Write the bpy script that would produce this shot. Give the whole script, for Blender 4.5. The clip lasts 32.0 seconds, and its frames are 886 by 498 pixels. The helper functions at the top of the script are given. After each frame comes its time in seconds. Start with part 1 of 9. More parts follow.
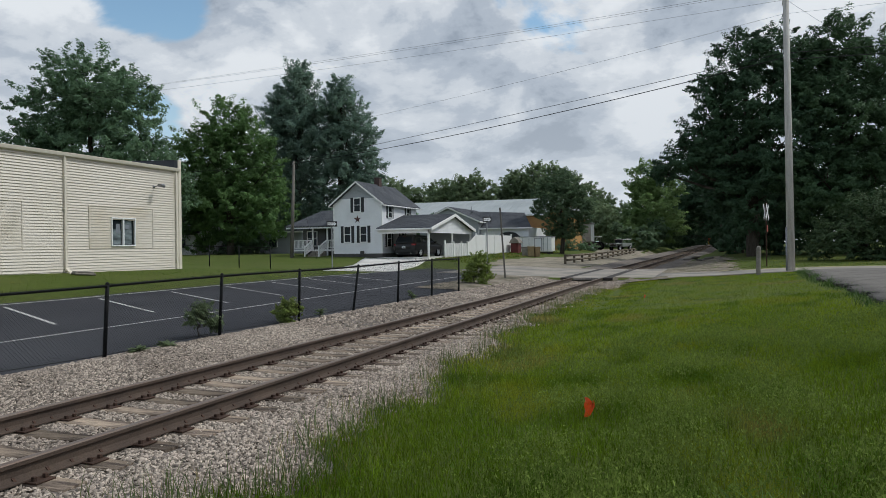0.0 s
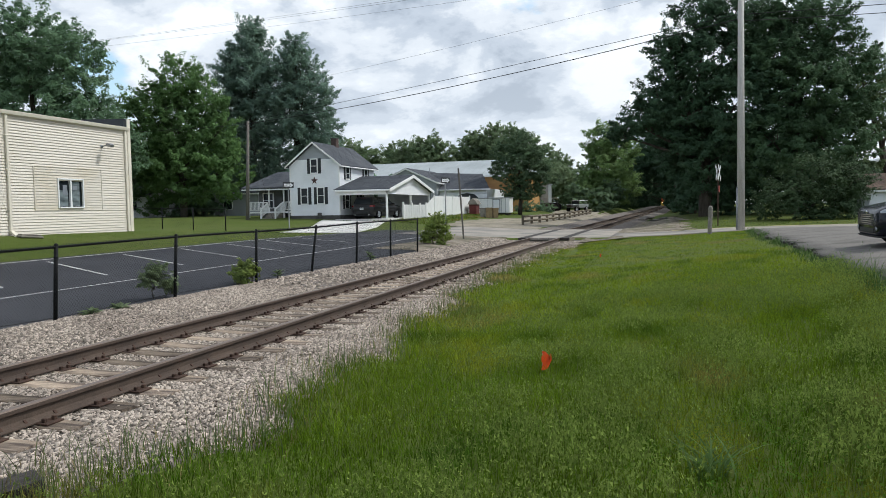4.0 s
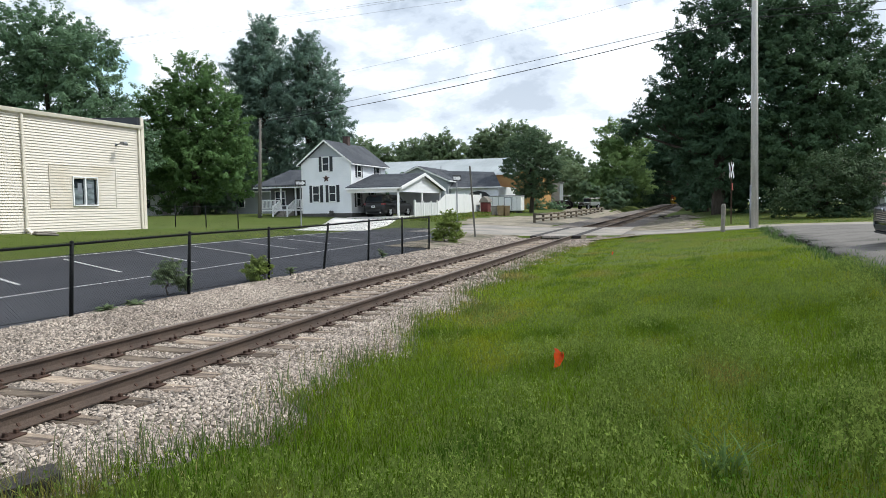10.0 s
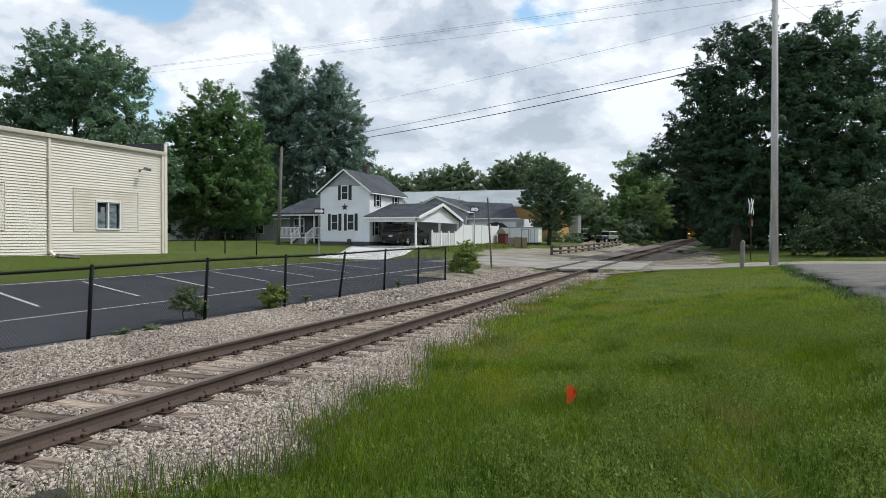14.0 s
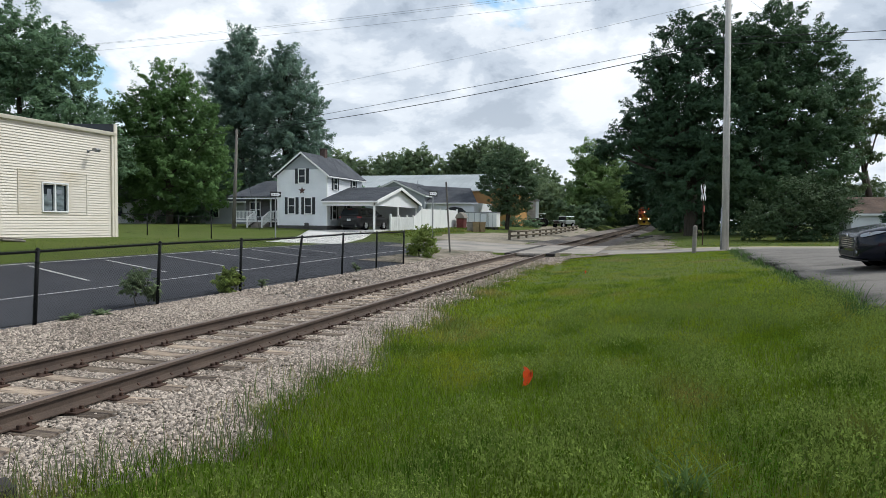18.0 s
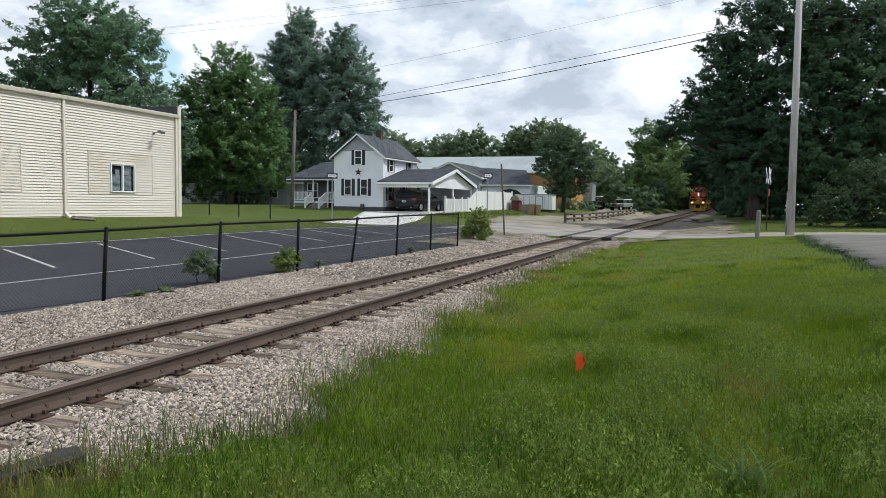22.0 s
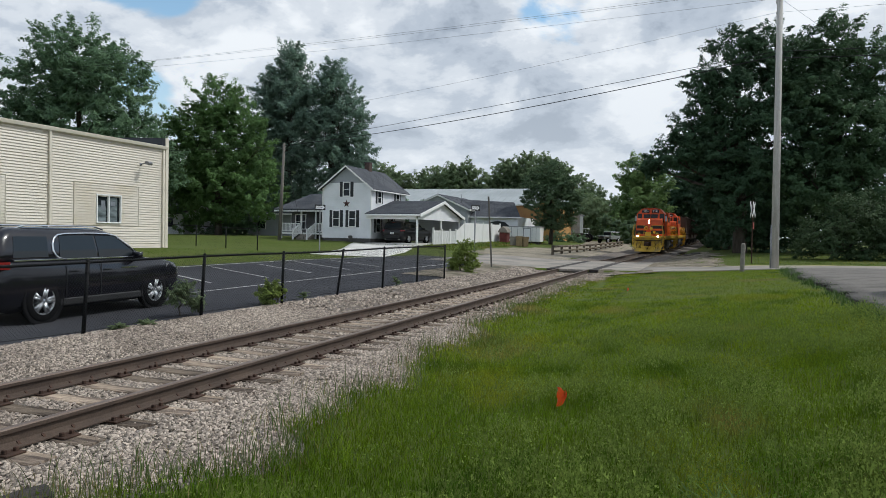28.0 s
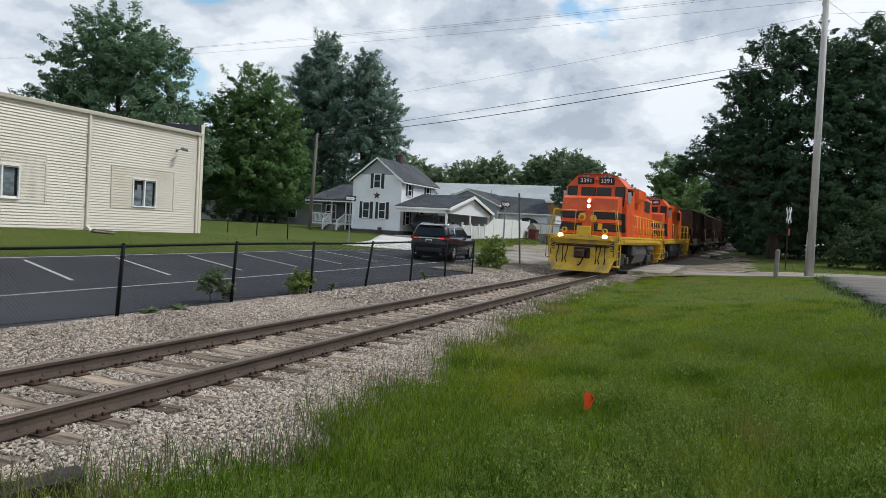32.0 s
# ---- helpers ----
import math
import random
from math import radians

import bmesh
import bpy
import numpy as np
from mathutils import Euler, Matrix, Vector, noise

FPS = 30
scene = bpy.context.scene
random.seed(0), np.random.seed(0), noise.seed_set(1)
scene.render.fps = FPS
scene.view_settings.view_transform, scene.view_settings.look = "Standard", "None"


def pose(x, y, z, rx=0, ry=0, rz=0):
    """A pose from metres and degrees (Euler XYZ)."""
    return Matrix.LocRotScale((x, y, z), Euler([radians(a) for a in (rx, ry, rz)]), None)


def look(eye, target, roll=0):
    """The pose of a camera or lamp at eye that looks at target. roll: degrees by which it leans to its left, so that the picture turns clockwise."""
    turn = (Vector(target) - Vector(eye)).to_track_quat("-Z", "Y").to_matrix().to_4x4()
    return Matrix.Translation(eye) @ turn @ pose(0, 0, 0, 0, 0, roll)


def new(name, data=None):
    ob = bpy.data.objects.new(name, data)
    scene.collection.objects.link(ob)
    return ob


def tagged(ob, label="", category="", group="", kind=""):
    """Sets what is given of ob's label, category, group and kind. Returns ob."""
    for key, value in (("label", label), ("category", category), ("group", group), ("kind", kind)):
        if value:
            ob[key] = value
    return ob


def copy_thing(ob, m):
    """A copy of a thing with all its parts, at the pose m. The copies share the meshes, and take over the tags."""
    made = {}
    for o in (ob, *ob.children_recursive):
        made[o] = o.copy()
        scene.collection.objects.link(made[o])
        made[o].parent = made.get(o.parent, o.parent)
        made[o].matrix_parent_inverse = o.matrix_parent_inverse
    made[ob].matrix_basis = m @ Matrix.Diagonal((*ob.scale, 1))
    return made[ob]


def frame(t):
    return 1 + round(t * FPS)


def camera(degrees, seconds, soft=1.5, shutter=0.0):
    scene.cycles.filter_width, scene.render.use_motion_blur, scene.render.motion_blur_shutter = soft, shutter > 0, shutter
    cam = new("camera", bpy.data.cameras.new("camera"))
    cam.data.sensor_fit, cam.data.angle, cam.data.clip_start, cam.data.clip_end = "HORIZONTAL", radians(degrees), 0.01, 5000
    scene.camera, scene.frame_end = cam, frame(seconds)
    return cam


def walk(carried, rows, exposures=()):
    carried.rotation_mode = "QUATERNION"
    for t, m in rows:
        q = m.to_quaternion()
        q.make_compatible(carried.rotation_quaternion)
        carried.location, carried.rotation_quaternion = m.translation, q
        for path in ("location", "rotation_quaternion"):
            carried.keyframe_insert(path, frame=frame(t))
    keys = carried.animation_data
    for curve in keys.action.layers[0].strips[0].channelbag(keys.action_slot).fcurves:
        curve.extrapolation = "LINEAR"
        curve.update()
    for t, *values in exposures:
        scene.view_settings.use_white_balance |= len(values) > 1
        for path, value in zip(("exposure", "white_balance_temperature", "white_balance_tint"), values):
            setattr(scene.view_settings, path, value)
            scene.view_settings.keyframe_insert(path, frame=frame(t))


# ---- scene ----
cam = camera(64.5, 32.0, soft=0.8)
PATH = [  # seconds, place, turn
    (0, -0.020, 0.003, 1.613, 89.86, 0.74, 20.82),
    (0.5, -0.011, 0.041, 1.616, 89.76, -0.11, 20.12),
    (1, -0.010, 0.036, 1.617, 90.09, 0.96, 17.04),
    (1.5, 0.002, 0.043, 1.598, 88.33, 0.52, 15.98),
    (2, -0.003, 0.025, 1.608, 87.69, 0.33, 15.83),
    (2.5, -0.002, 0.045, 1.597, 86.08, 0.41, 17.56),
    (3, 0.033, -0.035, 1.630, 90.10, -0.40, 21.62),
    (3.5, -0.021, -0.018, 1.565, 87.15, 1.39, 15.64),
    (4, -0.024, -0.004, 1.563, 86.71, 0.95, 17.43),
    (4.5, -0.025, -0.029, 1.566, 87.86, 0.62, 21.36),
    (6.5, -0.009, -0.019, 1.579, 88.29, -0.57, 20.20),
    (7, 0.001, -0.017, 1.578, 88.65, 0.19, 20.38),
    (7.5, 0.010, -0.018, 1.582, 88.50, 0.26, 20.39),
    (8, 0.002, -0.036, 1.571, 88.70, 2.04, 19.92),
    (8.5, -0.003, -0.041, 1.581, 88.92, 1.12, 19.43),
    (9, -0.017, -0.034, 1.573, 88.38, 1.63, 19.83),
    (9.5, -0.027, -0.035, 1.557, 86.69, 2.10, 19.16),
    (10, -0.032, -0.022, 1.556, 86.56, 0.96, 18.34),
    (10.5, -0.054, -0.028, 1.558, 87.55, 0.08, 19.17),
    (11, -0.014, -0.014, 1.583, 89.33, -0.23, 16.59),
    (11.5, 0.006, -0.053, 1.593, 90.33, -0.77, 18.52),
    (12, -0.001, -0.025, 1.579, 89.86, -0.85, 18.68),
    (12.5, -0.011, -0.032, 1.583, 89.62, -1.20, 19.07),
    (13, 0.006, -0.028, 1.579, 89.42, -0.85, 19.45),
    (13.5, 0.011, -0.034, 1.580, 89.43, -0.03, 19.09),
    (14, 0.003, -0.032, 1.580, 89.02, -0.21, 19.78),
    (14.5, 0.002, 0.011, 1.572, 87.39, 0.70, 20.66),
    (15, -0.024, 0.025, 1.557, 85.93, -0.22, 17.61),
    (15.5, -0.051, 0.021, 1.540, 86.17, -1.36, 13.13),
    (17.5, 0.010, -0.034, 1.564, 86.81, -0.66, 14.16),
    (18, 0.006, -0.017, 1.571, 87.77, -0.42, 16.41),
    (18.5, 0.015, -0.008, 1.566, 85.45, -0.50, 14.43),
    (19, 0.005, -0.002, 1.581, 85.91, -0.72, 19.24),
    (19.5, -0.006, -0.011, 1.574, 86.85, -1.57, 20.12),
    (20, 0.025, -0.004, 1.583, 87.01, -0.86, 19.06),
    (20.5, 0.022, -0.005, 1.589, 87.68, -0.35, 18.84),
    (21, 0.030, -0.012, 1.588, 87.77, -0.41, 19.65),
    (21.5, 0.025, -0.009, 1.580, 87.05, -0.15, 20.36),
    (22, 0.018, -0.009, 1.587, 86.24, -0.85, 20.88),
    (22.5, 0.028, 0.006, 1.576, 85.95, -1.61, 20.13),
    (23, 0.034, 0.005, 1.585, 86.15, -1.09, 20.56),
    (23.5, 0.040, 0.015, 1.589, 86.01, -1.19, 20.30),
    (24, 0.049, 0.010, 1.595, 86.43, -1.32, 21.02),
    (24.5, 0.051, -0.006, 1.584, 86.82, -1.67, 21.00),
    (25, 0.044, -0.008, 1.589, 86.34, -1.49, 21.66),
    (25.5, 0.053, -0.011, 1.587, 86.42, -1.15, 21.79),
    (27.5, 0.093, 0.007, 1.616, 87.90, -0.95, 20.59),
    (28, 0.095, 0.006, 1.615, 88.82, -1.07, 19.98),
    (28.5, 0.086, 0.006, 1.622, 88.61, -1.18, 19.87),
    (29, 0.078, 0.040, 1.614, 88.81, -1.09, 19.89),
    (29.5, 0.065, 0.139, 1.616, 88.59, -2.03, 17.89),
    (30, 0.045, 0.031, 1.635, 88.01, -1.29, 18.96),
    (30.5, 0.076, 0.045, 1.633, 87.70, -1.87, 17.59),
    (31, 0.067, 0.036, 1.637, 88.07, -2.12, 19.36),
    (31.5, 0.067, 0.025, 1.643, 88.47, -2.26, 20.61),
    (32, 0.052, 0.015, 1.648, 88.25, -3.08, 22.30),
]
EXPOSURES = [(t, e, 6250, 8) for t, e in ((0.0, -0.45), (1.0, -0.40), (2.0, -0.05), (4.5, 0.03), (7.0, -0.10), (9.0, 0.03), (10.0, 0.36), (12.0, 0.07), (13.0, 0.02), (14.0, -0.02), (15.0, 0.18), (16.0, 0.18), (18.0, 0.03), (19.0, 0.30), (20.0, 0.05), (21.0, -0.02), (22.0, 0.08), (24.0, 0.10), (25.0, 0.06), (28.0, -0.22), (30.0, -0.12), (32.0, -0.15))]
walk(cam, [(t, pose(x, y, z, rx, ry, rz)) for t, x, y, z, rx, ry, rz in PATH], EXPOSURES)


# ---------------------------------------------------------------- light
SUN_TO = Vector((0.62, 0.34, 0.90)).normalized()  # towards the sun
sun = new("sun", bpy.data.lights.new("sun", "SUN"))
sun.data.energy, sun.data.angle, sun.data.color = 2.6, radians(6), (1.0, 0.965, 0.90)
sun.matrix_world = look(SUN_TO * 100, (0, 0, 0))

world = bpy.data.worlds.new("world")
scene.world = world
world.use_nodes = True


def build_sky():
    nt = world.node_tree
    nt.nodes.clear()
    N, L = nt.nodes.new, nt.links.new

    def math_node(op, a, b=None, clamp=False):
        n = N("ShaderNodeMath")
        n.operation, n.use_clamp = op, clamp
        for k, v in enumerate((a, b)):
            if v is None:
                continue
            if isinstance(v, (int, float)):
                n.inputs[k].default_value = v
            else:
                L(v, n.inputs[k])
        return n.outputs[0]

    def noise_node(vec, scale, detail, rough, distort=0.0):
        n = N("ShaderNodeTexNoise")
        n.inputs["Scale"].default_value, n.inputs["Detail"].default_value = scale, detail
        n.inputs["Roughness"].default_value, n.inputs["Distortion"].default_value = rough, distort
        L(vec, n.inputs["Vector"])
        return n.outputs["Fac"]

    def ramp(fac, stops):
        n = N("ShaderNodeValToRGB")
        n.color_ramp.interpolation = "EASE"
        while len(n.color_ramp.elements) < len(stops):
            n.color_ramp.elements.new(0.5)
        for e, (p, c) in zip(n.color_ramp.elements, stops):
            e.position, e.color = p, (*c, 1)
        L(fac, n.inputs[0])
        return n.outputs[0]

    def mix(fac, a, b):
        n = N("ShaderNodeMix")
        n.data_type = "RGBA"
        L(fac, n.inputs[0])
        for v, k in ((a, 6), (b, 7)):
            if isinstance(v, tuple):
                n.inputs[k].default_value = (*v, 1)
            else:
                L(v, n.inputs[k])
        return n.outputs[2]

    coord = N("ShaderNodeTexCoord").outputs["Generated"]
    sep = N("ShaderNodeSeparateXYZ")
    L(coord, sep.inputs[0])
    up = math_node("MAXIMUM", sep.outputs[2], 0.0)
    den = math_node("ADD", up, 0.42)
    comb = N("ShaderNodeCombineXYZ")
    L(math_node("DIVIDE", sep.outputs[0], den), comb.inputs[0])
    L(math_node("DIVIDE", sep.outputs[1], den), comb.inputs[1])
    flat = comb.outputs[0]
    sky = N("ShaderNodeTexSky")
    sky.sky_type, sky.sun_disc = "NISHITA", False
    sky.sun_elevation = math.asin(SUN_TO.z)
    sky.sun_rotation = math.atan2(SUN_TO.x, SUN_TO.y)
    skyc = N("ShaderNodeMix")
    skyc.data_type, skyc.blend_type = "RGBA", "MULTIPLY"
    skyc.inputs[0].default_value = 1.0
    L(sky.outputs[0], skyc.inputs[6])
    skyc.inputs[7].default_value = (0.19, 0.205, 0.19, 1)
    def bank(az, el, width):
        """A soft cloud bank or clearing round one direction of the sky."""
        dot = N("ShaderNodeVectorMath")
        dot.operation = "DOT_PRODUCT"
        L(coord, dot.inputs[0])
        dot.inputs[1].default_value = (math.sin(radians(az)) * math.cos(radians(el)), math.cos(radians(az)) * math.cos(radians(el)), math.sin(radians(el)))
        r = N("ShaderNodeMapRange")
        r.interpolation_type = "SMOOTHSTEP"
        r.inputs[1].default_value, r.inputs[2].default_value = math.cos(radians(width)), 1.0
        L(dot.outputs["Value"], r.inputs[0])
        return r.outputs[0]

    def shifted(fac, banks):
        for az, el, width, amount in banks:
            fac = math_node("ADD", fac, math_node("MULTIPLY", bank(az, el, width), amount))
        return fac

    cover = shifted(noise_node(flat, 1.7, 8, 0.55, 0.25), [(-43, 19.5, 6, -0.10), (-12, 20.5, 6, -0.10), (-53, 10, 7, -0.10), (-35, 18, 6, 0.08), (-38, 12, 5, 0.10), (-25, 12, 16, 0.10), (0, 12, 14, 0.10), (16, 14, 16, 0.10)])
    veil = shifted(noise_node(flat, 4.2, 8, 0.58, 0.15), [(-24, 12, 9, -0.07), (-12, 9, 9, -0.05), (-36, 11.5, 6, 0.10), (-26, 18, 8, 0.07), (-5, 17, 10, 0.06), (-6, 6.5, 5, 0.08)])
    mask = ramp(cover, [(0.40, (0, 0, 0)), (0.46, (1, 1, 1))])
    body = ramp(veil, [(0.34, (0.40, 0.46, 0.55)), (0.44, (0.60, 0.66, 0.75)), (0.52, (0.83, 0.87, 0.93)), (0.62, (1.06, 1.08, 1.11))])
    cloudy = mix(mask, skyc.outputs[2], body)
    haze = ramp(up, [(0.0, (0.72, 0.72, 0.72)), (0.10, (0.35, 0.35, 0.35)), (0.30, (0, 0, 0))])
    hazy = mix(haze, cloudy, (0.80, 0.85, 0.91))
    # cloud bases overhead are greyer than the lit sides of those far off
    depth = ramp(up, [(0.0, (1.0, 1.0, 1.0)), (0.38, (1.0, 1.0, 1.0)), (0.8, (0.85, 0.86, 0.89))])
    shade = N("ShaderNodeMix")
    shade.data_type, shade.blend_type = "RGBA", "MULTIPLY"
    shade.inputs[0].default_value = 1.0
    L(hazy, shade.inputs[6])
    L(depth, shade.inputs[7])
    full = shade.outputs[2]
    bg = N("ShaderNodeBackground")
    L(full, bg.inputs[0])
    bg.inputs[1].default_value = 1.0
    L(bg.outputs[0], N("ShaderNodeOutputWorld").inputs[0])


build_sky()


# ---------------------------------------------------------------- materials
def material(name, col, rough=0.7, metal=0.0, vary=0.15, scale=3.0, fine=40.0, bump=0.15, other=None, spread=(0.4, 0.65), piece=0.0, leaf=0.0, coat=0.0, stretch=(1, 1, 1), emit=0.0, island=0.0, spec=0.5):
    """A surface with stains at one scale, grain at another, relief, and a tone that may differ piece by piece."""
    m = bpy.data.materials.new(name)
    m.use_nodes = True
    nt = m.node_tree
    N, L = nt.nodes.new, nt.links.new
    b = nt.nodes["Principled BSDF"]
    b.inputs["Roughness"].default_value, b.inputs["Metallic"].default_value = rough, metal
    b.inputs["Coat Weight"].default_value = coat
    b.inputs["Specular IOR Level"].default_value = spec
    coord = N("ShaderNodeTexCoord")
    mp = N("ShaderNodeMapping")
    mp.inputs["Scale"].default_value = stretch
    L(coord.outputs["Object"], mp.inputs[0])

    def noise_node(s, d):
        n = N("ShaderNodeTexNoise")
        n.inputs["Scale"].default_value, n.inputs["Detail"].default_value, n.inputs["Roughness"].default_value = s, d, 0.6
        L(mp.outputs[0], n.inputs["Vector"])
        return n.outputs["Fac"]

    big, small = noise_node(scale, 4), noise_node(fine, 3)
    ramp = N("ShaderNodeMapRange")
    ramp.inputs[1].default_value, ramp.inputs[2].default_value = spread
    L(big, ramp.inputs[0])
    mx = N("ShaderNodeMix")
    mx.data_type = "RGBA"
    L(ramp.outputs[0], mx.inputs[0])
    mx.inputs[6].default_value = (*col, 1)
    mx.inputs[7].default_value = (*(other or tuple(c * (1 - vary * 1.6) for c in col)), 1)
    value = N("ShaderNodeMapRange")
    value.inputs[1].default_value, value.inputs[2].default_value = 0.25, 0.75
    value.inputs[3].default_value, value.inputs[4].default_value = 1 - vary, 1 + vary
    L(small, value.inputs[0])
    last = value.outputs[0]
    for amount, node, out in ((piece, "ShaderNodeObjectInfo", "Random"), (island, "ShaderNodeNewGeometry", "Random Per Island")):
        if amount:
            r = N("ShaderNodeMapRange")
            r.inputs[3].default_value, r.inputs[4].default_value = 1 - amount, 1 + amount
            L(N(node).outputs[out], r.inputs[0])
            mul = N("ShaderNodeMath")
            mul.operation = "MULTIPLY"
            L(last, mul.inputs[0])
            L(r.outputs[0], mul.inputs[1])
            last = mul.outputs[0]
    fin = N("ShaderNodeVectorMath")
    fin.operation = "SCALE"
    L(mx.outputs[2], fin.inputs[0])
    L(last, fin.inputs["Scale"])
    L(fin.outputs[0], b.inputs["Base Color"])
    if bump:
        bp = N("ShaderNodeBump")
        bp.inputs["Strength"].default_value, bp.inputs["Distance"].default_value = bump, 0.02
        L(small, bp.inputs["Height"])
        L(bp.outputs[0], b.inputs["Normal"])
    if leaf:
        tr = N("ShaderNodeBsdfTranslucent")
        L(fin.outputs[0], tr.inputs[0])
        ms = N("ShaderNodeMixShader")
        ms.inputs[0].default_value = leaf
        L(b.outputs[0], ms.inputs[1])
        L(tr.outputs[0], ms.inputs[2])
        L(ms.outputs[0], nt.nodes["Material Output"].inputs[0])
    if emit:
        b.inputs["Emission Color"].default_value = (*col, 1)
        b.inputs["Emission Strength"].default_value = emit
    return m


def glass_material(name, tint=(0.02, 0.025, 0.03), rough=0.04):
    m = bpy.data.materials.new(name)
    m.use_nodes = True
    b = m.node_tree.nodes["Principled BSDF"]
    b.inputs["Base Color"].default_value, b.inputs["Roughness"].default_value = (*tint, 1), rough
    b.inputs["IOR"].default_value = 1.3
    return m


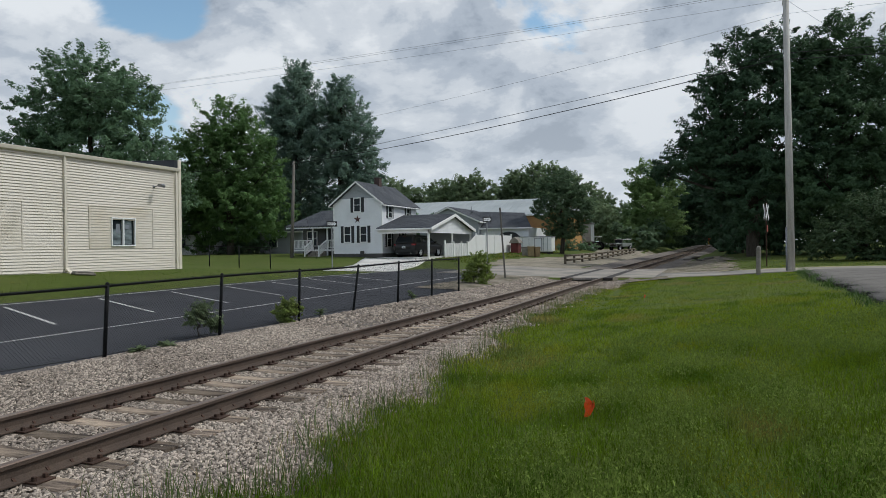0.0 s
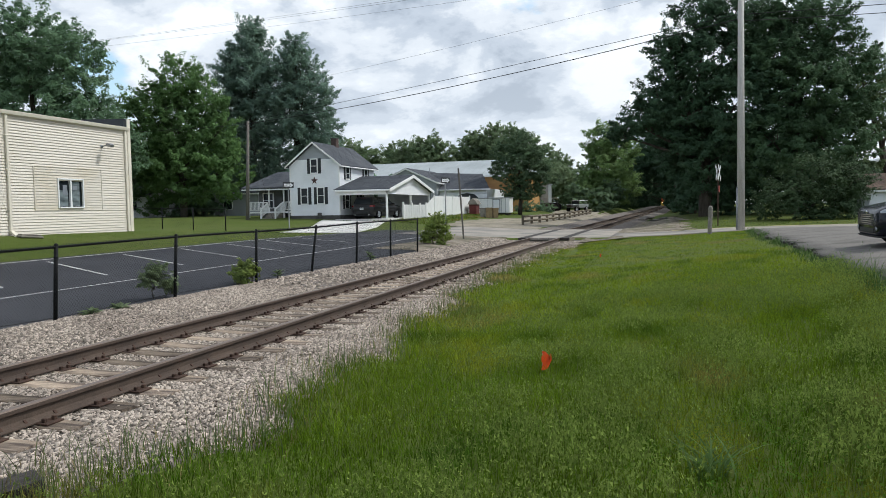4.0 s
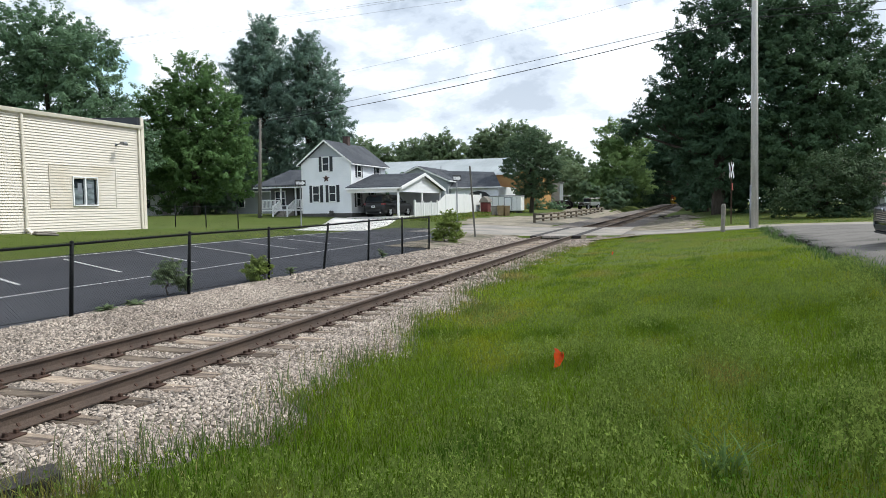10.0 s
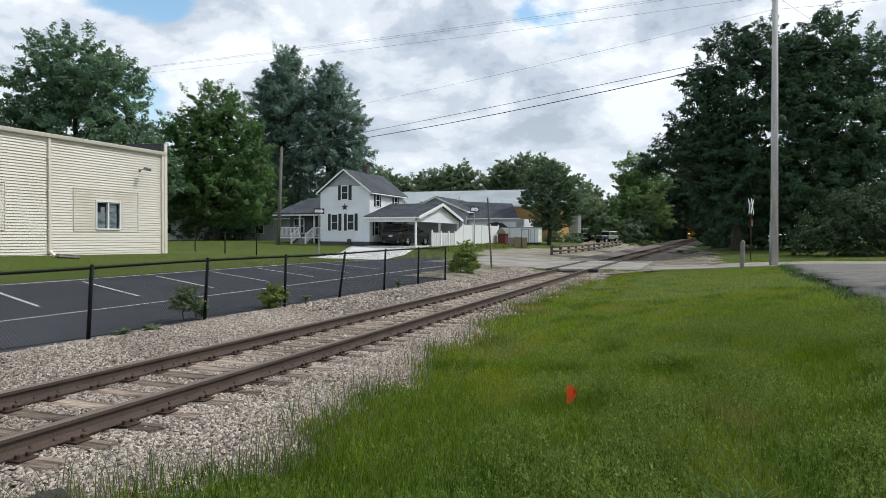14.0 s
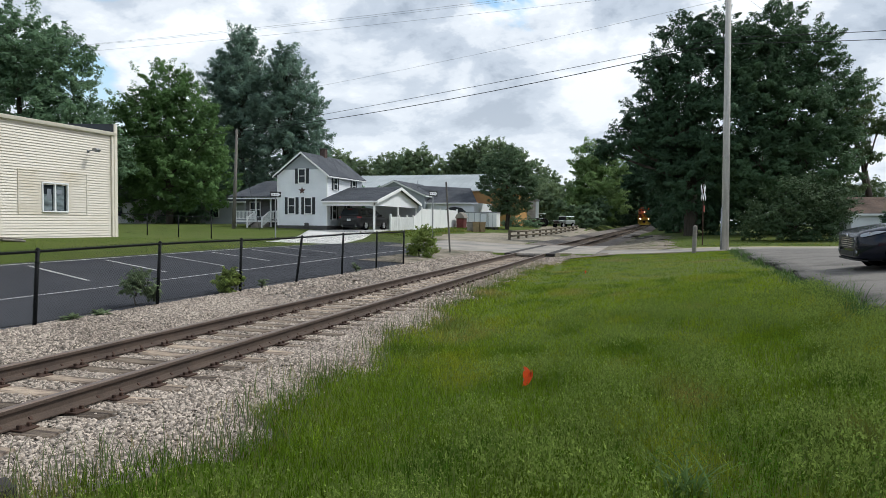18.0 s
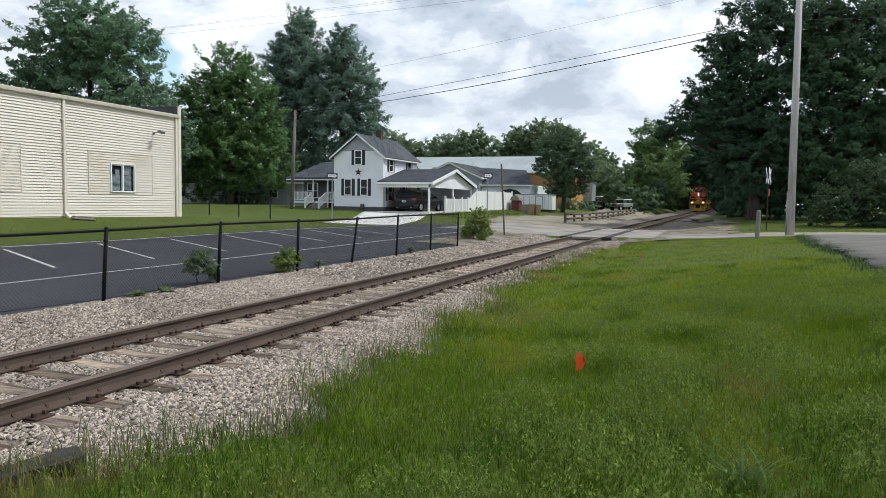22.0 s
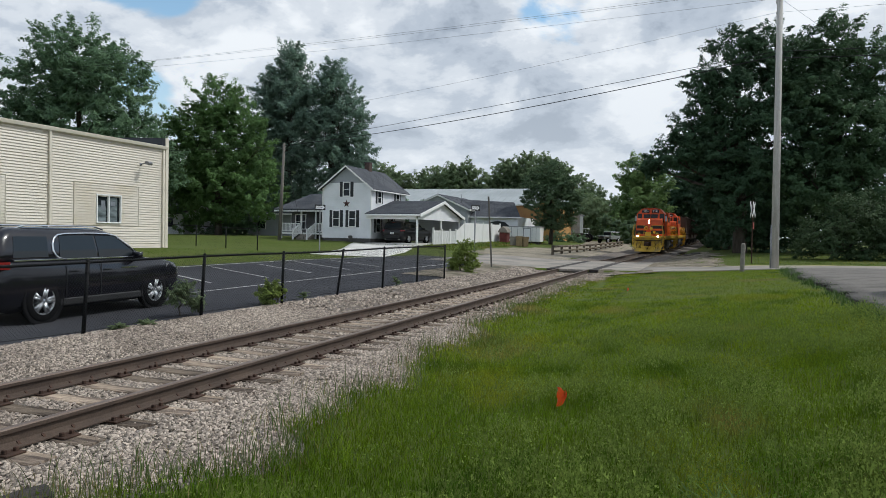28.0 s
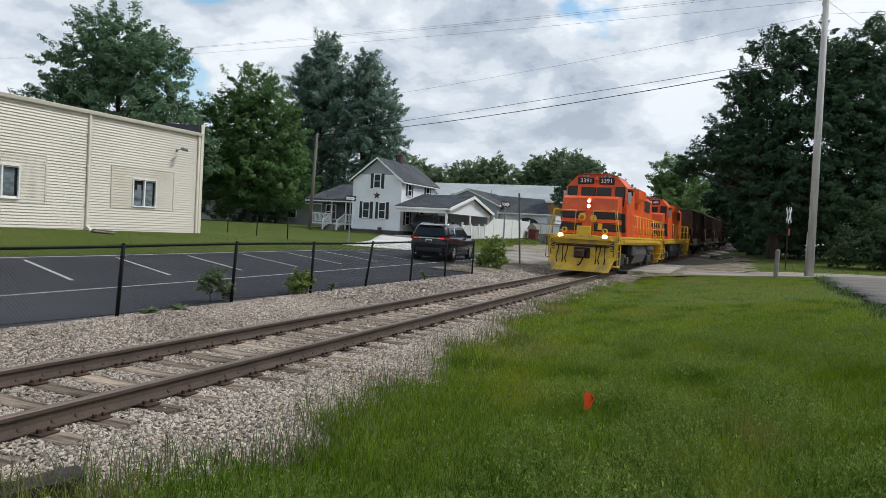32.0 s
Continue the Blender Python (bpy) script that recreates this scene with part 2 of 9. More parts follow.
M = {
    "lawn": material("lawn_soil", (0.070, 0.098, 0.014), 0.95, spec=0.2, vary=0.25, scale=0.35, fine=9, bump=0.5, other=(0.085, 0.105, 0.022)),
    "sand": material("dry_sandy_verge", (0.40, 0.35, 0.19), 0.95, spec=0.2, vary=0.2, scale=0.8, fine=14, bump=0.5, other=(0.22, 0.24, 0.09)),
    "yard": material("pale_dusty_yard", (0.30, 0.262, 0.205), 0.95, spec=0.2, vary=0.2, scale=0.6, fine=9, bump=0.5, other=(0.18, 0.160, 0.115)),
    "dirt": material("gravel_dirt", (0.25, 0.212, 0.165), 0.95, spec=0.2, vary=0.4, scale=0.8, fine=7, bump=0.9, other=(0.085, 0.078, 0.05)),
    "ballast": material("ballast_bed", (0.17, 0.142, 0.118), 0.95, spec=0.2, vary=0.5, scale=1.2, fine=26, bump=1.0, other=(0.18, 0.16, 0.145)),
    "stone": material("ballast_stone", (0.380, 0.322, 0.268), 0.9, spec=0.2, vary=0.16, scale=0.7, fine=30, bump=0.2, other=(0.28, 0.234, 0.194), island=0.62),
    "rail_side": material("rusty_rail_steel", (0.060, 0.041, 0.031), 0.85, 0.0, vary=0.25, scale=2.2, fine=60, bump=0.3, other=(0.086, 0.059, 0.043)),
    "rail_top": material("worn_rail_head", (0.165, 0.128, 0.103), 0.5, 0.4, vary=0.2, scale=3, fine=50, bump=0.1, other=(0.16, 0.11, 0.085)),
    "rust": material("dark_rust", (0.075, 0.04, 0.026), 0.85, 0.2, vary=0.3, scale=6, fine=60, bump=0.3),
    "tie": material("weathered_tie", (0.40, 0.315, 0.235), 0.95, spec=0.2, vary=0.28, scale=1.5, fine=12, bump=0.9, other=(0.11, 0.085, 0.07), piece=0.45, stretch=(1, 9, 4)),
    "road": material("pale_asphalt_road", (0.34, 0.305, 0.262), 0.9, spec=0.2, vary=0.12, scale=0.4, fine=25, bump=0.25, other=(0.20, 0.187, 0.172)),
    "lot": material("dark_lot_asphalt", (0.032, 0.033, 0.040), 0.85, vary=0.3, scale=0.22, fine=40, bump=0.35, other=(0.056, 0.057, 0.064), spec=0.25),
    "lot_old": material("old_lot_asphalt", (0.178, 0.163, 0.146), 0.9, spec=0.2, vary=0.22, scale=1.1, fine=22, bump=0.4, other=(0.115, 0.106, 0.095), spread=(0.46, 0.66), stretch=(0.8, 1.1, 1)),
    "asphalt_edge": material("broken_asphalt_edge", (0.085, 0.080, 0.072), 0.95, spec=0.2, vary=0.35, scale=2.5, fine=24, bump=0.8, other=(0.05, 0.05, 0.038)),
    "concrete": material("pale_concrete_drive", (0.66, 0.645, 0.61), 0.9, vary=0.08, scale=0.6, fine=25, bump=0.2, other=(0.56, 0.54, 0.51)),
    "stripe": material("worn_white_stripe", (0.55, 0.55, 0.52), 0.8, vary=0.12, scale=1.2, fine=18, bump=0.1, other=(0.30, 0.30, 0.29), spread=(0.5, 0.72)),
    "stripe_y": material("worn_yellow_stripe", (0.52, 0.42, 0.16), 0.8, vary=0.12, scale=1.2, fine=18, bump=0.1, other=(0.25, 0.21, 0.12), spread=(0.5, 0.72)),
    "fence_black": material("black_vinyl_fence", (0.008, 0.009, 0.010), 0.6, spec=0.15, vary=0.2, scale=3, fine=60, bump=0.05),
    "galv": material("galvanised_steel", (0.30, 0.31, 0.32), 0.5, 0.7, vary=0.12, scale=3, fine=50, bump=0.08),
    "pole_wood": material("weathered_pole_wood", (0.54, 0.52, 0.49), 0.95, vary=0.2, scale=1.2, fine=16, bump=0.6, other=(0.43, 0.405, 0.37), stretch=(6, 6, 0.6)),
    "pole_dark": material("dark_pole_wood", (0.17, 0.155, 0.135), 0.95, vary=0.2, scale=1.2, fine=16, bump=0.6, stretch=(6, 6, 0.6)),
    "wire": material("black_cable", (0.012, 0.012, 0.013), 0.7, vary=0.1, bump=0),
    # mottled grey-blue that stands for sky reflected in the window panes
    "blind": material("painted_pane_reflection", (0.19, 0.23, 0.24), 0.4, vary=0.35, scale=3.0, fine=12, bump=0.05, other=(0.05, 0.065, 0.07), stretch=(1, 1, 2.5)),
    "white": material("white_paint", (0.85, 0.85, 0.84), 0.6, vary=0.05, scale=1.5, fine=30, bump=0.05, other=(0.80, 0.80, 0.79)),
    "siding_w": material("white_vinyl_siding", (0.84, 0.85, 0.87), 0.55, vary=0.03, scale=0.8, fine=20, bump=0.04, other=(0.77, 0.78, 0.80)),
    "siding_c": material("cream_vinyl_siding", (0.715, 0.655, 0.565), 0.55, vary=0.04, scale=0.6, fine=20, bump=0.04, other=(0.69, 0.63, 0.535)),
    "siding_c2": material("cream_vinyl_patch", (0.675, 0.62, 0.535), 0.55, vary=0.04, scale=0.8, fine=20, bump=0.04, other=(0.60, 0.53, 0.415)),
    "siding_g": material("grey_vinyl_siding", (0.36, 0.38, 0.40), 0.6, vary=0.05, scale=0.8, fine=20, bump=0.05),
    # the shade under the porch roof is put into this dark siding colour
    "porch_wall": material("shaded_porch_siding", (0.115, 0.115, 0.118), 0.7, vary=0.08, scale=0.8, fine=20, bump=0.05),
    "trim": material("cream_trim", (0.74, 0.68, 0.57), 0.5, vary=0.04, scale=2, fine=30, bump=0.04),
    "shingle": material("charcoal_shingle", (0.082, 0.088, 0.100), 0.95, spec=0.15, vary=0.25, scale=0.8, fine=22, bump=0.5, other=(0.115, 0.12, 0.132)),
    "shingle_b": material("brown_shingle", (0.155, 0.105, 0.08), 0.92, vary=0.25, scale=0.8, fine=22, bump=0.5),
    "shutter": material("black_shutter", (0.018, 0.022, 0.027), 0.5, vary=0.2, bump=0.05),
    "star": material("dark_red_star", (0.09, 0.035, 0.03), 0.6, vary=0.2, bump=0.1),
    "brick": material("chimney_brick", (0.085, 0.055, 0.048), 0.9, vary=0.2, scale=4, fine=30, bump=0.4, piece=0.2),
    "foundation": material("dark_foundation", (0.10, 0.095, 0.09), 0.95, vary=0.2, scale=2, fine=20, bump=0.3),
    "metal_roof": material("pale_metal_roof", (0.42, 0.45, 0.45), 0.5, 0.3, vary=0.06, scale=0.3, fine=8, bump=0.05, other=(0.34, 0.37, 0.37)),
    "tan_wall": material("tan_barn_wall", (0.42, 0.23, 0.095), 0.85, vary=0.12, scale=0.5, fine=10, bump=0.2, other=(0.34, 0.18, 0.08)),
    # brighter copy of the tan wall, with the sun on it painted in
    "tan_lit": material("sunlit_ochre_barn_end", (0.50, 0.28, 0.09), 0.85, vary=0.10, scale=0.5, fine=10, bump=0.2),
    "glass": glass_material("dark_window_glass"),
    "glass_cab": glass_material("cab_window_glass", (0.035, 0.04, 0.042), 0.06),
    "curtain": material("grey_blind", (0.22, 0.24, 0.27), 0.9, vary=0.15, bump=0.1),
    "sign_black": material("black_sign_face", (0.015, 0.015, 0.017), 0.5, vary=0.1, bump=0),
    "sign_white": material("white_sign_face", (0.75, 0.76, 0.78), 0.45, vary=0.04, bump=0),
    "sign_red": material("faded_red_sign", (0.30, 0.07, 0.05), 0.6, vary=0.2, bump=0),
    "timber": material("grey_timber", (0.26, 0.235, 0.20), 0.95, vary=0.2, scale=2, fine=20, bump=0.5, piece=0.2),
    "timber_b": material("dark_barrier_timber", (0.185, 0.155, 0.110), 0.95, vary=0.25, scale=2, fine=20, bump=0.6, piece=0.25),
    "timber_d": material("dark_old_timber", (0.045, 0.038, 0.034), 0.95, vary=0.3, scale=2, fine=20, bump=0.7),
    "flag": material("orange_flag_vinyl", (0.85, 0.10, 0.02), 0.5, vary=0.1, scale=8, bump=0.05, leaf=0.35),
    "bark": material("tree_bark", (0.085, 0.07, 0.055), 0.95, vary=0.3, scale=2, fine=14, bump=0.8, stretch=(4, 4, 0.7)),
    "rubber": material("black_rubber", (0.009, 0.009, 0.010), 0.85, vary=0.2, bump=0.1, spec=0.1),
    "chrome": material("bright_chrome", (0.72, 0.73, 0.75), 0.15, 1.0, vary=0.05, bump=0),
    "alloy": material("silver_alloy", (0.62, 0.63, 0.65), 0.28, 0.9, vary=0.06, bump=0),
    "plastic": material("black_plastic", (0.02, 0.02, 0.021), 0.6, vary=0.15, bump=0.05),
    "suv_paint": material("black_plum_car_paint", (0.006, 0.006, 0.010), 0.25, 0.0, vary=0.05, bump=0, coat=0.7, spec=0.3),
    "van_paint": material("charcoal_van_paint", (0.012, 0.012, 0.014), 0.35, 0.0, vary=0.05, bump=0, coat=0.3, spec=0.3),
    "sedan_paint": material("navy_car_paint", (0.004, 0.006, 0.014), 0.25, 0.0, vary=0.05, bump=0, coat=0.35, spec=0.25),
    "tail": material("red_tail_lamp", (0.22, 0.012, 0.014), 0.2, vary=0.05, bump=0, coat=0.6),
    "tail_on": material("lit_tail_lamp", (1.0, 0.06, 0.06), 0.3, vary=0.0, bump=0, emit=0.6),
    "lens": material("clear_lamp_lens", (0.34, 0.36, 0.38), 0.12, 0.3, vary=0.05, bump=0, coat=1.0),
    "orange": material("orange_loco_paint", (0.80, 0.115, 0.018), 0.42, vary=0.12, scale=1.2, fine=12, bump=0.04, other=(0.58, 0.080, 0.018)),
    "yellow": material("yellow_loco_paint", (0.76, 0.45, 0.025), 0.45, vary=0.09, scale=1.4, fine=12, bump=0.04, other=(0.52, 0.35, 0.045)),
    "yellow_worn": material("dirty_yellow_loco_paint", (0.70, 0.44, 0.04), 0.6, vary=0.15, scale=2.2, fine=9, bump=0.1, other=(0.36, 0.25, 0.08), spread=(0.45, 0.68)),
    "black": material("loco_black_paint", (0.018, 0.018, 0.019), 0.5, vary=0.2, scale=1.5, fine=14, bump=0.05),
    "under": material("dusty_black_underframe", (0.040, 0.037, 0.034), 0.85, vary=0.3, scale=1.5, fine=14, bump=0.2, other=(0.075, 0.066, 0.058)),
    "tank": material("dusty_grey_tank", (0.075, 0.07, 0.066), 0.7, vary=0.2, scale=1.2, fine=12, bump=0.1),
    "jeep": material("grey_green_paint", (0.27, 0.30, 0.28), 0.5, vary=0.1, scale=2, fine=12, bump=0.05),
    "beam": material("lit_headlight", (1.0, 0.88, 0.62), 0.3, vary=0.0, bump=0, emit=14.0),
    # rust brown made darker, with the shade of the woods in the colour
    "hopper": material("shaded_hopper_steel", (0.075, 0.040, 0.026), 0.8, vary=0.25, scale=0.8, fine=10, bump=0.15, other=(0.055, 0.034, 0.026)),
    "mesh_orange": material("orange_barrier_mesh", (0.86, 0.13, 0.03), 0.6, vary=0.1, bump=0.05, leaf=0.3),
    "red_shed": material("dark_red_shed", (0.14, 0.03, 0.028), 0.8, vary=0.15, bump=0.2),
    "cardboard": material("tan_bin", (0.30, 0.22, 0.12), 0.85, vary=0.15, bump=0.2),
}


# ---------------------------------------------------------------- building blocks
class Geo:
    """Gathers the corners and faces of one mesh."""

    def __init__(self):
        self.v, self.f, self.s = [], [], []

    def add(self, verts, faces, m=None, smooth=False):
        n = len(self.v)
        self.v += [tuple(m @ Vector(p)) for p in verts] if m is not None else [tuple(p) for p in verts]
        self.f += [tuple(i + n for i in f) for f in faces]
        self.s += [smooth] * len(faces)
        return self

    def box(self, x0, y0, z0, x1, y1, z1, c=0.0, m=None):
        """A box from corner to corner, its edges cut by c."""
        if c <= 0:
            v = [(x, y, z) for z in (z0, z1) for y in (y0, y1) for x in (x0, x1)]
            return self.add(v, [(0, 2, 3, 1), (4, 5, 7, 6), (0, 1, 5, 4), (2, 6, 7, 3), (0, 4, 6, 2), (1, 3, 7, 5)], m)
        bm = bmesh.new()
        bmesh.ops.create_cube(bm, size=1)
        for p in bm.verts:
            p.co = Vector(((x0 + x1) / 2 + p.co.x * (x1 - x0), (y0 + y1) / 2 + p.co.y * (y1 - y0), (z0 + z1) / 2 + p.co.z * (z1 - z0)))
        bmesh.ops.bevel(bm, geom=bm.edges[:], offset=c, segments=1, affect="EDGES")
        bm.verts.index_update()
        self.add([p.co[:] for p in bm.verts], [[p.index for p in f.verts] for f in bm.faces], m)
        bm.free()
        return self

    def tube(self, a, b, r0, r1=None, n=8, smooth=True, caps=True):
        a, b = Vector(a), Vector(b)
        r1 = r0 if r1 is None else r1
        w = (b - a).normalized()
        u = w.orthogonal().normalized()
        s = w.cross(u)
        v = [tuple(p + (u * math.cos(k * math.tau / n) + s * math.sin(k * math.tau / n)) * r) for p, r in ((a, r0), (b, r1)) for k in range(n)]
        base = len(self.v)
        self.add(v, [(k, (k + 1) % n, n + (k + 1) % n, n + k) for k in range(n)], None, smooth)
        if caps:
            self.f += [tuple(base + k for k in reversed(range(n))), tuple(base + n + k for k in range(n))]
            self.s += [False, False]
        return self

    def path(self, pts, r, n=6):
        """One round bar swept through points."""
        pts = [Vector(p) for p in pts]
        v = []
        for k, p in enumerate(pts):
            w = (pts[min(k + 1, len(pts) - 1)] - pts[max(k - 1, 0)]).normalized()
            u = w.cross(Vector((0, 0, 1)))
            u = u.normalized() if u.length > 0.05 else Vector((1, 0, 0))
            s = w.cross(u)
            v += [tuple(p + (u * math.cos(q * math.tau / n) + s * math.sin(q * math.tau / n)) * r) for q in range(n)]
        f = [(j * n + k, j * n + (k + 1) % n, (j + 1) * n + (k + 1) % n, (j + 1) * n + k) for j in range(len(pts) - 1) for k in range(n)]
        self.add(v, f, None, n > 5)
        base = len(self.v) - len(v)
        self.f += [tuple(base + k for k in reversed(range(n))), tuple(len(self.v) - n + k for k in range(n))]
        self.s += [False, False]
        return self

    def prism(self, outline, lo, hi, axis="y", smooth=False):
        """A flat outline pushed along an axis. Outline pairs are (x, z) for y, (y, z) for x, (x, y) for z."""
        put = {"y": lambda p, d: (p[0], d, p[1]), "x": lambda p, d: (d, p[0], p[1]), "z": lambda p, d: (p[0], p[1], d)}[axis]
        n = len(outline)
        v = [put(p, d) for d in (lo, hi) for p in outline]
        sides = [(k, (k + 1) % n, n + (k + 1) % n, n + k) for k in range(n)]
        base = len(self.v)
        self.add(v, sides, None, smooth)
        self.f += [tuple(base + k for k in reversed(range(n))), tuple(base + n + k for k in range(n))]
        self.s += [False, False]
        return self

    def lathe(self, profile, centre, axis="x", n=20, smooth=True):
        """A profile of (along, radius) turned round an axis."""
        ax = {"x": 0, "y": 1, "z": 2}[axis]
        o = [k for k in range(3) if k != ax]
        v = []
        for d, r in profile:
            for k in range(n):
                p = [0, 0, 0]
                p[ax] = centre[ax] + d
                p[o[0]] = centre[o[0]] + r * math.cos(k * math.tau / n)
                p[o[1]] = centre[o[1]] + r * math.sin(k * math.tau / n)
                v.append(tuple(p))
        f = [(i * n + k, i * n + (k + 1) % n, (i + 1) * n + (k + 1) % n, (i + 1) * n + k) for i in range(len(profile) - 1) for k in range(n)]
        return self.add(v, f, None, smooth)

    def mesh(self, name, mat):
        me = bpy.data.meshes.new(name)
        me.from_pydata(self.v, [], self.f)
        me.materials.append(mat)
        if any(self.s):
            me.polygons.foreach_set("use_smooth", self.s)
        bm = bmesh.new()
        bm.from_mesh(me)
        bmesh.ops.recalc_face_normals(bm, faces=bm.faces)
        bm.to_mesh(me)
        bm.free()
        return me


def part(name, geo, mat, parent, label=""):
    """One mesh object under a thing or a part."""
    me = geo.mesh(name, mat) if isinstance(geo, Geo) else geo
    ob = new(name, me)
    ob.parent = parent
    return tagged(ob, label)


def thing(name, label, category, m=None, group="", kind=""):
    ob = new(name)
    ob.empty_display_size = 0.2
    if m is not None:
        ob.matrix_basis = m
    return tagged(ob, label, category, group, kind)


def solid(name, geo, mat, label, category, m=None, group="", kind=""):
    """A thing that is one mesh."""
    ob = new(name, geo.mesh(name, mat) if isinstance(geo, Geo) else geo)
    if m is not None:
        ob.matrix_basis = m
    return tagged(ob, label, category, group, kind)


def fast_mesh(name, verts, faces, mat, smooth=False):
    """A large mesh from arrays: verts (n, 3), faces (m, 3 or 4)."""
    me = bpy.data.meshes.new(name)
    faces = np.asarray(faces, np.int32)
    m, k = faces.shape
    me.vertices.add(len(verts))
    me.vertices.foreach_set("co", np.asarray(verts, np.float32).ravel())
    me.loops.add(m * k)
    me.loops.foreach_set("vertex_index", faces.ravel())
    me.polygons.add(m)
    me.polygons.foreach_set("loop_start", np.arange(m, dtype=np.int32) * k)
    me.polygons.foreach_set("loop_total", np.full(m, k, np.int32))
    if smooth:
        me.polygons.foreach_set("use_smooth", np.ones(m, bool))
    me.materials.append(mat)
    me.update(calc_edges=True)
    me.validate()
    return me


# ---------------------------------------------------------------- ground
TRACK_X = -5.83  # the track's middle; rail heads at height 0
GX = [-600, -60, -40, -30, -27, -24, -20.4, -16.5, -12, -8.9, -7.6, -4.2, -3.0, -1.5, 0, 2, 3.2, 5, 12, 60, 600]
GY = [-200, 0, 14, 26, 33, 35.5, 35.7, 44, 48, 53, 58, 75, 120, 210, 900]
GZ_LEFT = [
    [1.2, 1.2, 1.1, 1.0, 0.98, 0.96, 0.94, 0.36, -0.02, -0.06, -0.42],
    [1.2, 1.2, 1.1, 1.0, 0.98, 0.96, 0.94, 0.36, -0.02, -0.06, -0.42],
    [1.2, 1.2, 1.1, 1.0, 0.98, 0.96, 0.94, 0.36, 0.0, -0.04, -0.42],
    [1.2, 1.2, 1.1, 1.0, 0.95, 0.90, 0.85, 0.40, 0.11, -0.02, -0.40],
    [1.2, 1.2, 1.0, 0.75, 0.66, 0.56, 0.46, 0.34, 0.18, 0.00, -0.25],
    [1.2, 1.1, 0.9, 0.60, 0.50, 0.44, 0.38, 0.30, 0.16, -0.06, -0.32],
    [1.2, 1.1, 0.9, 0.60, 0.50, 0.44, 0.38, 0.30, 0.16, 0.00, -0.03],
    [1.2, 1.1, 0.9, 0.60, 0.50, 0.44, 0.38, 0.30, 0.16, 0.00, -0.03],
    [1.2, 1.1, 1.0, 0.84, 0.78, 0.70, 0.62, 0.36, 0.16, 0.00, -0.03],
    [1.2, 1.15, 1.1, 1.06, 1.02, 0.82, 0.82, 0.45, 0.16, -0.02, -0.30],
    [1.2, 1.15, 1.12, 1.10, 1.06, 0.84, 0.84, 0.56, 0.16, -0.05, -0.36],
    [1.3, 1.2, 1.15, 1.1, 1.08, 1.06, 1.04, 0.74, 0.30, 0.05, -0.20],
    [1.5, 1.4, 1.3, 1.25, 1.2, 1.2, 1.15, 1.1, 1.05, 0.85, 0.15],
    [2.0, 1.9, 1.8, 1.6, 1.5, 1.4, 1.3, 1.2, 1.1, 1.0, 0.8],
    [2.0, 1.9, 1.8, 1.6, 1.5, 1.4, 1.3, 1.2, 1.1, 1.0, 0.8],
]
GZ_RIGHT = [
    [-0.42, -0.34, -0.22, -0.05, 0.25, 0.45, 0.63, 0.80, 1.05, 1.05],
    [-0.42, -0.34, -0.22, -0.05, 0.25, 0.45, 0.63, 0.80, 1.05, 1.05],
    [-0.42, -0.32, -0.20, -0.02, 0.28, 0.48, 0.67, 0.82, 1.05, 1.05],
    [-0.40, -0.24, -0.14, 0.02, 0.28, 0.44, 0.58, 0.76, 1.0, 1.0],
    [-0.25, -0.10, 0.00, 0.10, 0.22, 0.32, 0.42, 0.60, 0.9, 0.9],
    [-0.32, -0.20, 0.02, 0.08, 0.20, 0.28, 0.34, 0.50, 0.8, 0.8],
    [-0.03, -0.02, 0.02, 0.08, 0.20, 0.28, 0.34, 0.50, 0.8, 0.8],
    [-0.03, -0.02, 0.02, 0.067, 0.16, 0.226, 0.286, 0.432, 0.8, 0.8],
    [-0.03, -0.02, 0.02, 0.06, 0.14, 0.20, 0.26, 0.40, 0.8, 0.8],
    [-0.30, -0.15, -0.05, 0.15, 0.28, 0.35, 0.42, 0.50, 0.8, 0.8],
    [-0.36, -0.30, -0.10, 0.25, 0.42, 0.48, 0.54, 0.60, 0.8, 0.8],
    [-0.20, -0.20, -0.05, 0.30, 0.52, 0.60, 0.65, 0.70, 0.8, 0.8],
    [0.15, 0.15, 0.15, 0.15, 0.30, 0.50, 0.60, 0.70, 1.0, 1.0],
    [0.80, 0.80, 0.80, 0.80, 0.90, 1.00, 1.10, 1.20, 1.5, 1.5],
    [0.80, 0.80, 0.80, 0.80, 0.90, 1.00, 1.10, 1.20, 1.5, 1.5],
]
GZ = [a + b for a, b in zip(GZ_LEFT, GZ_RIGHT)]
GXA, GYA, GZA = np.array(GX, float), np.array(GY, float), np.array(GZ, float)


def heights(x, y):
    """The height of the ground at arrays of places."""
    x, y = np.asarray(x, float), np.asarray(y, float)
    i = np.clip(np.searchsorted(GXA, x) - 1, 0, len(GXA) - 2)
    j = np.clip(np.searchsorted(GYA, y) - 1, 0, len(GYA) - 2)
    u = np.clip((x - GXA[i]) / (GXA[i + 1] - GXA[i]), 0, 1)
    w = np.clip((y - GYA[j]) / (GYA[j + 1] - GYA[j]), 0, 1)
    return (GZA[j, i] * (1 - u) + GZA[j, i + 1] * u) * (1 - w) + (GZA[j + 1, i] * (1 - u) + GZA[j + 1, i + 1] * u) * w


def gz(x, y):
    return float(heights(x, y))


def track_x(y):
    """The track's middle: straight to the crossing, then bending gently to the right."""
    return float(np.interp(y, [-100, 36, 51, 70, 98, 117, 136, 155, 210, 420, 600], [-5.83, -5.83, -5.5, -4.75, -3.6, -2.92, -2.35, -1.85, -1.0, 1.0, 3.0]))


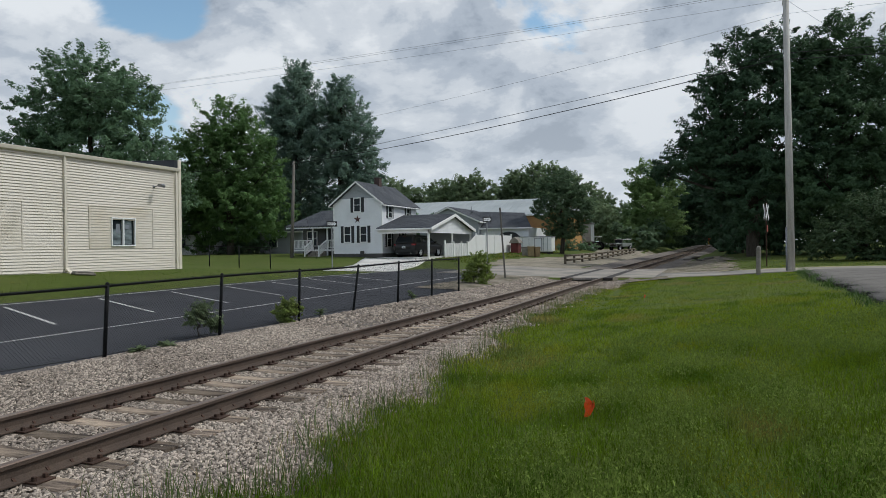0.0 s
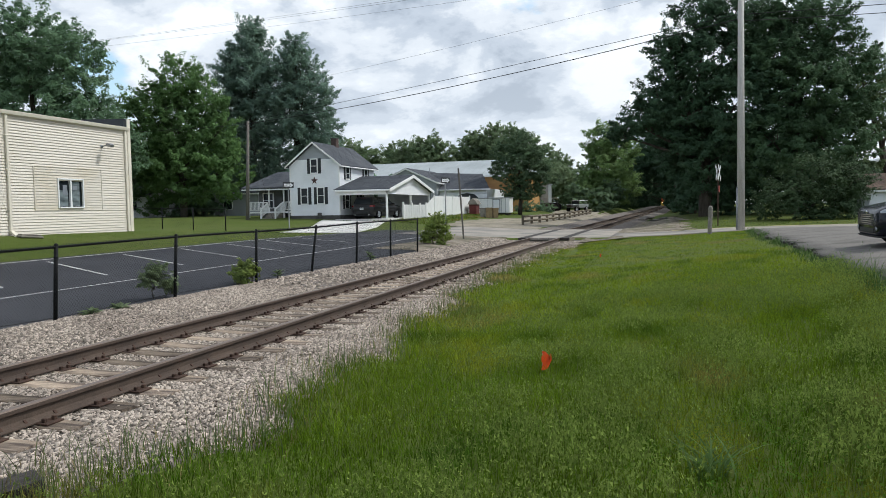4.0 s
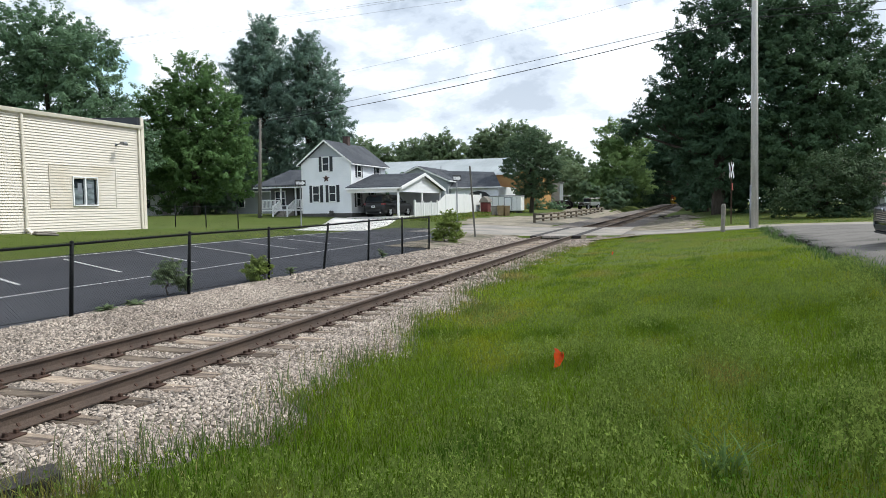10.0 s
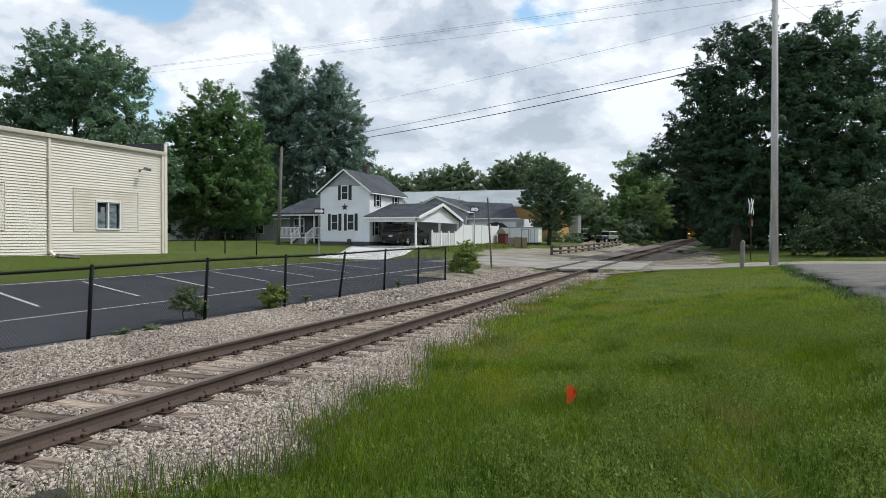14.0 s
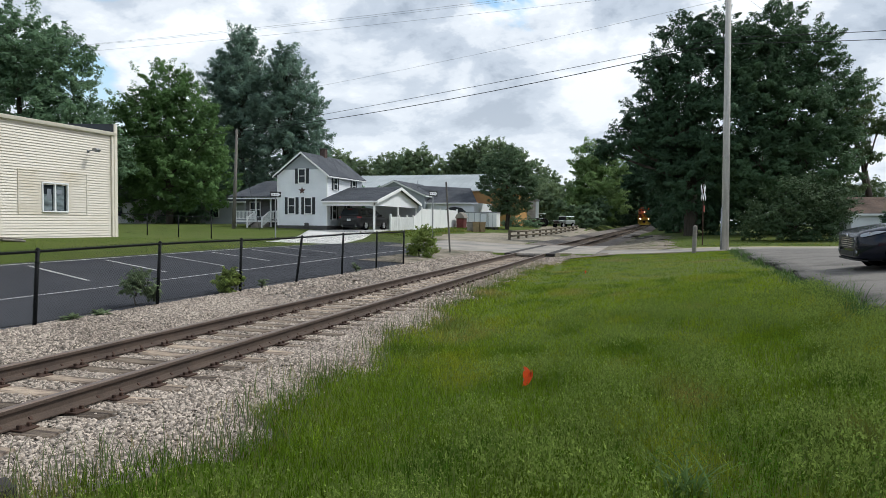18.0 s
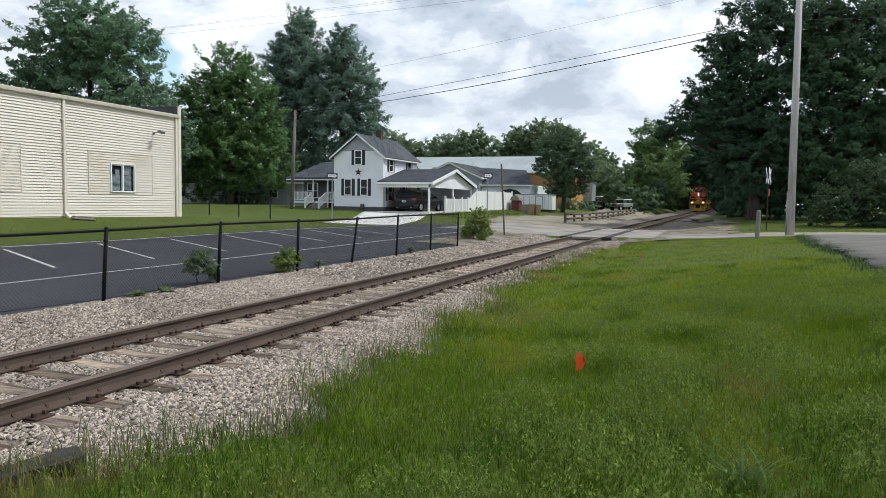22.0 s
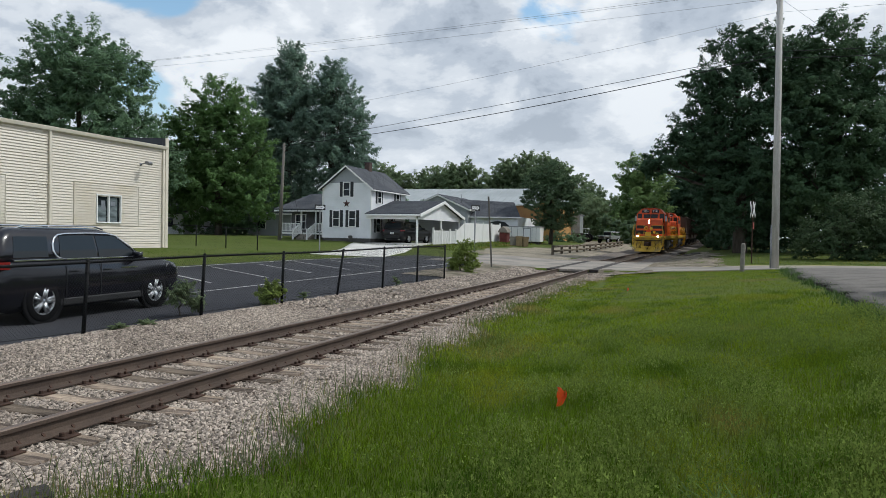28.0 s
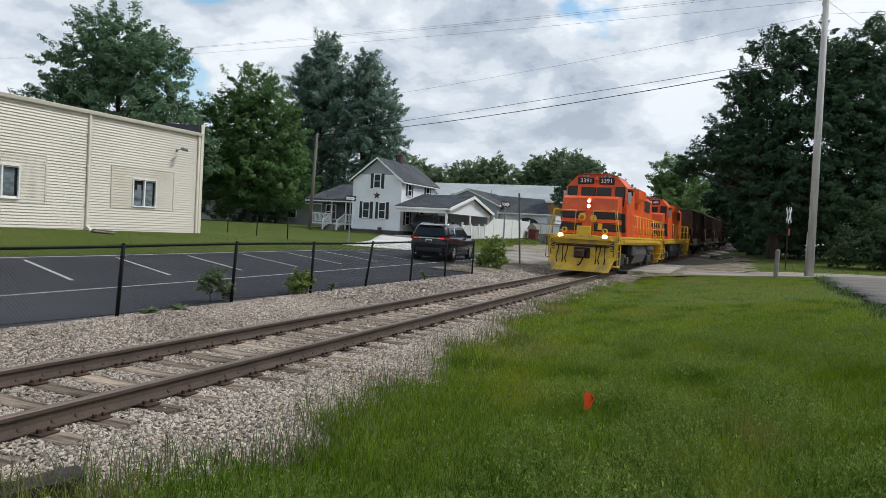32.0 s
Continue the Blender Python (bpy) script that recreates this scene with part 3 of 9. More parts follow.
def track_z(y):
    return float(np.interp(y, [-100, 44, 56, 70, 98, 155, 210, 600], [0, 0, 0.05, 0.17, 0.43, 0.88, 1.2, 1.2]))


def sheet(name, xs, ys, lift, mat, label, category, rough=0.0, skirt=0.0, side=None, ragged=0.0):
    """A piece of ground laid over the land, between given lines."""
    xs, ys = np.asarray(xs, float), np.asarray(ys, float)
    X, Y = np.meshgrid(xs, ys)
    if side:
        a = side(Y)
        X = a + (X - xs[0]) * (xs[-1] - a) / (xs[-1] - xs[0])
    if ragged:
        fray = np.array([[noise.noise((x * 0.45, y * 0.45, 9)) + 0.5 * noise.noise((x * 1.9, y * 1.9, 4)) for x in xs] for y in ys]) * ragged
        ends = np.zeros_like(X)
        ends[:, 0], ends[:, -1] = 1, 1
        X = X + fray * ends
        tips = np.zeros_like(Y)
        tips[0], tips[-1] = 1, 1
        Y = Y + fray * tips
    Z = heights(X, Y) + lift
    if rough:
        Z = Z + rough * np.array([[noise.noise((x * 1.7, y * 1.7, 0)) for x in xs] for y in ys])
    nx, ny = len(xs), len(ys)
    v = np.stack([X, Y, Z], -1).reshape(-1, 3)
    a = (np.arange(ny - 1)[:, None] * nx + np.arange(nx - 1)[None]).ravel()
    f = np.stack([a, a + 1, a + nx + 1, a + nx], 1)
    if skirt:
        ring = list(range(nx)) + [k * nx + nx - 1 for k in range(1, ny)] + [(ny - 1) * nx + k for k in range(nx - 2, -1, -1)] + [k * nx for k in range(ny - 2, 0, -1)]
        low = v[ring] - [0, 0, skirt]
        n = len(v)
        v = np.concatenate([v, low])
        k = np.arange(len(ring))
        r = np.array(ring)
        f = np.concatenate([f, np.stack([r, n + k, n + (k + 1) % len(ring), r[(k + 1) % len(ring)]], 1)])
    ob = new(name, fast_mesh(name, v, f, mat, True))
    return tagged(ob, label, category, kind="structure")


def quad_sheet(name, a, b, c, d, lift, mat, label, category):
    """A four-cornered slab laid over the land."""
    n = 14
    u, w = np.meshgrid(np.linspace(0, 1, n), np.linspace(0, 1, n))
    P = [(1 - u) * (1 - w) * a[k] + u * (1 - w) * b[k] + u * w * c[k] + (1 - u) * w * d[k] for k in (0, 1)]
    v = np.stack([P[0], P[1], heights(P[0], P[1]) + lift], -1).reshape(-1, 3)
    q = (np.arange(n - 1)[:, None] * n + np.arange(n - 1)[None]).ravel()
    f = np.stack([q, q + n, q + n + 1, q + 1], 1)
    ring = list(range(n)) + [k * n + n - 1 for k in range(1, n)] + [(n - 1) * n + k for k in range(n - 2, -1, -1)] + [k * n for k in range(n - 2, 0, -1)]
    m = len(v)
    v = np.concatenate([v, v[ring] - [0, 0, 0.1]])
    k, r = np.arange(len(ring)), np.array(ring)
    f = np.concatenate([f, np.stack([r, r[(k + 1) % len(ring)], m + (k + 1) % len(ring), m + k], 1)])
    return tagged(new(name, fast_mesh(name, v, f, mat)), label, category, kind="structure")


def lines(a, b, step):
    return np.linspace(a, b, max(2, int(round((b - a) / step)) + 1))


def yard_x(y):
    """The raised yard's crumbling edge."""
    return np.interp(y, [9.6, 9.85, 10.15, 11, 12.5, 15, 18, 21, 25, 28.4, 33, 36], [6.5, 3.5, 2.94, 2.91, 2.94, 3.0, 3.12, 3.16, 3.18, 3.3, 3.8, 4.4]) + 0.05 * np.sin(np.asarray(y) * 2.3)


def edge_x(y):
    """Where the grass meets the ballast."""
    return np.interp(y, [1.5, 3.2, 4.1, 4.6, 5.3, 8, 13, 17, 27, 31, 35], [-4.2, -3.93, -3.63, -3.48, -3.35, -3.55, -3.9, -4.25, -4.35, -3.8, -3.2]) + 0.16 * np.sin(np.asarray(y) * 1.7) + 0.09 * np.sin(np.asarray(y) * 4.1) + 0.05 * np.sin(np.asarray(y) * 9.7)


def root_z(x, y):
    bed = np.interp(x, [-4.8, -4.2, -3.8, -3.2, -2.7, -2.4], [-0.215, -0.215, -0.22, -0.285, -0.37, -0.6])
    return np.maximum(heights(x, y), np.where(y < 35.4, bed, -9))


def build_ground():
    xs = sorted({*GX, *np.arange(-60, 40, 1.0), *np.arange(-600, 601, 60)})
    ys = sorted({*GY, *np.arange(-8, 120, 1.0), *np.arange(-200, 901, 50)})
    sheet("ground", xs, ys, 0.0, M["lawn"], "mown green grass over gently rising ground", "ground")
    sheet("road", lines(-14, -2.6, 1.0), lines(35.6, 48.2, 0.7), 0.03, M["road"], "pale worn asphalt road across the track", "road", skirt=0.1)
    sheet("road", lines(-2.6, 60, 1.0), lines(35.6, 40.8, 0.65), 0.03, M["road"], "pale worn asphalt road past the lawn and woods", "road", skirt=0.1)
    sheet("verge", lines(0.4, 60, 0.6), lines(40.8, 41.5, 0.35), 0.034, M["sand"], "strip of dry sandy ground along the road", "verge", rough=0.02)
    sheet("parking_lot", lines(-16.3, -8.55, 0.5), lines(-60, 40.4, 0.8), 0.026, M["lot"], "dark sealed asphalt parking lot", "parking lot", skirt=0.1)
    sheet("pavement", lines(3.1, 45, 0.6), lines(9.6, 35.6, 0.2), 0.08, M["lot_old"], "pale grey worn asphalt yard beside the grass", "pavement", skirt=0.2, side=yard_x)
    quad_sheet("driveway", (-25.7, 50.1), (-20.3, 50.1), (-16.3, 35.4), (-19.6, 33.2), 0.035, M["concrete"], "pale concrete driveway to the carport", "driveway")
    sheet("verge", lines(-10.6, -7.9, 0.4), lines(24.8, 35.75, 0.5), 0.05, M["dirt"], "bare brown dirt at the end of the fence", "verge", rough=0.02, ragged=0.25)
    sheet("verge", lines(-4.7, -2.0, 0.3), lines(33.9, 35.75, 0.25), 0.07, M["dirt"], "bare gravelly dirt where the track meets the road", "verge", rough=0.03, ragged=0.7)
    sheet("gravel_yard", lines(-17, -7.0, 0.8), lines(48.2, 112, 1.6), 0.025, M["yard"], "dusty gravel yard beside the track", "ground", rough=0.03, side=lambda y: np.interp(y, [48, 55, 62, 70, 80, 92, 112], [-15.8, -16.2, -15.6, -14.2, -13.4, -13.8, -17]) + 0.35 * np.sin(y * 1.1) + 0.2 * np.sin(y * 2.9))
    sheet("gravel_verge", lines(-4.0, 1.4, 0.35), lines(40.8, 74, 0.6), 0.012, M["dirt"], "brown gravel verge beside the track", "ground", rough=0.06, ragged=1.1)


build_ground()


def build_bank():
    """Soil under the grass where it has grown over the ballast's foot."""
    ys = lines(-8.0, 35.3, 0.2)
    us = np.array([0, 0.08, 0.25, 0.5, 0.75, 1.0])
    lo = edge_x(ys) + 0.12
    X = lo[:, None] + (-2.2 - lo)[:, None] * us[None]
    Y = np.repeat(ys[:, None], len(us), 1)
    Z = root_z(X, Y) + 0.022
    Z[:, 0] -= 0.10
    nx = len(us)
    a = (np.arange(len(ys) - 1)[:, None] * nx + np.arange(nx - 1)[None]).ravel()
    f = np.stack([a, a + 1, a + nx + 1, a + nx], 1)
    v = np.stack([X, Y, Z], -1).reshape(-1, 3)
    tagged(new("bank", fast_mesh("bank", v, f, M["lawn"], True)), "grassy soil grown over the foot of the ballast", "bank", kind="structure")


build_bank()


# ---------------------------------------------------------------- track
def build_track():
    # ballast bed, with rounded shoulders
    xs = np.array([-8.95, -8.5, -7.8, -7.2, -6.6, -5.83, -5.0, -4.4, -3.8, -3.2, -2.7])
    zs = np.array([-0.045, -0.02, -0.10, -0.195, -0.205, -0.21, -0.205, -0.20, -0.22, -0.29, -0.39])
    v, f = [], []
    for part_ys in (lines(-30, 35.66, 0.4), lines(48.35, 500, 3)):
        n0 = len(v)
        for y in part_ys:
            for x, z in zip(xs, zs):
                v.append((x + track_x(y) - TRACK_X + 0.10 * noise.noise((x, y * 0.8, 1)), y, z + track_z(y) + 0.03 * noise.noise((x * 2, y * 2, 5))))
        k = len(xs)
        for j in range(len(part_ys) - 1):
            for i in range(k - 1):
                a = n0 + j * k + i
                f.append((a, a + 1, a + k + 1, a + k))
    bed = new("ballast", fast_mesh("ballast", v, f, M["ballast"], True))
    tagged(bed, "pale crushed limestone ballast under the track", "ballast", kind="structure")
    rnd = random.Random(7)
    y = -6.0
    rows = []
    while y < 35:
        rows.append(y)
        y += 0.535 + rnd.uniform(-0.03, 0.03)
    # loose stones on the bed, thickest near
    rng = np.random.default_rng(4)
    ico = np.array([(0.62, 0, 0.8), (-0.31, 0.55, 0.7), (-0.31, -0.55, 0.75), (1.0, 0.3, -0.6), (-0.75, 0.85, -0.6), (-0.4, -0.95, -0.6)])
    tri = np.array([(0, 1, 2), (0, 3, 1), (1, 3, 4), (1, 4, 2), (2, 4, 5), (2, 5, 0), (0, 5, 3)])

    def stones(n, y0, y1, size, power=1.0):
        y = y0 + (y1 - y0) * rng.random(n) ** power
        x = rng.uniform(-8.9, -2.85, n)
        z = np.interp(x, xs, zs)
        near_tie = np.min(np.abs(y[:, None] - np.array(rows)[None]), axis=1) < 0.125
        keep = ((x < edge_x(y) + 0.05) | (rng.random(n) < 0.35 * np.exp(-(x - edge_x(y)) / 0.25))) & ~(near_tie & (np.abs(x - TRACK_X) < 1.28) & (rng.random(n) < 0.93))
        x, y = x[keep], y[keep]
        z = np.interp(x, xs, zs)
        n = len(x)
        s = size * rng.uniform(0.55, 1.5, (n, 1, 1)) * rng.uniform(0.5, 1.3, (n, 1, 3)) * [1.2, 1.0, 0.5]
        jit = (ico[None] * rng.uniform(0.65, 1.3, (n, 6, 1)) + rng.uniform(-0.18, 0.18, (n, 6, 3))) * s
        a = rng.uniform(0, math.tau, n)
        b = rng.uniform(-0.9, 0.9, n)
        ca, sa, cb, sb = np.cos(a)[:, None], np.sin(a)[:, None], np.cos(b)[:, None], np.sin(b)[:, None]
        px, py, pz = jit[..., 0], jit[..., 1], jit[..., 2]
        px, pz = px * cb + pz * sb, -px * sb + pz * cb
        px, py = px * ca - py * sa, px * sa + py * ca
        P = np.stack([px + x[:, None], py + y[:, None], pz + z[:, None] + 0.012], -1).reshape(-1, 3)
        F = (tri[None] + 6 * np.arange(n)[:, None, None]).reshape(-1, 3)
        return P, F

    sets = [stones(7000, -5, 2.0, 0.036), stones(112000, 2.0, 13.5, 0.0185), stones(27000, 13.5, 35.62, 0.033)]
    off, P, F = 0, [], []
    for p, f in sets:
        P.append(p)
        F.append(f + off)
        off += len(p)
    st = new("ballast_stones", fast_mesh("ballast_stones", np.concatenate(P), np.concatenate(F), M["stone"]))
    tagged(st, "loose pale angular limestone ballast stones", "stones", kind="stuff")

    # rails
    prof = [(-0.07, -0.17), (0.07, -0.17), (0.07, -0.158), (0.022, -0.14), (0.009, -0.12), (0.009, -0.055), (0.034, -0.042), (0.036, -0.012)]
    prof = prof + [(-x, z) for x, z in reversed(prof[2:])]
    head = [(-0.036, -0.012), (0.036, -0.012), (0.030, -0.002), (0.018, 0.0), (-0.018, 0.0), (-0.030, -0.002)]
    stations = [-60, 36, *np.arange(40, 160, 4.0), *np.arange(160, 501, 20)]

    def swept(outline, dx, dz):
        g = Geo()
        n = len(outline)
        v = [(track_x(y) + dx + a, y, track_z(y) + b + dz) for y in stations for a, b in outline]
        g.add(v, [(j * n + k, j * n + (k + 1) % n, (j + 1) * n + (k + 1) % n, (j + 1) * n + k) for j in range(len(stations) - 1) for k in range(n)])
        return g

    track = thing("railway_track", "single railway track of rusty rails on weathered wooden ties", "railway track", kind="structure")
    for side in (-1, 1):
        rail = part("rail", swept(prof, side * 0.7525, 0), M["rail_side"], track, "rust brown steel rail with a worn head")
        part("railhead", swept(head, side * 0.7525, 0.0015), M["rail_top"], rail, "worn dull steel running surface")
    # ties, each with its own wear
    shapes = []
    for k in range(6):
        g = Geo()
        bm = bmesh.new()
        bmesh.ops.create_cube(bm, size=1)
        bmesh.ops.subdivide_edges(bm, edges=[e for e in bm.edges if abs(e.verts[0].co.x - e.verts[1].co.x) > 0.5], cuts=5)
        for p in bm.verts:
            p.co = Vector((p.co.x * (2.55 + 0.06 * rnd.uniform(-1, 1)), p.co.y * 0.225 + rnd.uniform(-0.008, 0.008), p.co.z * 0.17 + rnd.uniform(-0.006, 0.006)))
        bmesh.ops.bevel(bm, geom=[e for e in bm.edges if abs(e.verts[0].co.x - e.verts[1].co.x) > 0.2], offset=0.012, segments=1, affect="EDGES")
        me = bpy.data.meshes.new("tie")
        bm.to_mesh(me)
        bm.free()
        me.materials.append(M["tie"])
        shapes.append(me)
    plate = Geo().box(-0.19, -0.09, 0, 0.19, 0.09, 0.016, 0.004)
    for a, b in ((-0.12, 0.05), (0.12, -0.05), (0.12, 0.05), (-0.12, -0.05)):
        plate.box(a - 0.018, b - 0.016, 0.01, a + 0.018, b + 0.016, 0.05, 0.005)
    plate_me = plate.mesh("tie_plate", M["rust"])
    anchor = Geo().prism([(-0.062, -0.02), (-0.03, 0.022), (0.02, 0.028), (0.066, -0.02)], -0.012, 0.012)
    anchor_me = anchor.mesh("rail_anchor", M["rust"])
    for k, y in enumerate(rows):
        tie = part("tie", shapes[k % 6], M["tie"], track)
        tie.matrix_basis = pose(TRACK_X + rnd.uniform(-0.07, 0.07), y, -0.262 + rnd.uniform(-0.012, 0.006), 0, rnd.uniform(-0.4, 0.4), rnd.uniform(-1.5, 1.5))
        if y > 24:
            continue
        for side in (-1, 1):
            pl = part("tie_plate", plate_me, M["rust"], track)
            pl.matrix_basis = pose(TRACK_X + side * 0.7525, y, -0.181)
            if 1 < y < 22 and rnd.random() < 0.8:
                for d in (-0.15, 0.15):
                    an = part("rail_anchor", anchor_me, M["rust"], track)
                    an.matrix_basis = pose(TRACK_X + side * 0.7525, y + d, -0.150)
    far = Geo()
    y = 49.0
    while y < 260:
        far.box(track_x(y) - 1.27, y - 0.11, track_z(y) - 0.34, track_x(y) + 1.27, y + 0.11, track_z(y) - 0.175)
        y += 0.535
    tagged(part("far_ties", far, M["tie"], track), "weathered wooden ties", kind="stuff")
    # crossing planks and flangeways
    deck = thing("grade_crossing", "timber and asphalt planking between the rails at the road", "grade crossing", kind="structure")
    for x0, x1 in ((-0.66, -0.23), (-0.21, 0.21), (0.23, 0.66), (-1.28, -0.84), (0.84, 1.28)):
        part("crossing_plank", Geo().box(TRACK_X + x0, 35.3, -0.12, TRACK_X + x1, 48.4, 0.004, 0.012), M["timber_d"] if abs(x0 + x1) > 1.5 else M["road"], deck)


build_track()


# ---------------------------------------------------------------- walls of lapped siding
def siding(g, origin, along, out, z0, z1, limits, course=0.115, lap=0.012, openings=()):
    """Lapped boards on a wall. limits(z) gives the ends along the wall; openings are (a0, a1, z0, z1)."""
    o, u, n = Vector(origin), Vector(along), Vector(out)
    z = z0
    while z < z1 - 0.01:
        top = min(z + course, z1)
        a0, a1 = limits((z + top) / 2)
        spans = [(a0, a1)]
        for p0, p1, q0, q1 in openings:
            if q0 < (z + top) / 2 < q1:
                spans = [s for b0, b1 in spans for s in ((b0, min(b1, p0)), (max(b0, p1), b1)) if s[1] - s[0] > 0.01]
        for b0, b1 in spans:
            low, high = n * lap, n * 0.0
            p = [o + u * b0 + low + Vector((0, 0, z)), o + u * b1 + low + Vector((0, 0, z)), o + u * b1 + high + Vector((0, 0, top)), o + u * b0 + high + Vector((0, 0, top)),
                 o + u * b0 + high + Vector((0, 0, z)), o + u * b1 + high + Vector((0, 0, z))]
            g.add([tuple(q) for q in p], [(0, 1, 2, 3), (4, 5, 1, 0)])
        z = top


def wall_window(parent, at, along, out, width, height, panes=2, frame_w=0.07, mat="white", rails=False, depth=0.085, recess=False):
    """A framed window under a wall: frame, sill, panes and a dark room behind."""
    u, n = Vector(along), Vector(out)
    m = Matrix((( u.x, n.x, 0, at[0]), (u.y, n.y, 0, at[1]), (0, 0, 1, at[2]), (0, 0, 0, 1)))  # local x along, y outwards
    w, h, f = width / 2, height, frame_w
    g0 = -0.06 if recess else 0.048
    win = part("window", Geo().box(-w, g0, 0, w, g0 + 0.012, h, 0, m), M["glass"], parent, "dark glazed window")
    fr = Geo()
    fr.box(-w - f, -0.05, -f, -w, depth, h + f, 0.006, m).box(w, -0.05, -f, w + f, depth, h + f, 0.006, m)
    fr.box(-w, -0.05, h, w, depth, h + f, 0.006, m).box(-w, -0.05, -f, w, depth + 0.02, 0, 0.006, m)
    if panes == 2:
        fr.box(-0.03, g0 + 0.005, 0, 0.03, depth - 0.012, h, 0.004, m)
    if rails:
        fr.box(-w, g0 + 0.005, h * 0.5 - 0.02, w, depth - 0.012, h * 0.5 + 0.02, 0.004, m)
    part("window_frame", fr, M[mat], win)
    return win, m


def roof_slab(g, corners, thick):
    """A roof plane from four corners, given thickness straight down."""
    c = [Vector(p) for p in corners]
    v = [tuple(p) for p in c] + [tuple(p - Vector((0, 0, thick))) for p in c]
    g.add(v, [(0, 1, 2, 3), (7, 6, 5, 4), (0, 4, 5, 1), (1, 5, 6, 2), (2, 6, 7, 3), (3, 7, 4, 0)])
    return g


def shingle_rows(g, corners, step=0.16, lift=0.012):
    """Courses of shingles on a roof plane: corners are eave start, eave end, ridge end, ridge start."""
    a, b, c, d = [Vector(p) for p in corners]
    nrm = (b - a).cross(d - a).normalized()
    nrm = nrm if nrm.z > 0 else -nrm
    n = max(2, int((d - a).length / step))
    for k in range(n):
        p, q = k / n, (k + 1) / n
        p0, p1, q0, q1 = a.lerp(d, p), b.lerp(c, p), a.lerp(d, q), b.lerp(c, q)
        up, low = nrm * (lift + 0.004), nrm * 0.004
        g.add([tuple(p0 + up), tuple(p1 + up), tuple(q1 + low), tuple(q0 + low), tuple(p0 + low), tuple(p1 + low)], [(0, 1, 2, 3), (4, 5, 1, 0)])


# ---------------------------------------------------------------- chain-link fence along the lot
def build_fence():
    fx = -8.75
    posts = [(y, lean) for y, lean in ((-2.6, 0), (0.12, 1), (2.85, -1), (5.57, 1.5), (8.3, 3.0), (11.03, 3.5), (13.76, 1.5), (16.55, 14.0), (19.2, 3.5), (21.9, 0.6), (24.6, 0))]
    fence = thing("chain_link_fence", "black vinyl chain-link fence with leaning posts beside the lot", "fence")

    def top(y):
        return 1.085 + 0.0065 * (y - 8) + 0.012 * math.sin(y * 0.7)

    for y, lean in posts:
        zb, zt = -0.15, top(y)
        d = math.tan(radians(lean)) * (zt - zb)
        g = Geo().tube((fx - 0.02, y - d * 0.75, zb), (fx, y + d * 0.25, zt + 0.03), 0.031, 0.030, 10)
        p = part("fence_post", g, M["fence_black"], fence)
        part("post_cap", Geo().lathe([(0, 0.033), (0.02, 0.032), (0.035, 0.016), (0.04, 0.001)], (fx, y + d * 0.25, zt + 0.02), "z", 10), M["fence_black"], p)
        for zz in (0.25, 0.55, 0.85):
            part("tie_band", Geo().lathe([(-0.012, 0.036), (0.012, 0.036)], (fx - 0.02 * (1 - zz), y + d * (zz - 0.75), zz * zt), "z", 10), M["fence_black"], p)
    ys = lines(-2.6, 24.6, 0.68)
    part("top_rail", Geo().path([(fx, y, top(y)) for y in ys], 0.0205, 8), M["fence_black"], fence, "black tubular top rail")
    part("bottom_wire", Geo().path([(fx, y, 0.04 + 0.02 * math.sin(y * 1.3)) for y in ys], 0.004, 4), M["fence_black"], fence)
    # the diamond fabric: two families of slanting wires
    v, f = [], []
    r = 0.0016
    pitch = 0.058
    h = 1.09
    y = -4.0
    while y < 24.6:
        for slant in (1, -1):
            segs = 5
            for k in range(segs):
                ya = y + h * 0.9 * k / segs * slant + (h * 0.9 if slant < 0 else 0)
                yb = y + h * 0.9 * (k + 1) / segs * slant + (h * 0.9 if slant < 0 else 0)
                za, zb = k / segs, (k + 1) / segs
                if not (-2.6 <= min(ya, yb) and max(ya, yb) <= 24.6):
                    continue
                pa = Vector((fx + 0.024 + slant * 0.002, ya, 0.03 + za * (top(ya) + 0.01)))
                pb = Vector((fx + 0.024 + slant * 0.002, yb, 0.03 + zb * (top(yb) + 0.01)))
                d = (pb - pa).normalized()
                s = d.cross(Vector((1, 0, 0))).normalized()
                n = len(v)
                for p in (pa, pb):
                    v += [tuple(p + s * r), tuple(p + Vector((r, 0, 0)) - s * r), tuple(p - Vector((r, 0, 0)) - s * r)]
                f += [(n, n + 1, n + 4, n + 3), (n + 1, n + 2, n + 5, n + 4), (n + 2, n, n + 3, n + 5)]
        y += pitch
    tagged(part("wire_fabric", fast_mesh("wire_fabric", v, f, M["fence_black"]), M["fence_black"], fence, "black diamond wire mesh"), kind="stuff")
    knuckles = Geo()
    y = -2.6
    while y < 24.6:
        knuckles.tube((fx + 0.024, y, top(y)), (fx + 0.024, y + 0.012, top(y) + 0.045), 0.003, 0.003, 3, False, False)
        y += 0.058
    tagged(part("wire_knuckle", knuckles, M["fence_black"], fence), kind="stuff")


build_fence()


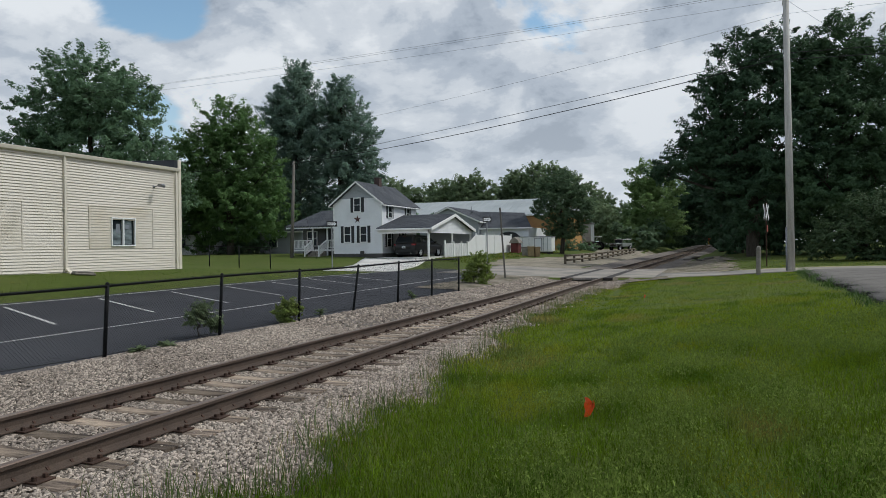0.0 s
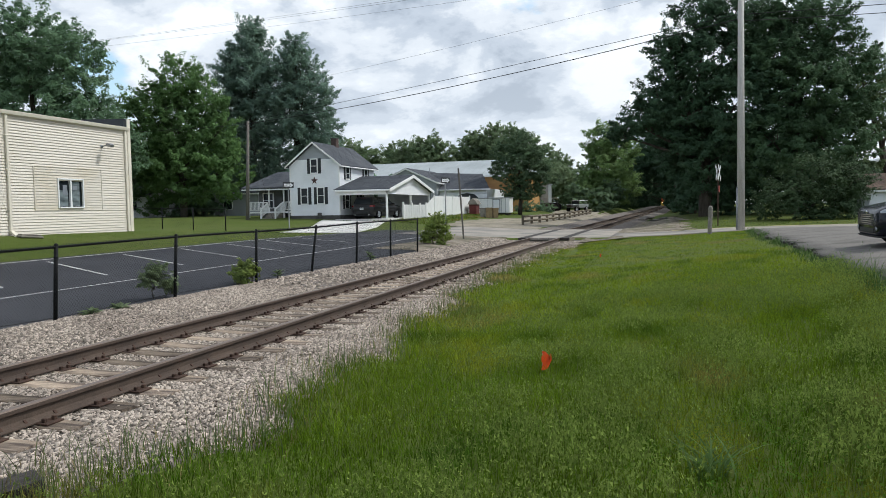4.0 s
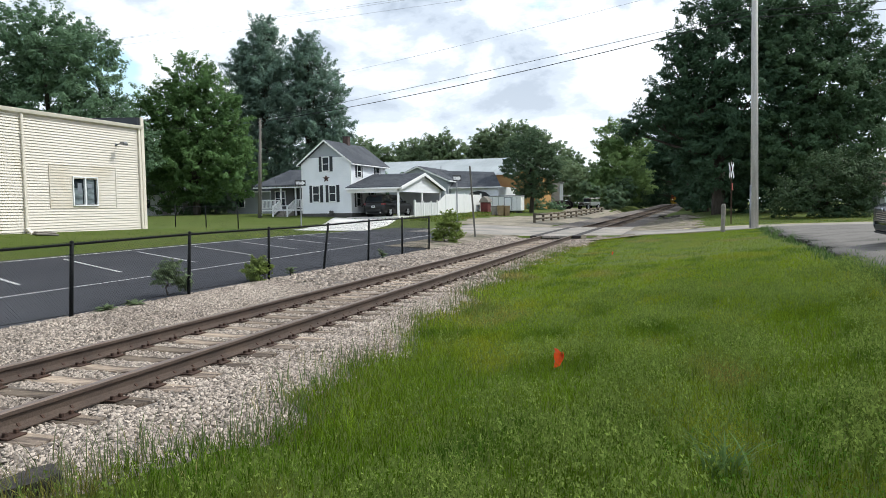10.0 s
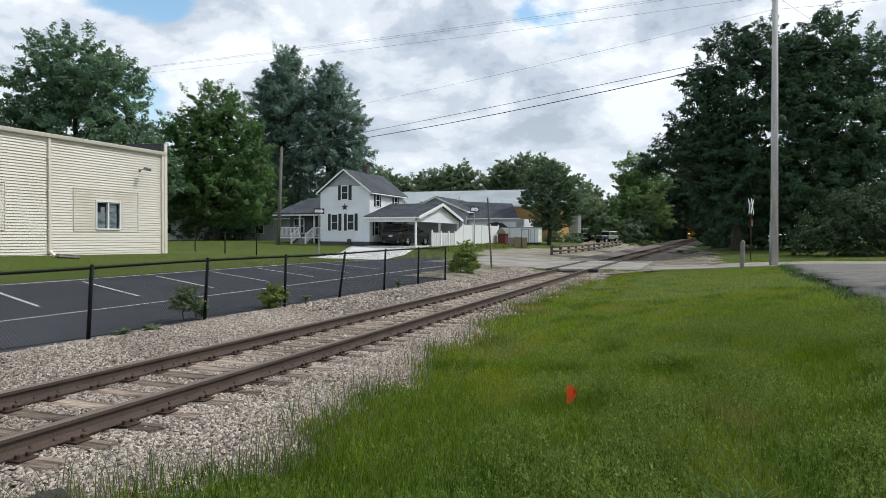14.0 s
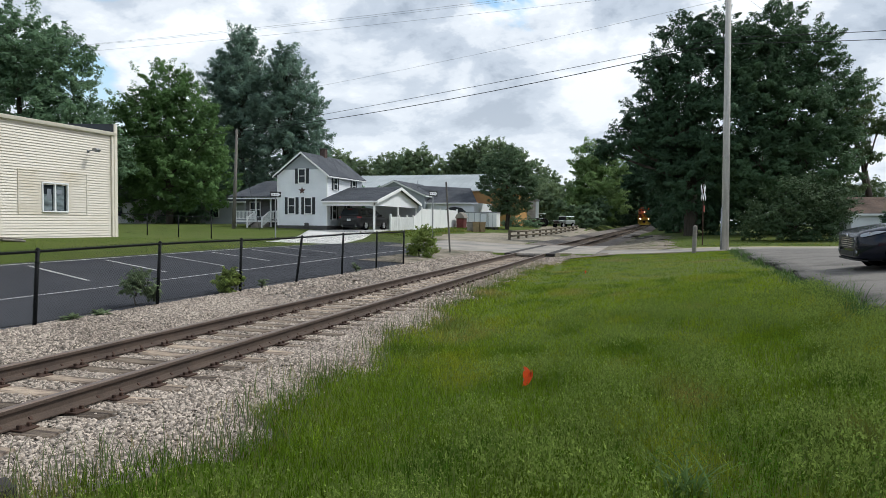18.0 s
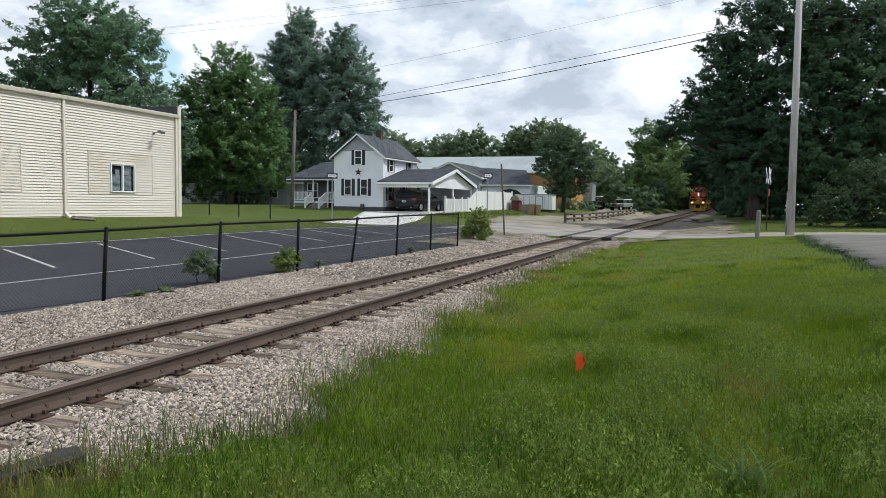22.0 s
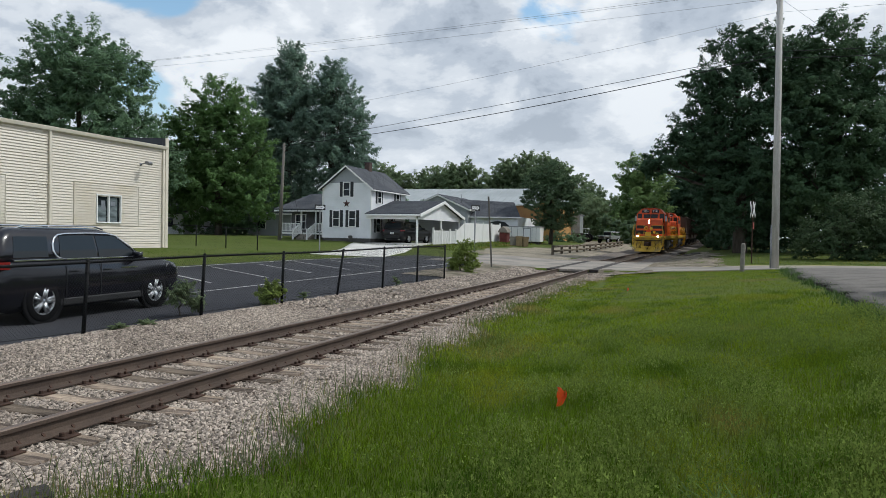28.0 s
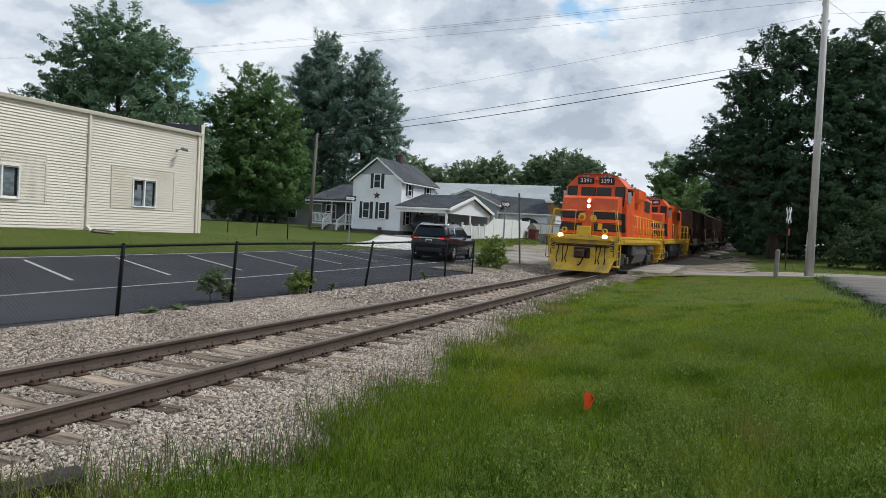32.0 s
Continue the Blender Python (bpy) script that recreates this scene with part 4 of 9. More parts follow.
def build_lot_marks():
    def stripe(name, x0, y0, x1, y1, w, mat, label):
        a, b = Vector((x0, y0)), Vector((x1, y1))
        n = max(2, int((b - a).length / 0.5))
        s = (b - a).normalized().orthogonal() * w / 2
        v, f = [], []
        for k in range(n + 1):
            p = a.lerp(b, k / n)
            for q in (p + s, p - s):
                v.append((q.x, q.y, gz(q.x, q.y) + 0.036))
        f = [(2 * k, 2 * k + 1, 2 * k + 3, 2 * k + 2) for k in range(n)]
        me = fast_mesh(name, v, f, mat)
        tagged(new(name, me), label, "road marking", kind="structure")

    stripe("lot_line", -11.72, -8, -11.84, 14.7, 0.08, M["stripe"], "long worn white painted line on the lot")
    stripe("lot_line", -11.84, 14.7, -11.42, 34.5, 0.08, M["stripe"], "long worn white painted line on the lot")
    for k in range(13):
        y = -5.8 + 2.78 * k if k < 9 else 16.44 + 2.70 * (k - 8)
        stripe("bay_line", -12.88 + 0.03 * max(0, k - 6), y, -15.66, y + 0.98 - 0.03 * max(0, k - 6), 0.09, M["stripe"], "worn painted parking bay line")
    stripe("lot_edge_line", -16.05, -8, -16.05, 33, 0.08, M["stripe"], "thin pale edge line of the lot")


build_lot_marks()


# ---------------------------------------------------------------- cream commercial building
def build_cream_building():
    x, y0, y1, zb, zt = -20.4, -14.0, 23.2, 0.86, 4.86
    b = thing("commercial_building", "long cream vinyl-sided commercial building with low metal roof edge", "building")
    wins = [(20.16, 1.85, 1.06, 0.96), (14.58, 1.86, 1.06, 0.96), (8.9, 1.86, 1.06, 0.96), (3.2, 1.86, 1.06, 0.96)]
    # structure behind the siding, with the openings left free
    core = Geo()
    for a, c in zip([y0] + sorted(w[0] + w[2] / 2 for w in wins), sorted(w[0] - w[2] / 2 for w in wins) + [y1]):
        core.box(x - 0.25, a, zb - 0.3, x - 0.002, c, zt)
    for wy, wz, ww, wh in wins:
        core.box(x - 0.25, wy - ww / 2, zb - 0.3, x - 0.002, wy + ww / 2, wz)
        core.box(x - 0.25, wy - ww / 2, wz + wh, x - 0.002, wy + ww / 2, zt)
    part("front_wall", core, M["siding_c"], b)
    g = Geo()
    siding(g, (x, 0, 0), (0, 1, 0), (1, 0, 0), zb, zt - 0.03, lambda z: (y0, y1 - 0.06), 0.095, 0.032, [(w[0] - w[2] / 2, w[0] + w[2] / 2, w[1], w[1] + w[3]) for w in wins])
    part("siding", g, M["siding_c"], b, "cream lapped vinyl siding")
    for wy, wz, ww, wh in wins:
        p = Geo()
        siding(p, (x + 0.012, 0, 0), (0, 1, 0), (1, 0, 0), wz - 0.12, wz + 1.38, lambda z: (wy - 1.53, wy + 1.45), 0.095, 0.028, [(wy - ww / 2, wy + ww / 2, wz, wz + wh)])
        part("siding_patch", p, M["siding_c2"], b, "newer siding patch round a window")
        e = Geo()
        for a in (wy - 1.55, wy + 1.45):
            e.box(x + 0.015, a, wz - 0.12, x + 0.045, a + 0.03, wz + 1.38, 0.004)
        e.box(x + 0.015, wy - 1.55, wz + 1.38, x + 0.045, wy + 1.48, wz + 1.41, 0.004)
        part("patch_trim", e, M["siding_c2"], b)
        win, m = wall_window(b, (x + 0.02, wy, wz), (0, 1, 0), (1, 0, 0), ww, wh, 2, 0.05, depth=0.045, recess=True)
        part("blind", Geo().box(-0.5, -0.12, 0.05, -0.05, -0.10, 0.95, 0, m), M["curtain"], win)
        # added panels just before the glass, coloured as its pale reflection
        for e in range(2):
            part("blind", Geo().box(-ww / 2 + 0.02 + e * ww * 0.5, -0.047, 0.02, -ww / 2 + ww * 0.42 + e * ww * 0.5, -0.0455, wh * (0.95 if e else 0.62), 0, m), M["blind"], win, "grey-blue panel painted as sky reflection on the pane")
        part("notice", Geo().box(-0.30, -0.043, 0.42, -0.12, -0.041, 0.78, 0, m), M["curtain"], win, "grey paper notice in the window")
        part("notice", Geo().box(0.14, -0.043, 0.60, 0.34, -0.041, 0.76, 0, m), M["curtain"], win, "small grey paper notice in the window")
    part("room", Geo().box(x - 6, y0 + 0.3, zb, x - 2.2, y1 - 0.3, zt - 0.4), M["curtain"], b)
    # roof edge: fascia, gutter, thin metal cap
    part("fascia", Geo().box(x, y0, zt - 0.03, x + 0.05, y1 - 0.05, zt + 0.10, 0.008), M["trim"], b)
    part("gutter", Geo().prism([(x + 0.05, zt + 0.02), (x + 0.13, zt + 0.0), (x + 0.16, zt + 0.11), (x + 0.15, zt + 0.12), (x + 0.05, zt + 0.12)], y0, y1 - 0.1), M["trim"], b, "cream metal gutter")
    part("roof", Geo().prism([(x + 0.06, zt + 0.125), (x - 14, zt + 0.55), (x - 14, zt + 0.45), (x + 0.06, zt + 0.10)], y0, y1 - 0.3), M["metal_roof"], b, "low grey metal roof")
    part("end_wall", Geo().prism([(x - 0.002, zb - 0.3), (x - 0.002, zt + 0.45), (x - 14, zt + 1.0), (x - 14, zb - 0.3)], y1 - 0.3, y1 - 0.08), M["shutter"], b, "dark parapet end wall")
    ge = Geo()
    siding(ge, (x, y1, 0), (-1, 0, 0), (0, 1, 0), zb, zt + 0.4, lambda z: (0.0, 14), 0.125, 0.02)
    part("end_siding", ge, M["siding_c"], b)
    part("end_core", Geo().box(x - 14, y1 - 0.08, zb - 0.3, x - 0.004, y1 - 0.004, zt + 0.4), M["siding_c"], b)
    part("corner_trim", Geo().box(x - 0.02, y1 - 0.13, zb - 0.05, x + 0.045, y1 + 0.035, zt + 0.47, 0.01), M["trim"], b, "cream corner post")
    part("end_downspout", Geo().box(x + 0.022, y1 - 0.32, zb + 0.02, x + 0.085, y1 - 0.22, zt + 0.02, 0.01), M["trim"], b)
    for y in (17.63, 5.2):
        d = part("downspout", Geo().box(x + 0.022, y - 0.045, zb + 0.1, x + 0.095, y + 0.045, zt + 0.02, 0.012), M["trim"], b, "cream downspout")
        part("spout_elbow", Geo().prism([(x + 0.03, zb + 0.22), (x + 0.1, zb + 0.22), (x + 0.3, zb + 0.06), (x + 0.3, zb - 0.02)], y - 0.06, y + 0.06), M["trim"], d)
        for z in (zb + 0.9, zb + 2.2, zb + 3.3):
            part("strap", Geo().box(x + 0.02, y - 0.08, z, x + 0.10, y + 0.08, z + 0.03, 0.004), M["trim"], d)
    part("base_strip", Geo().box(x - 0.02, y0, zb - 0.12, x + 0.03, y1, zb, 0.006), M["trim"], b)
    for y in (21.72, 10.4):
        lamp = thing("wall_light", "weathered grey floodlight on a short wall arm", "wall light", pose(x + 0.02, y, 4.13))
        part("arm", Geo().tube((0, 0, 0), (0.30, 0.05, 0.06), 0.022), M["galv"], lamp)
        part("housing", Geo().prism([(0.26, 0.0), (0.46, -0.05), (0.50, 0.03), (0.42, 0.10), (0.28, 0.10)], -0.08, 0.10), M["galv"], lamp)
        part("mount", Geo().lathe([(0, 0.06), (0.03, 0.055), (0.035, 0.001)], (0, 0, 0), "x", 12), M["galv"], lamp)
    sb = solid("splash_block", Geo().box(-0.35, -0.25, 0, 0.35, 0.25, 0.07, 0.02).box(-0.3, -0.2, 0.07, 0.3, 0.15, 0.12, 0.02), M["timber"], "weathered splash boards under a downspout", "splash block")
    sb.matrix_basis = pose(-19.9, 17.9, gz(-19.9, 17.9) - 0.01, 0, 5, 70)


build_cream_building()


# ---------------------------------------------------------------- white house with porch and carport
def shuttered_window(house, at, along, out, w, h):
    win, m = wall_window(house, at, along, out, w, h, 1, 0.08, "white", True)
    for s in (-1, 1):
        x0 = s * (w / 2 + 0.09)
        x1 = s * (w / 2 + 0.09 + 0.26)
        g = Geo().box(min(x0, x1), 0.0, -0.08, max(x0, x1), 0.055, h + 0.08, 0.008, m)
        k = -0.02
        while k < h:
            g.box(min(x0, x1) + 0.04, 0.055, k, max(x0, x1) - 0.04, 0.066, k + 0.045, 0, m)
            k += 0.09
        part("shutter", g, M["shutter"], house, "black louvred shutter")
    return win


def gable_limits(c, half, eave, apex):
    return lambda z: (c - half, c + half) if z <= eave else (c - half * (apex - z) / (apex - eave), c + half * (apex - z) / (apex - eave))


def build_house():
    h = thing("white_house", "white two-storey farmhouse with black shutters and a grey shingle roof", "house")
    x0, x1, y0, y1, zb, ze, za = -29.0, -24.65, 51.0, 58.0, 1.0, 5.25, 6.92
    c, half = (x0 + x1) / 2, (x1 - x0) / 2
    # walls
    outline = [(x0, zb - 0.6), (x1, zb - 0.6), (x1, ze), (c, za), (x0, ze)]
    part("wall_core", Geo().prism(outline, y0 + 0.02, y1 - 0.02), M["siding_w"], h)
    g = Geo()
    siding(g, (0, y0, 0), (1, 0, 0), (0, -1, 0), zb + 0.19, ze + 0.42, gable_limits(c, half, ze, za), 0.15, 0.04)
    part("front_siding", g, M["siding_w"], h, "white lapped siding")
    g = Geo()
    siding(g, (0, y0, 0), (1, 0, 0), (0, -1, 0), ze + 0.42, za - 0.05, gable_limits(c, half, ze, za), 0.11, 0.022)
    part("gable_siding", g, M["siding_g"], h, "grey shingled gable peak")
    g = Geo()
    siding(g, (x1, 0, 0), (0, 1, 0), (1, 0, 0), zb + 0.19, ze, lambda z: (y0, y1), 0.15, 0.04)
    part("side_siding", g, M["siding_w"], h, "white lapped siding")
    part("foundation", Geo().box(x0 - 0.02, y0 - 0.03, zb - 0.7, x1 + 0.03, y1, zb + 0.18, 0.02), M["foundation"], h)
    for x in (x0, x1):
        part("corner_board", Geo().box(x - 0.06, y0 - 0.045, zb + 0.19, x + 0.06, y0 + 0.06, ze, 0.008), M["white"], h)
    # roof
    ov, t = 0.32, 0.16
    sl = (za - ze) / half
    for s in (-1, 1):
        ex = c + s * (half + ov)
        ez = ze - sl * ov
        cor = [(ex, y0 - 0.3, ez + t), (ex, y1 + 0.3, ez + t), (c, y1 + 0.3, za + t), (c, y0 - 0.3, za + t)]
        roof = part("roof", roof_slab(Geo(), cor, t), M["shingle"], h, "grey asphalt shingle roof")
        rows = Geo()
        shingle_rows(rows, cor)
        part("shingle_layer", rows, M["shingle"], roof)
        bar = Geo()
        roof_slab(bar, [(ex, y0 - 0.34, ez + t - 0.01), (ex, y0 - 0.30, ez + t - 0.01), (c, y0 - 0.30, za + t - 0.01), (c, y0 - 0.34, za + t - 0.01)], 0.14)
        part("rake_board", bar, M["white"], h)
        part("eave_gutter", Geo().box(ex - 0.05, y0 - 0.3, ez + 0.0, ex + 0.05, y1 + 0.3, ez + 0.09, 0.02), M["white"], h)
    ch = part("chimney", Geo().box(c - 0.24, 54.6, za - 0.4, c + 0.24, 55.1, za + 0.72, 0.02), M["brick"], h, "short red brick chimney")
    part("chimney_cap", Geo().box(c - 0.29, 54.55, za + 0.72, c + 0.29, 55.15, za + 0.80, 0.02), M["foundation"], ch)
    # windows
    front, along = (0, -1, 0), (1, 0, 0)
    shuttered_window(h, (c + 0.0, y0 - 0.0, 4.62), along, front, 0.52, 1.05)
    shuttered_window(h, (c - 0.92, y0 - 0.0, 2.15), along, front, 0.52, 1.22)
    shuttered_window(h, (c + 0.55, y0 - 0.0, 2.15), along, front, 0.52, 1.22)
    shuttered_window(h, (x1 + 0.0, 52.5, 4.12), (0, 1, 0), (1, 0, 0), 0.62, 0.88)
    shuttered_window(h, (x1 + 0.0, 56.2, 4.12), (0, 1, 0), (1, 0, 0), 0.62, 0.88)
    shuttered_window(h, (x1 + 0.0, 52.3, 1.75), (0, 1, 0), (1, 0, 0), 0.7, 1.25)
    shuttered_window(h, (x1 + 0.0, 55.0, 1.75), (0, 1, 0), (1, 0, 0), 0.7, 1.25)
    star = [(math.sin(k * math.pi / 5) * (0.34 if k % 2 == 0 else 0.14), math.cos(k * math.pi / 5) * (0.34 if k % 2 == 0 else 0.14)) for k in range(10)]
    g = Geo()
    g.add([(a, 0, b) for a, b in star] + [(0, -0.10, 0)], [(k, (k + 1) % 10, 10) for k in range(10)] + [tuple(range(10))])
    st = solid("barn_star", g, M["star"], "dark red five-pointed metal barn star on the gable wall", "wall decoration")
    st.matrix_basis = pose(c + 0.0, y0 - 0.03, 3.98)
    # meter and pipe by the foundation
    part("gas_meter", Geo().box(c + 0.3, y0 - 0.25, zb + 0.05, c + 0.62, y0 - 0.05, zb + 0.40, 0.04).tube((c + 0.46, y0 - 0.12, zb - 0.3), (c + 0.46, y0 - 0.12, zb + 0.1), 0.03), M["foundation"], h, "dark gas meter")
    # porch wing
    px0, px1, pf, pb, pe = -33.7, -29.0, 51.9, 55.6, 3.45
    part("wing_wall", Geo().box(px0 + 0.25, pf + 1.5, zb - 0.4, px1, pb + 2, pe, 0.01), M["porch_wall"], h, "porch wall in grey darkened for the porch shade")
    g = Geo()
    siding(g, (0, pf + 1.48, 0), (1, 0, 0), (0, -1, 0), zb + 0.3, pe, lambda z: (px0 + 0.25, px1), 0.11, 0.02)
    part("wing_siding", g, M["porch_wall"], h)
    wall_window(h, (px0 + 1.2, pf + 1.44, zb + 0.9), along, front, 0.9, 1.2, 1, 0.07, "white", True)
    part("front_door", Geo().box(px0 + 2.5, pf + 1.40, zb + 0.3, px0 + 3.4, pf + 1.46, zb + 2.35, 0.02), M["shutter"], h, "dark front door")
    rx0, rx1, ry0, ry1 = px0 - 0.35, px1, pf - 0.35, pb + 2.3
    ridge_z = 4.98
    cors = [[(rx0, ry0, pe + 0.1), (rx1, ry0, pe + 0.1), (rx1, ry0 + 2.9, ridge_z), (rx0 + 1.9, ry0 + 2.9, ridge_z)],
            [(rx0, ry1, pe + 0.1), (rx0, ry0, pe + 0.1), (rx0 + 1.9, ry0 + 2.9, ridge_z), (rx0 + 1.9, ry0 + 2.95, ridge_z)]]
    for cor in cors:
        r = part("porch_roof", roof_slab(Geo(), cor, 0.12), M["shingle"], h, "grey shingle porch roof")
        rows = Geo()
        shingle_rows(rows, cor)
        part("shingle_layer", rows, M["shingle"], r)
    part("porch_fascia", Geo().box(rx0, ry0, pe - 0.12, rx1, ry0 + 0.1, pe + 0.06, 0.01), M["white"], h)
    part("porch_floor", Geo().box(px0, pf, zb + 0.42, px1, pf + 1.5, zb + 0.56, 0.01), M["white"], h)
    for k, x in enumerate((px0 + 0.1, px0 + 2.05, px0 + 3.45, px1 - 0.15)):
        p = part("porch_post", Geo().box(x - 0.06, pf + 0.05, zb - 0.5, x + 0.06, pf + 0.17, pe - 0.1, 0.01), M["white"], h, "white porch post")
    def railing(xa, xb):
        r = part("porch_railing", Geo().box(xa, pf + 0.07, zb + 1.30, xb, pf + 0.15, zb + 1.37, 0.01).box(xa, pf + 0.08, zb + 0.66, xb, pf + 0.14, zb + 0.72, 0.008), M["white"], h, "white balustrade")
        n = int((xb - xa) / 0.13)
        for k in range(n):
            x = xa + (k + 0.5) * (xb - xa) / n
            part("baluster", Geo().box(x - 0.02, pf + 0.09, zb + 0.7, x + 0.02, pf + 0.13, zb + 1.31), M["white"], r)
    railing(px0 + 0.16, px0 + 1.99)
    railing(px0 + 3.51, px1 - 0.2)
    for k in range(4):
        part("step", Geo().box(px0 + 2.15, pf - 0.28 * (k + 1), zb - 0.5, px0 + 3.35, pf - 0.28 * k, zb + 0.42 - 0.14 * k, 0.01), M["timber"], h)
    for x in (px0 + 2.08, px0 + 3.42):
        g = Geo()
        roof_slab(g, [(x - 0.04, pf, zb + 1.36), (x + 0.04, pf, zb + 1.36), (x + 0.04, pf - 1.25, zb + 0.8), (x - 0.04, pf - 1.25, zb + 0.8)], 0.08)
        for k in range(8):
            yy = pf - 0.08 - 0.15 * k
            zz = zb + 1.32 - 0.448 * (pf - yy)
            g.box(x - 0.02, yy - 0.02, zz - 0.72, x + 0.02, yy + 0.02, zz)
        g.box(x - 0.05, pf - 1.3, zb - 0.4, x + 0.05, pf - 1.2, zb + 0.9)
        part("stair_rail", g, M["white"], h, "white stair rail")
    # carport, its ridge running out from the house wall
    cx0, cx1, cy0, cy1, ce, cr = -24.6, -20.2, 50.1, 60.4, 3.02, 4.25
    cm = (cy0 + cy1) / 2
    cp = thing("carport", "open white carport with grey shingle roof against the house", "carport")
    for ya, s in ((cy0 - 0.25, 1), (cy1 + 0.25, -1)):
        cor = [(cx0, ya, ce), (cx1 + 0.3, ya, ce), (cx1 + 0.3, cm, cr), (cx0, cm, cr)]
        r = part("roof", roof_slab(Geo(), [(p[0], p[1], p[2] + 0.16) for p in cor], 0.16), M["shingle"], cp, "grey asphalt shingle roof")
        rows = Geo()
        shingle_rows(rows, [(p[0], p[1], p[2] + 0.16) for p in cor])
        part("shingle_layer", rows, M["shingle"], r)
        bar = Geo()
        roof_slab(bar, [(cx1 + 0.3, ya, ce + 0.15), (cx1 + 0.35, ya, ce + 0.15), (cx1 + 0.35, cm, cr + 0.15), (cx1 + 0.3, cm, cr + 0.15)], 0.24)
        part("rake_board", bar, M["white"], cp)
    part("header_beam", Geo().box(cx0, cy0, ce - 0.28, cx1, cy0 + 0.16, ce, 0.01), M["white"], cp, "white header beam")
    part("front_gutter", Geo().box(cx0, cy0 - 0.32, ce - 0.02, cx1 + 0.3, cy0 - 0.22, ce + 0.1, 0.02), M["white"], cp)
    g = Geo()
    siding(g, (cx1, 0, 0), (0, 1, 0), (1, 0, 0), ce - 0.25, cr - 0.05, gable_limits(cm, (cy1 - cy0) / 2, ce, cr), 0.11, 0.02)
    part("gable_siding", g, M["siding_w"], cp)
    part("gable_core", Geo().prism([(cy0, ce - 0.25), (cy1, ce - 0.25), (cy1, ce), (cm, cr), (cy0, ce)], cx1 - 0.1, cx1 - 0.003, "x"), M["siding_w"], cp)
    part("ceiling_board", Geo().box(cx0, cy0 + 0.16, ce - 0.06, cx1 - 0.1, cy1, ce - 0.02), M["white"], cp)
    for y in (cy0 + 0.08, cm + 0.2, cy1 - 0.1):
        part("post", Geo().box(cx1 - 0.15, y - 0.07, 0.3, cx1 - 0.01, y + 0.07, ce - 0.1, 0.01), M["white"], cp, "white post")
    part("downspout", Geo().box(cx1 + 0.02, cy1 - 0.05, 0.5, cx1 + 0.1, cy1 + 0.04, ce, 0.01), M["galv"], cp)
    part("carport_slab", Geo().box(cx0, cy0 - 0.1, 0.2, cx1, cy1, 0.86, 0.02), M["concrete"], cp)
    part("back_wall", Geo().box(cx0, cy1 - 0.12, 0.5, cx1 - 0.2, cy1, ce - 0.06), M["siding_g"], cp, "grey back wall")


build_house()


# ---------------------------------------------------------------- vinyl fence, garage house, barn, sheds
def build_vinyl_fence():
    f = thing("vinyl_fence", "white vinyl privacy fence stepping up from a picket section", "fence")
    x = -20.0

    def top_z(y):
        return float(np.interp(y, [52.4, 58.4, 59.2, 60.2, 61.0, 74], [1.95, 1.95, 2.10, 2.45, 2.72, 2.78]))

    def panel(ya, yb, pickets):
        n = max(3, int((yb - ya) / (0.16 if pickets else 0.22)))
        zb = gz(x, (ya + yb) / 2)
        for k in range(n):
            y = ya + (k + 0.5) * (yb - ya) / n
            w = 0.045 if pickets else (yb - ya) / n / 2 - 0.003
            t = top_z(y)
            part("picket" if pickets else "board", Geo().prism([(y - w, zb - 0.1), (y + w, zb - 0.1), (y + w, t - (0.05 if pickets else 0)), (y, t), (y - w, t - (0.05 if pickets else 0))], x - 0.015, x + 0.015, "x"), M["white"], f)
        for zz in (zb + 0.2, top_z(ya) - 0.25):
            part("fence_rail", Geo().box(x - 0.06, ya, zz, x - 0.02, yb, zz + 0.09, 0.008), M["white"], f)
        part("fence_post", Geo().box(x - 0.07, yb - 0.07, zb - 0.3, x + 0.07, yb + 0.07, top_z(yb) + 0.14, 0.015), M["white"], f)

    part("fence_post", Geo().box(x - 0.07, 52.9, 0.3, x + 0.07, 53.04, 2.16, 0.015), M["white"], f)
    for ya, yb in ((53.0, 55.0), (55.0, 57.0), (57.0, 58.6)):
        panel(ya, yb, True)
    for ya, yb in ((58.6, 61.0), (61.0, 63.9), (63.9, 66.8), (66.8, 69.9), (69.9, 73.2)):
        panel(ya, yb, False)


